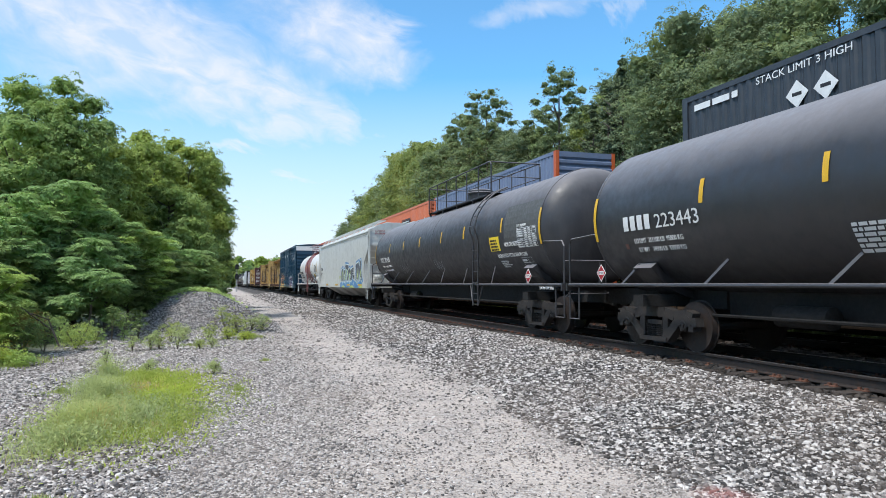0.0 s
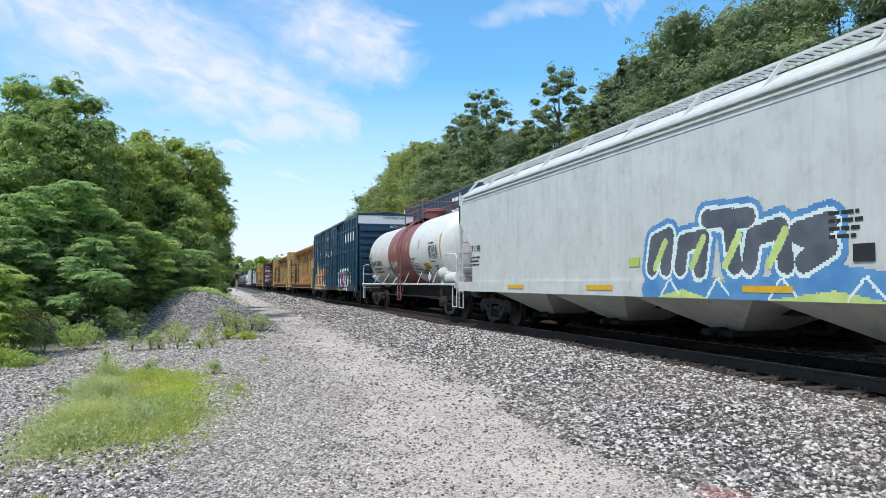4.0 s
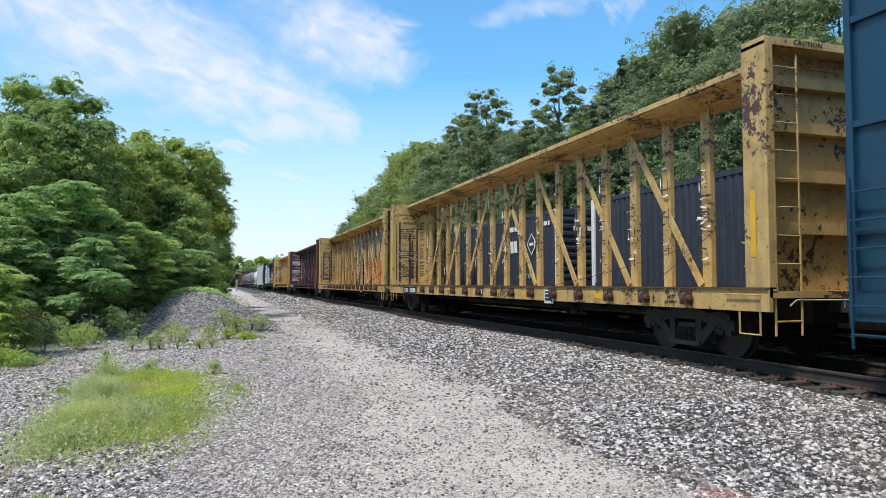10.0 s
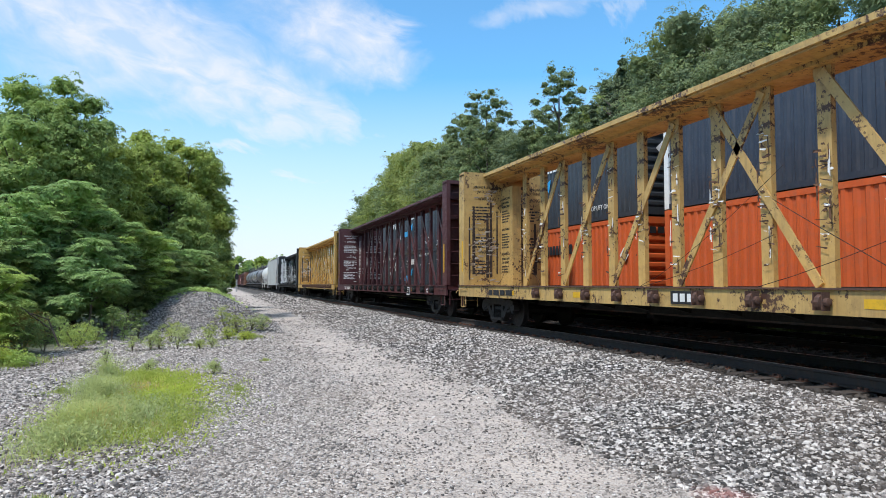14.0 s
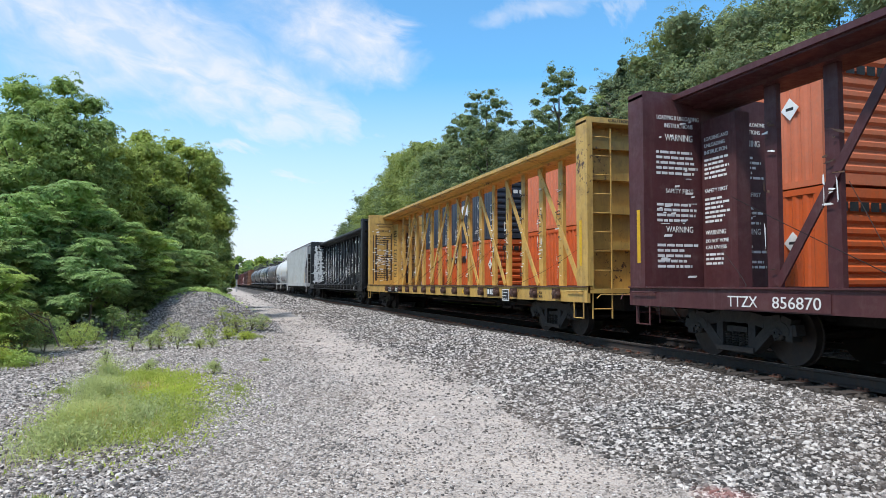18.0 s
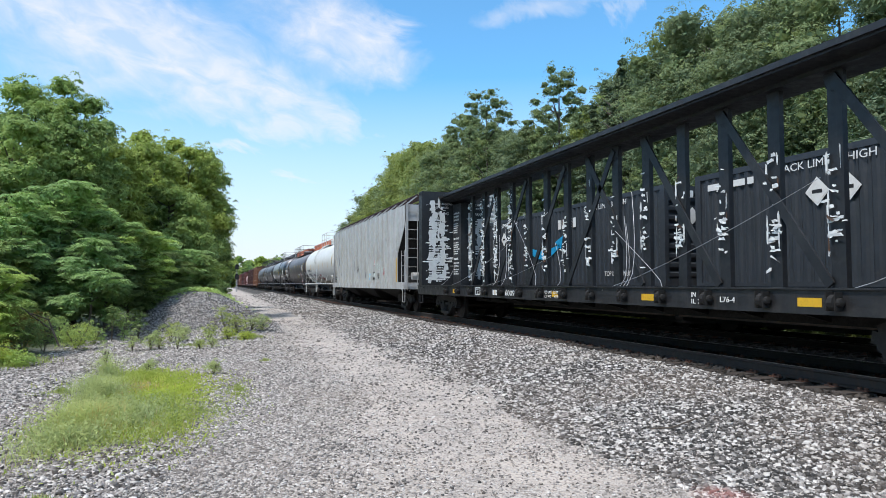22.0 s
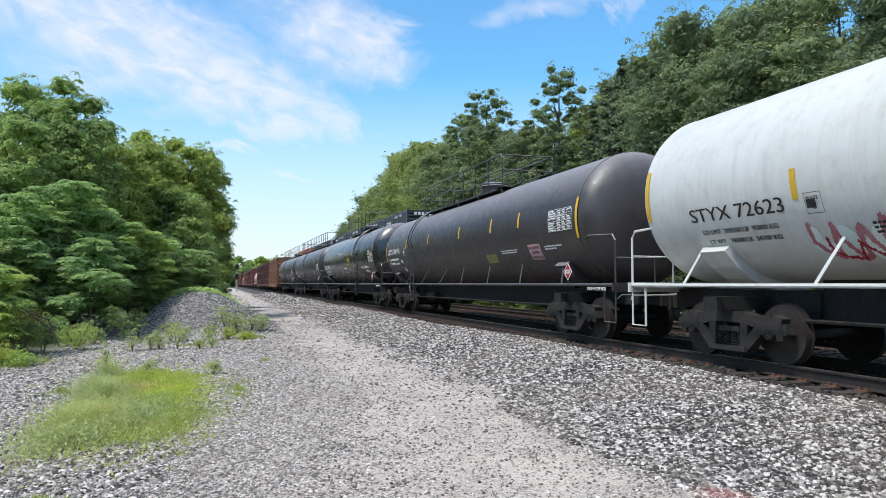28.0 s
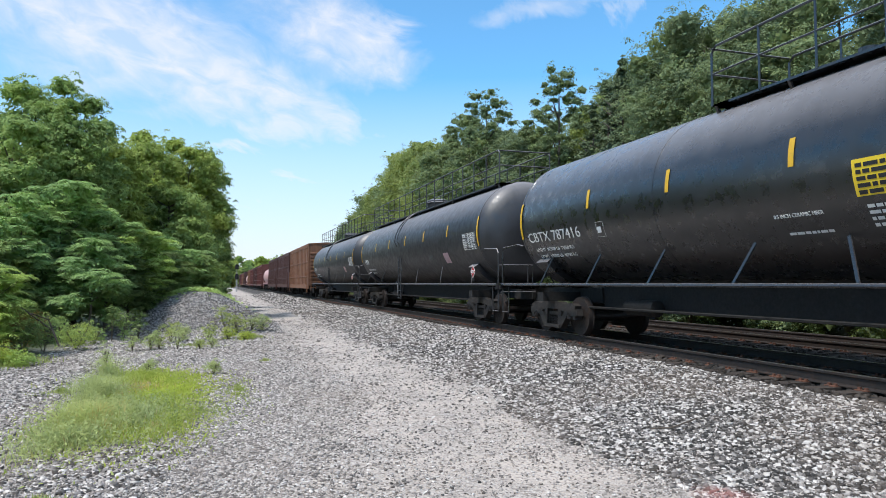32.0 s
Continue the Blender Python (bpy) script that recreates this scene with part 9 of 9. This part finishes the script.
def weed(x, y, H, w, seed, mat, n=60, label="low leafy weed growing in the gravel"):
    rng = random.Random(seed)
    t = thing("weed", label, "weed", "weeds in the yard", pose(x, y, float(ground_z(x, y))))
    s = Shape()
    for i in range(7):
        a = rng.uniform(0, 6.28)
        s.tube([(0, 0, -0.02), (math.cos(a) * w * 0.3, math.sin(a) * w * 0.3, H * 0.5), (math.cos(a) * w * 0.6, math.sin(a) * w * 0.6, H * rng.uniform(0.7, 1.0))], [0.008, 0.006, 0.003], 4)
    tagged(part("stem", s, M_BARK, t), "thin branching stems", kind="stuff")
    bl = [(math.cos(i * 2.4) * w * 0.45, math.sin(i * 2.4) * w * 0.45, H * (0.35 + 0.5 * rng.random()), w * 0.5, w * 0.5, H * 0.3) for i in range(6)]
    part("leaves", crown_mesh("leaves", bl, int(n * 1.5), 24, 0.017 + 0.008 * H, mat, seed, 0.09 + 0.05 * w, core=False), None, t)
    return t


def build_yard_plants():
    blades("grass_patch", "tall pale grass patch on the gravel", [(-1.5, 9.3, 0.7, 1.7, 3000, 0.34), (-1.8, 11.9, 0.45, 1.4, 1900, 0.44), (-1.0, 9.6, 0.7, 1.8, 2000, 0.2), (-1.55, 8.4, 0.55, 0.8, 1300, 0.24), (-1.95, 14.2, 0.25, 0.4, 500, 0.5)], LEAF_SAGE, 41, 0.0038, 1.5)
    blades("green_grass", "short yellow-green grass and clover on the gravel", [(-0.85, 11.6, 0.85, 2.9, 11000, 0.12), (-1.3, 14.0, 1.2, 1.6, 6200, 0.15), (-0.6, 9.4, 0.6, 1.3, 3600, 0.10), (-1.2, 9.3, 1.0, 1.8, 6500, 0.12)], LEAF_LIME, 42, 0.009, 0.9)
    blades("dry_grass", "dry straw-coloured stalks among the grass", [(-1.4, 9.4, 0.8, 2.0, 900, 0.3), (-0.7, 9.0, 0.6, 1.4, 700, 0.1), (-1.2, 12.4, 0.9, 2.0, 700, 0.2)], LEAF_STRAW, 44, 0.0035, 0.9)
    rs = np.random.RandomState(12)
    for nm, lab, m, cx, cy, rx, ry, n, hh, size in (("grass_weeds", "small grey-green weeds among the grass", LEAF_SAGE, -1.45, 9.6, 0.62, 1.7, 9000, 0.30, 0.022), ("clover", "low yellow-green clover on the gravel", LEAF_LIME, -0.85, 11.6, 0.75, 2.3, 9000, 0.10, 0.020), ("low_weeds", "low dull green weeds on the gravel", LEAF_GRASS, -1.0, 9.8, 0.75, 2.0, 6000, 0.16, 0.02)):
        px, py = cx + rs.normal(0, 0.55, n) * rx, cy + rs.normal(0, 0.55, n) * ry
        lump = np.sin(px * 9 + py * 3) * np.sin(py * 5 - px * 4) + np.sin(px * 21) * np.sin(py * 13) * 0.6
        ok = lump > -0.35
        px, py, lump = px[ok], py[ok], lump[ok]
        n = len(px)
        p = np.stack([px, py, ground_z(px, py) + hh * rs.rand(n) * (0.5 + 0.45 * lump)], 1)
        nr = unit(np.array([0, -0.2, 0.7]) + rs.normal(size=(n, 3)) * 0.7)
        t = unit(np.cross(nr, rs.normal(size=(n, 3))))
        v, f = quads(p, t, np.cross(nr, t), size * rs.uniform(0.6, 1.5, (n, 1)), 0.4)
        tagged(new(nm, sheet_mesh(nm, v, f, m)), lab, "weeds", kind="stuff")
    blades("sparse_grass", "thin tufts of grass in the gravel", [(0.3, 12.0, 0.5, 2.4, 1000, 0.07), (-2.4, 12.5, 0.5, 0.7, 620, 0.09), (-1.3, 6.0, 0.3, 0.3, 420, 0.14), (1.0, 16.4, 0.15, 0.2, 160, 0.1), (0.9, 23.0, 0.5, 0.9, 1300, 0.16), (-0.8, 20.6, 1.3, 1.0, 700, 0.08), (-4.6, 17.0, 1.0, 0.9, 6000, 0.22), (0.2, 33.0, 0.7, 5.0, 2500, 0.2), (-0.2, 10.0, 0.5, 1.0, 600, 0.07)], LEAF_GRASS, 43, 0.010)
    spots = ((-2.15, 19.6, 0.55, 0.12, LEAF_SAGE), (-1.72, 19.7, 0.42, 0.2, LEAF_SAGE), (-1.55, 20.1, 0.35, 0.16, LEAF_GRASS), (-1.05, 19.5, 0.5, 0.15, LEAF_SAGE), (-0.5, 19.6, 0.22, 0.12, LEAF_GRASS), (-0.2, 19.9, 0.26, 0.16, LEAF_SAGE), (-1.35, 21.8, 0.55, 0.28, LEAF_GRASS), (-1.05, 22.3, 0.4, 0.2, LEAF_SAGE), (0.2, 23.7, 0.8, 0.34, LEAF_GRASS), (0.55, 23.9, 0.65, 0.3, LEAF_GRASS), (1.05, 24.4, 0.5, 0.3, LEAF_SAGE), (1.4, 24.7, 0.45, 0.25, LEAF_SAGE), (-0.3, 22.3, 0.42, 0.26, LEAF_GRASS), (0.25, 22.6, 0.32, 0.22, LEAF_LIME), (0.75, 22.4, 0.25, 0.25, LEAF_LIME), (-3.05, 22.6, 1.0, 0.16, LEAF_DARK), (-2.75, 22.8, 0.8, 0.22, LEAF_A), (-2.4, 23.2, 0.75, 0.25, LEAF_DARK), (-3.4, 21.9, 0.5, 0.3, LEAF_A), (-4.0, 21.4, 0.45, 0.3, LEAF_YOUNG), (-3.75, 22.3, 0.55, 0.35, LEAF_A), (-2.2, 15.4, 0.4, 0.14, LEAF_SAGE), (-0.1, 14.3, 0.22, 0.1, LEAF_SAGE), (-1.3, 14.6, 0.25, 0.12, LEAF_SAGE))
    for i, (x, y, H, w, m) in enumerate(spots):
        weed(x, y, H, w, 500 + i, m, 22 if w < 0.18 else 40)
    for i, (x, y, H, w, m) in enumerate(((-4.75, 19.3, 1.0, 0.7, LEAF_RED), (-4.2, 19.6, 0.8, 0.6, LEAF_A), (-5.3, 20.0, 1.2, 0.7, LEAF_C), (-3.6, 20.4, 0.6, 0.5, LEAF_C), (-4.5, 18.9, 0.7, 0.5, LEAF_DARK), (-4.9, 16.9, 0.45, 0.4, LEAF_LIME), (-4.4, 16.8, 0.35, 0.4, LEAF_LIME), (-4.0, 16.6, 0.25, 0.3, LEAF_YOUNG))):
        weed(x, y, H, w, 560 + i, m, 90, "tangle of low brambles and vines")
    # vines over the top of the stone heap
    rs = np.random.RandomState(9)
    n = 6500
    px, py = rs.normal(-1.2, 0.75, n), rs.normal(27.9, 0.5, n)
    p = np.stack([px, py, ground_z(px, py) + rs.uniform(0.0, 0.2, n)], 1)
    nr = unit(np.array([0, -0.5, 0.8]) + rs.normal(size=(n, 3)) * 0.4)
    t = unit(np.cross(nr, rs.normal(size=(n, 3))))
    v, f = quads(p, t, np.cross(nr, t), 0.05 * rs.uniform(0.6, 1.3, (n, 1)), 0.75)
    tagged(new("vine_cover", sheet_mesh("vine_cover", v, f, LEAF_YOUNG)), "bright green vines over the stone heap", "vines", kind="stuff")
    for i, pts in enumerate((((-5.1, 19.6, 0.9), (-4.5, 19.2, 0.55), (-3.9, 19.0, 0.1), (-3.7, 18.9, -0.3)), ((-4.4, 19.2, 0.5), (-4.0, 19.1, 0.35), (-3.8, 19.0, -0.1)))):
        tagged(part("fallen_branch", Shape().tube(pts, [0.014, 0.018, 0.02, 0.02][:len(pts)], 5), M_BARK), "bare pale branch leaning from the brush", "branch")
    stick = Shape().tube([(4.75, 6.9, -0.44), (5.0, 6.85, -0.43), (5.25, 6.95, -0.41), (5.5, 7.05, -0.39)], 0.009, 5)
    tagged(part("stick", stick, M_BARK), "thin grey stick lying on the ballast", "stick")


def build_distance():
    """A signal mast by the line and the woods that close the view."""
    t = thing("railway_signal", "black railway signal mast with two heads", "signal", at=pose(3.15, 146.0, float(ground_z(3.15, 146.0))))
    dark = surface("signal_black", (0.015, 0.015, 0.016), None, 0.6)
    part("mast", Shape().tube([(0, 0, 0), (0, 0, 5.6)], 0.09, 8), surface("signal_grey", (0.35, 0.35, 0.35), None, 0.5), t)
    for z in (3.1, 5.0):
        hd = part("signal_head", Shape().prism([(-0.28, z - 0.55), (0.28, z - 0.55), (0.36, z - 0.3), (0.36, z + 0.35), (0.2, z + 0.6), (-0.2, z + 0.6), (-0.36, z + 0.35), (-0.36, z - 0.3)], -0.1, 0.1), dark, t)
        part("visor", Shape().tube([(0, -0.1, z), (0, -0.4, z)], 0.13, 8), dark, hd)
    part("ladder", ladder(0.18, -0.18, 0.18, 0.1, 5.2, 14, 0.02, axis="x"), surface("signal_grey", (0.35, 0.35, 0.35)), t)
    for i, (x, y, H, w) in enumerate(((2.0, 330.0, 13, 6), (10.0, 345.0, 14, 7), (18.0, 352.0, 15, 7), (27.0, 350.0, 14, 7), (-6.0, 320.0, 13, 6), (36.0, 345.0, 13, 7), (45, 340, 13, 7))):
        tree("distant leafy tree beyond the curve", "tree", x, y, H, w, 700 + i, LEAF_A if i % 2 else LEAF_C, 160, 26, 0.55, low=0.05, trunk=0.3, count=16, group="distant trees", spread=0.9)


build_left_trees()
build_forest()
build_yard_plants()
build_distance()


def motions():
    """Both trains run at an even pace; the wheels turn with them."""
    def near_at(t):
        return SPEED * (t - 16) + 0.5 * GAIN * (t - 16) ** 2
    times = [i * 2.0 for i in range(17)]
    for car, s in CARS:
        walk(car, [(t, pose(TRACK, s - near_at(t), 0)) for t in times])
    for ob, s, z in STACKS:
        walk(ob, [(t, pose(FAR_TRACK, s + FAR_SPEED * t, FAR_Z + z)) for t in (0.0, 16.0, 32.0)])
    # one turn of keys for the leading and one for the trailing axle of a truck, shared by all the rest
    turns = [(t, math.degrees((near_at(t) - near_at(0.0)) / WHEEL_R)) for t in [i / 15 for i in range(481)]]
    first = {}
    for ws in ROLLING:
        y = round(ws.location.y, 3)
        if y not in first:
            walk(ws, [(t, pose(0, y, WHEEL_R, a % 360)) for t, a in turns])
            first[y] = ws
        else:
            src = first[y].animation_data
            ws.rotation_mode = "QUATERNION"
            ws.animation_data_create()
            ws.animation_data.action, ws.animation_data.action_slot = src.action, src.action_slot


motions()
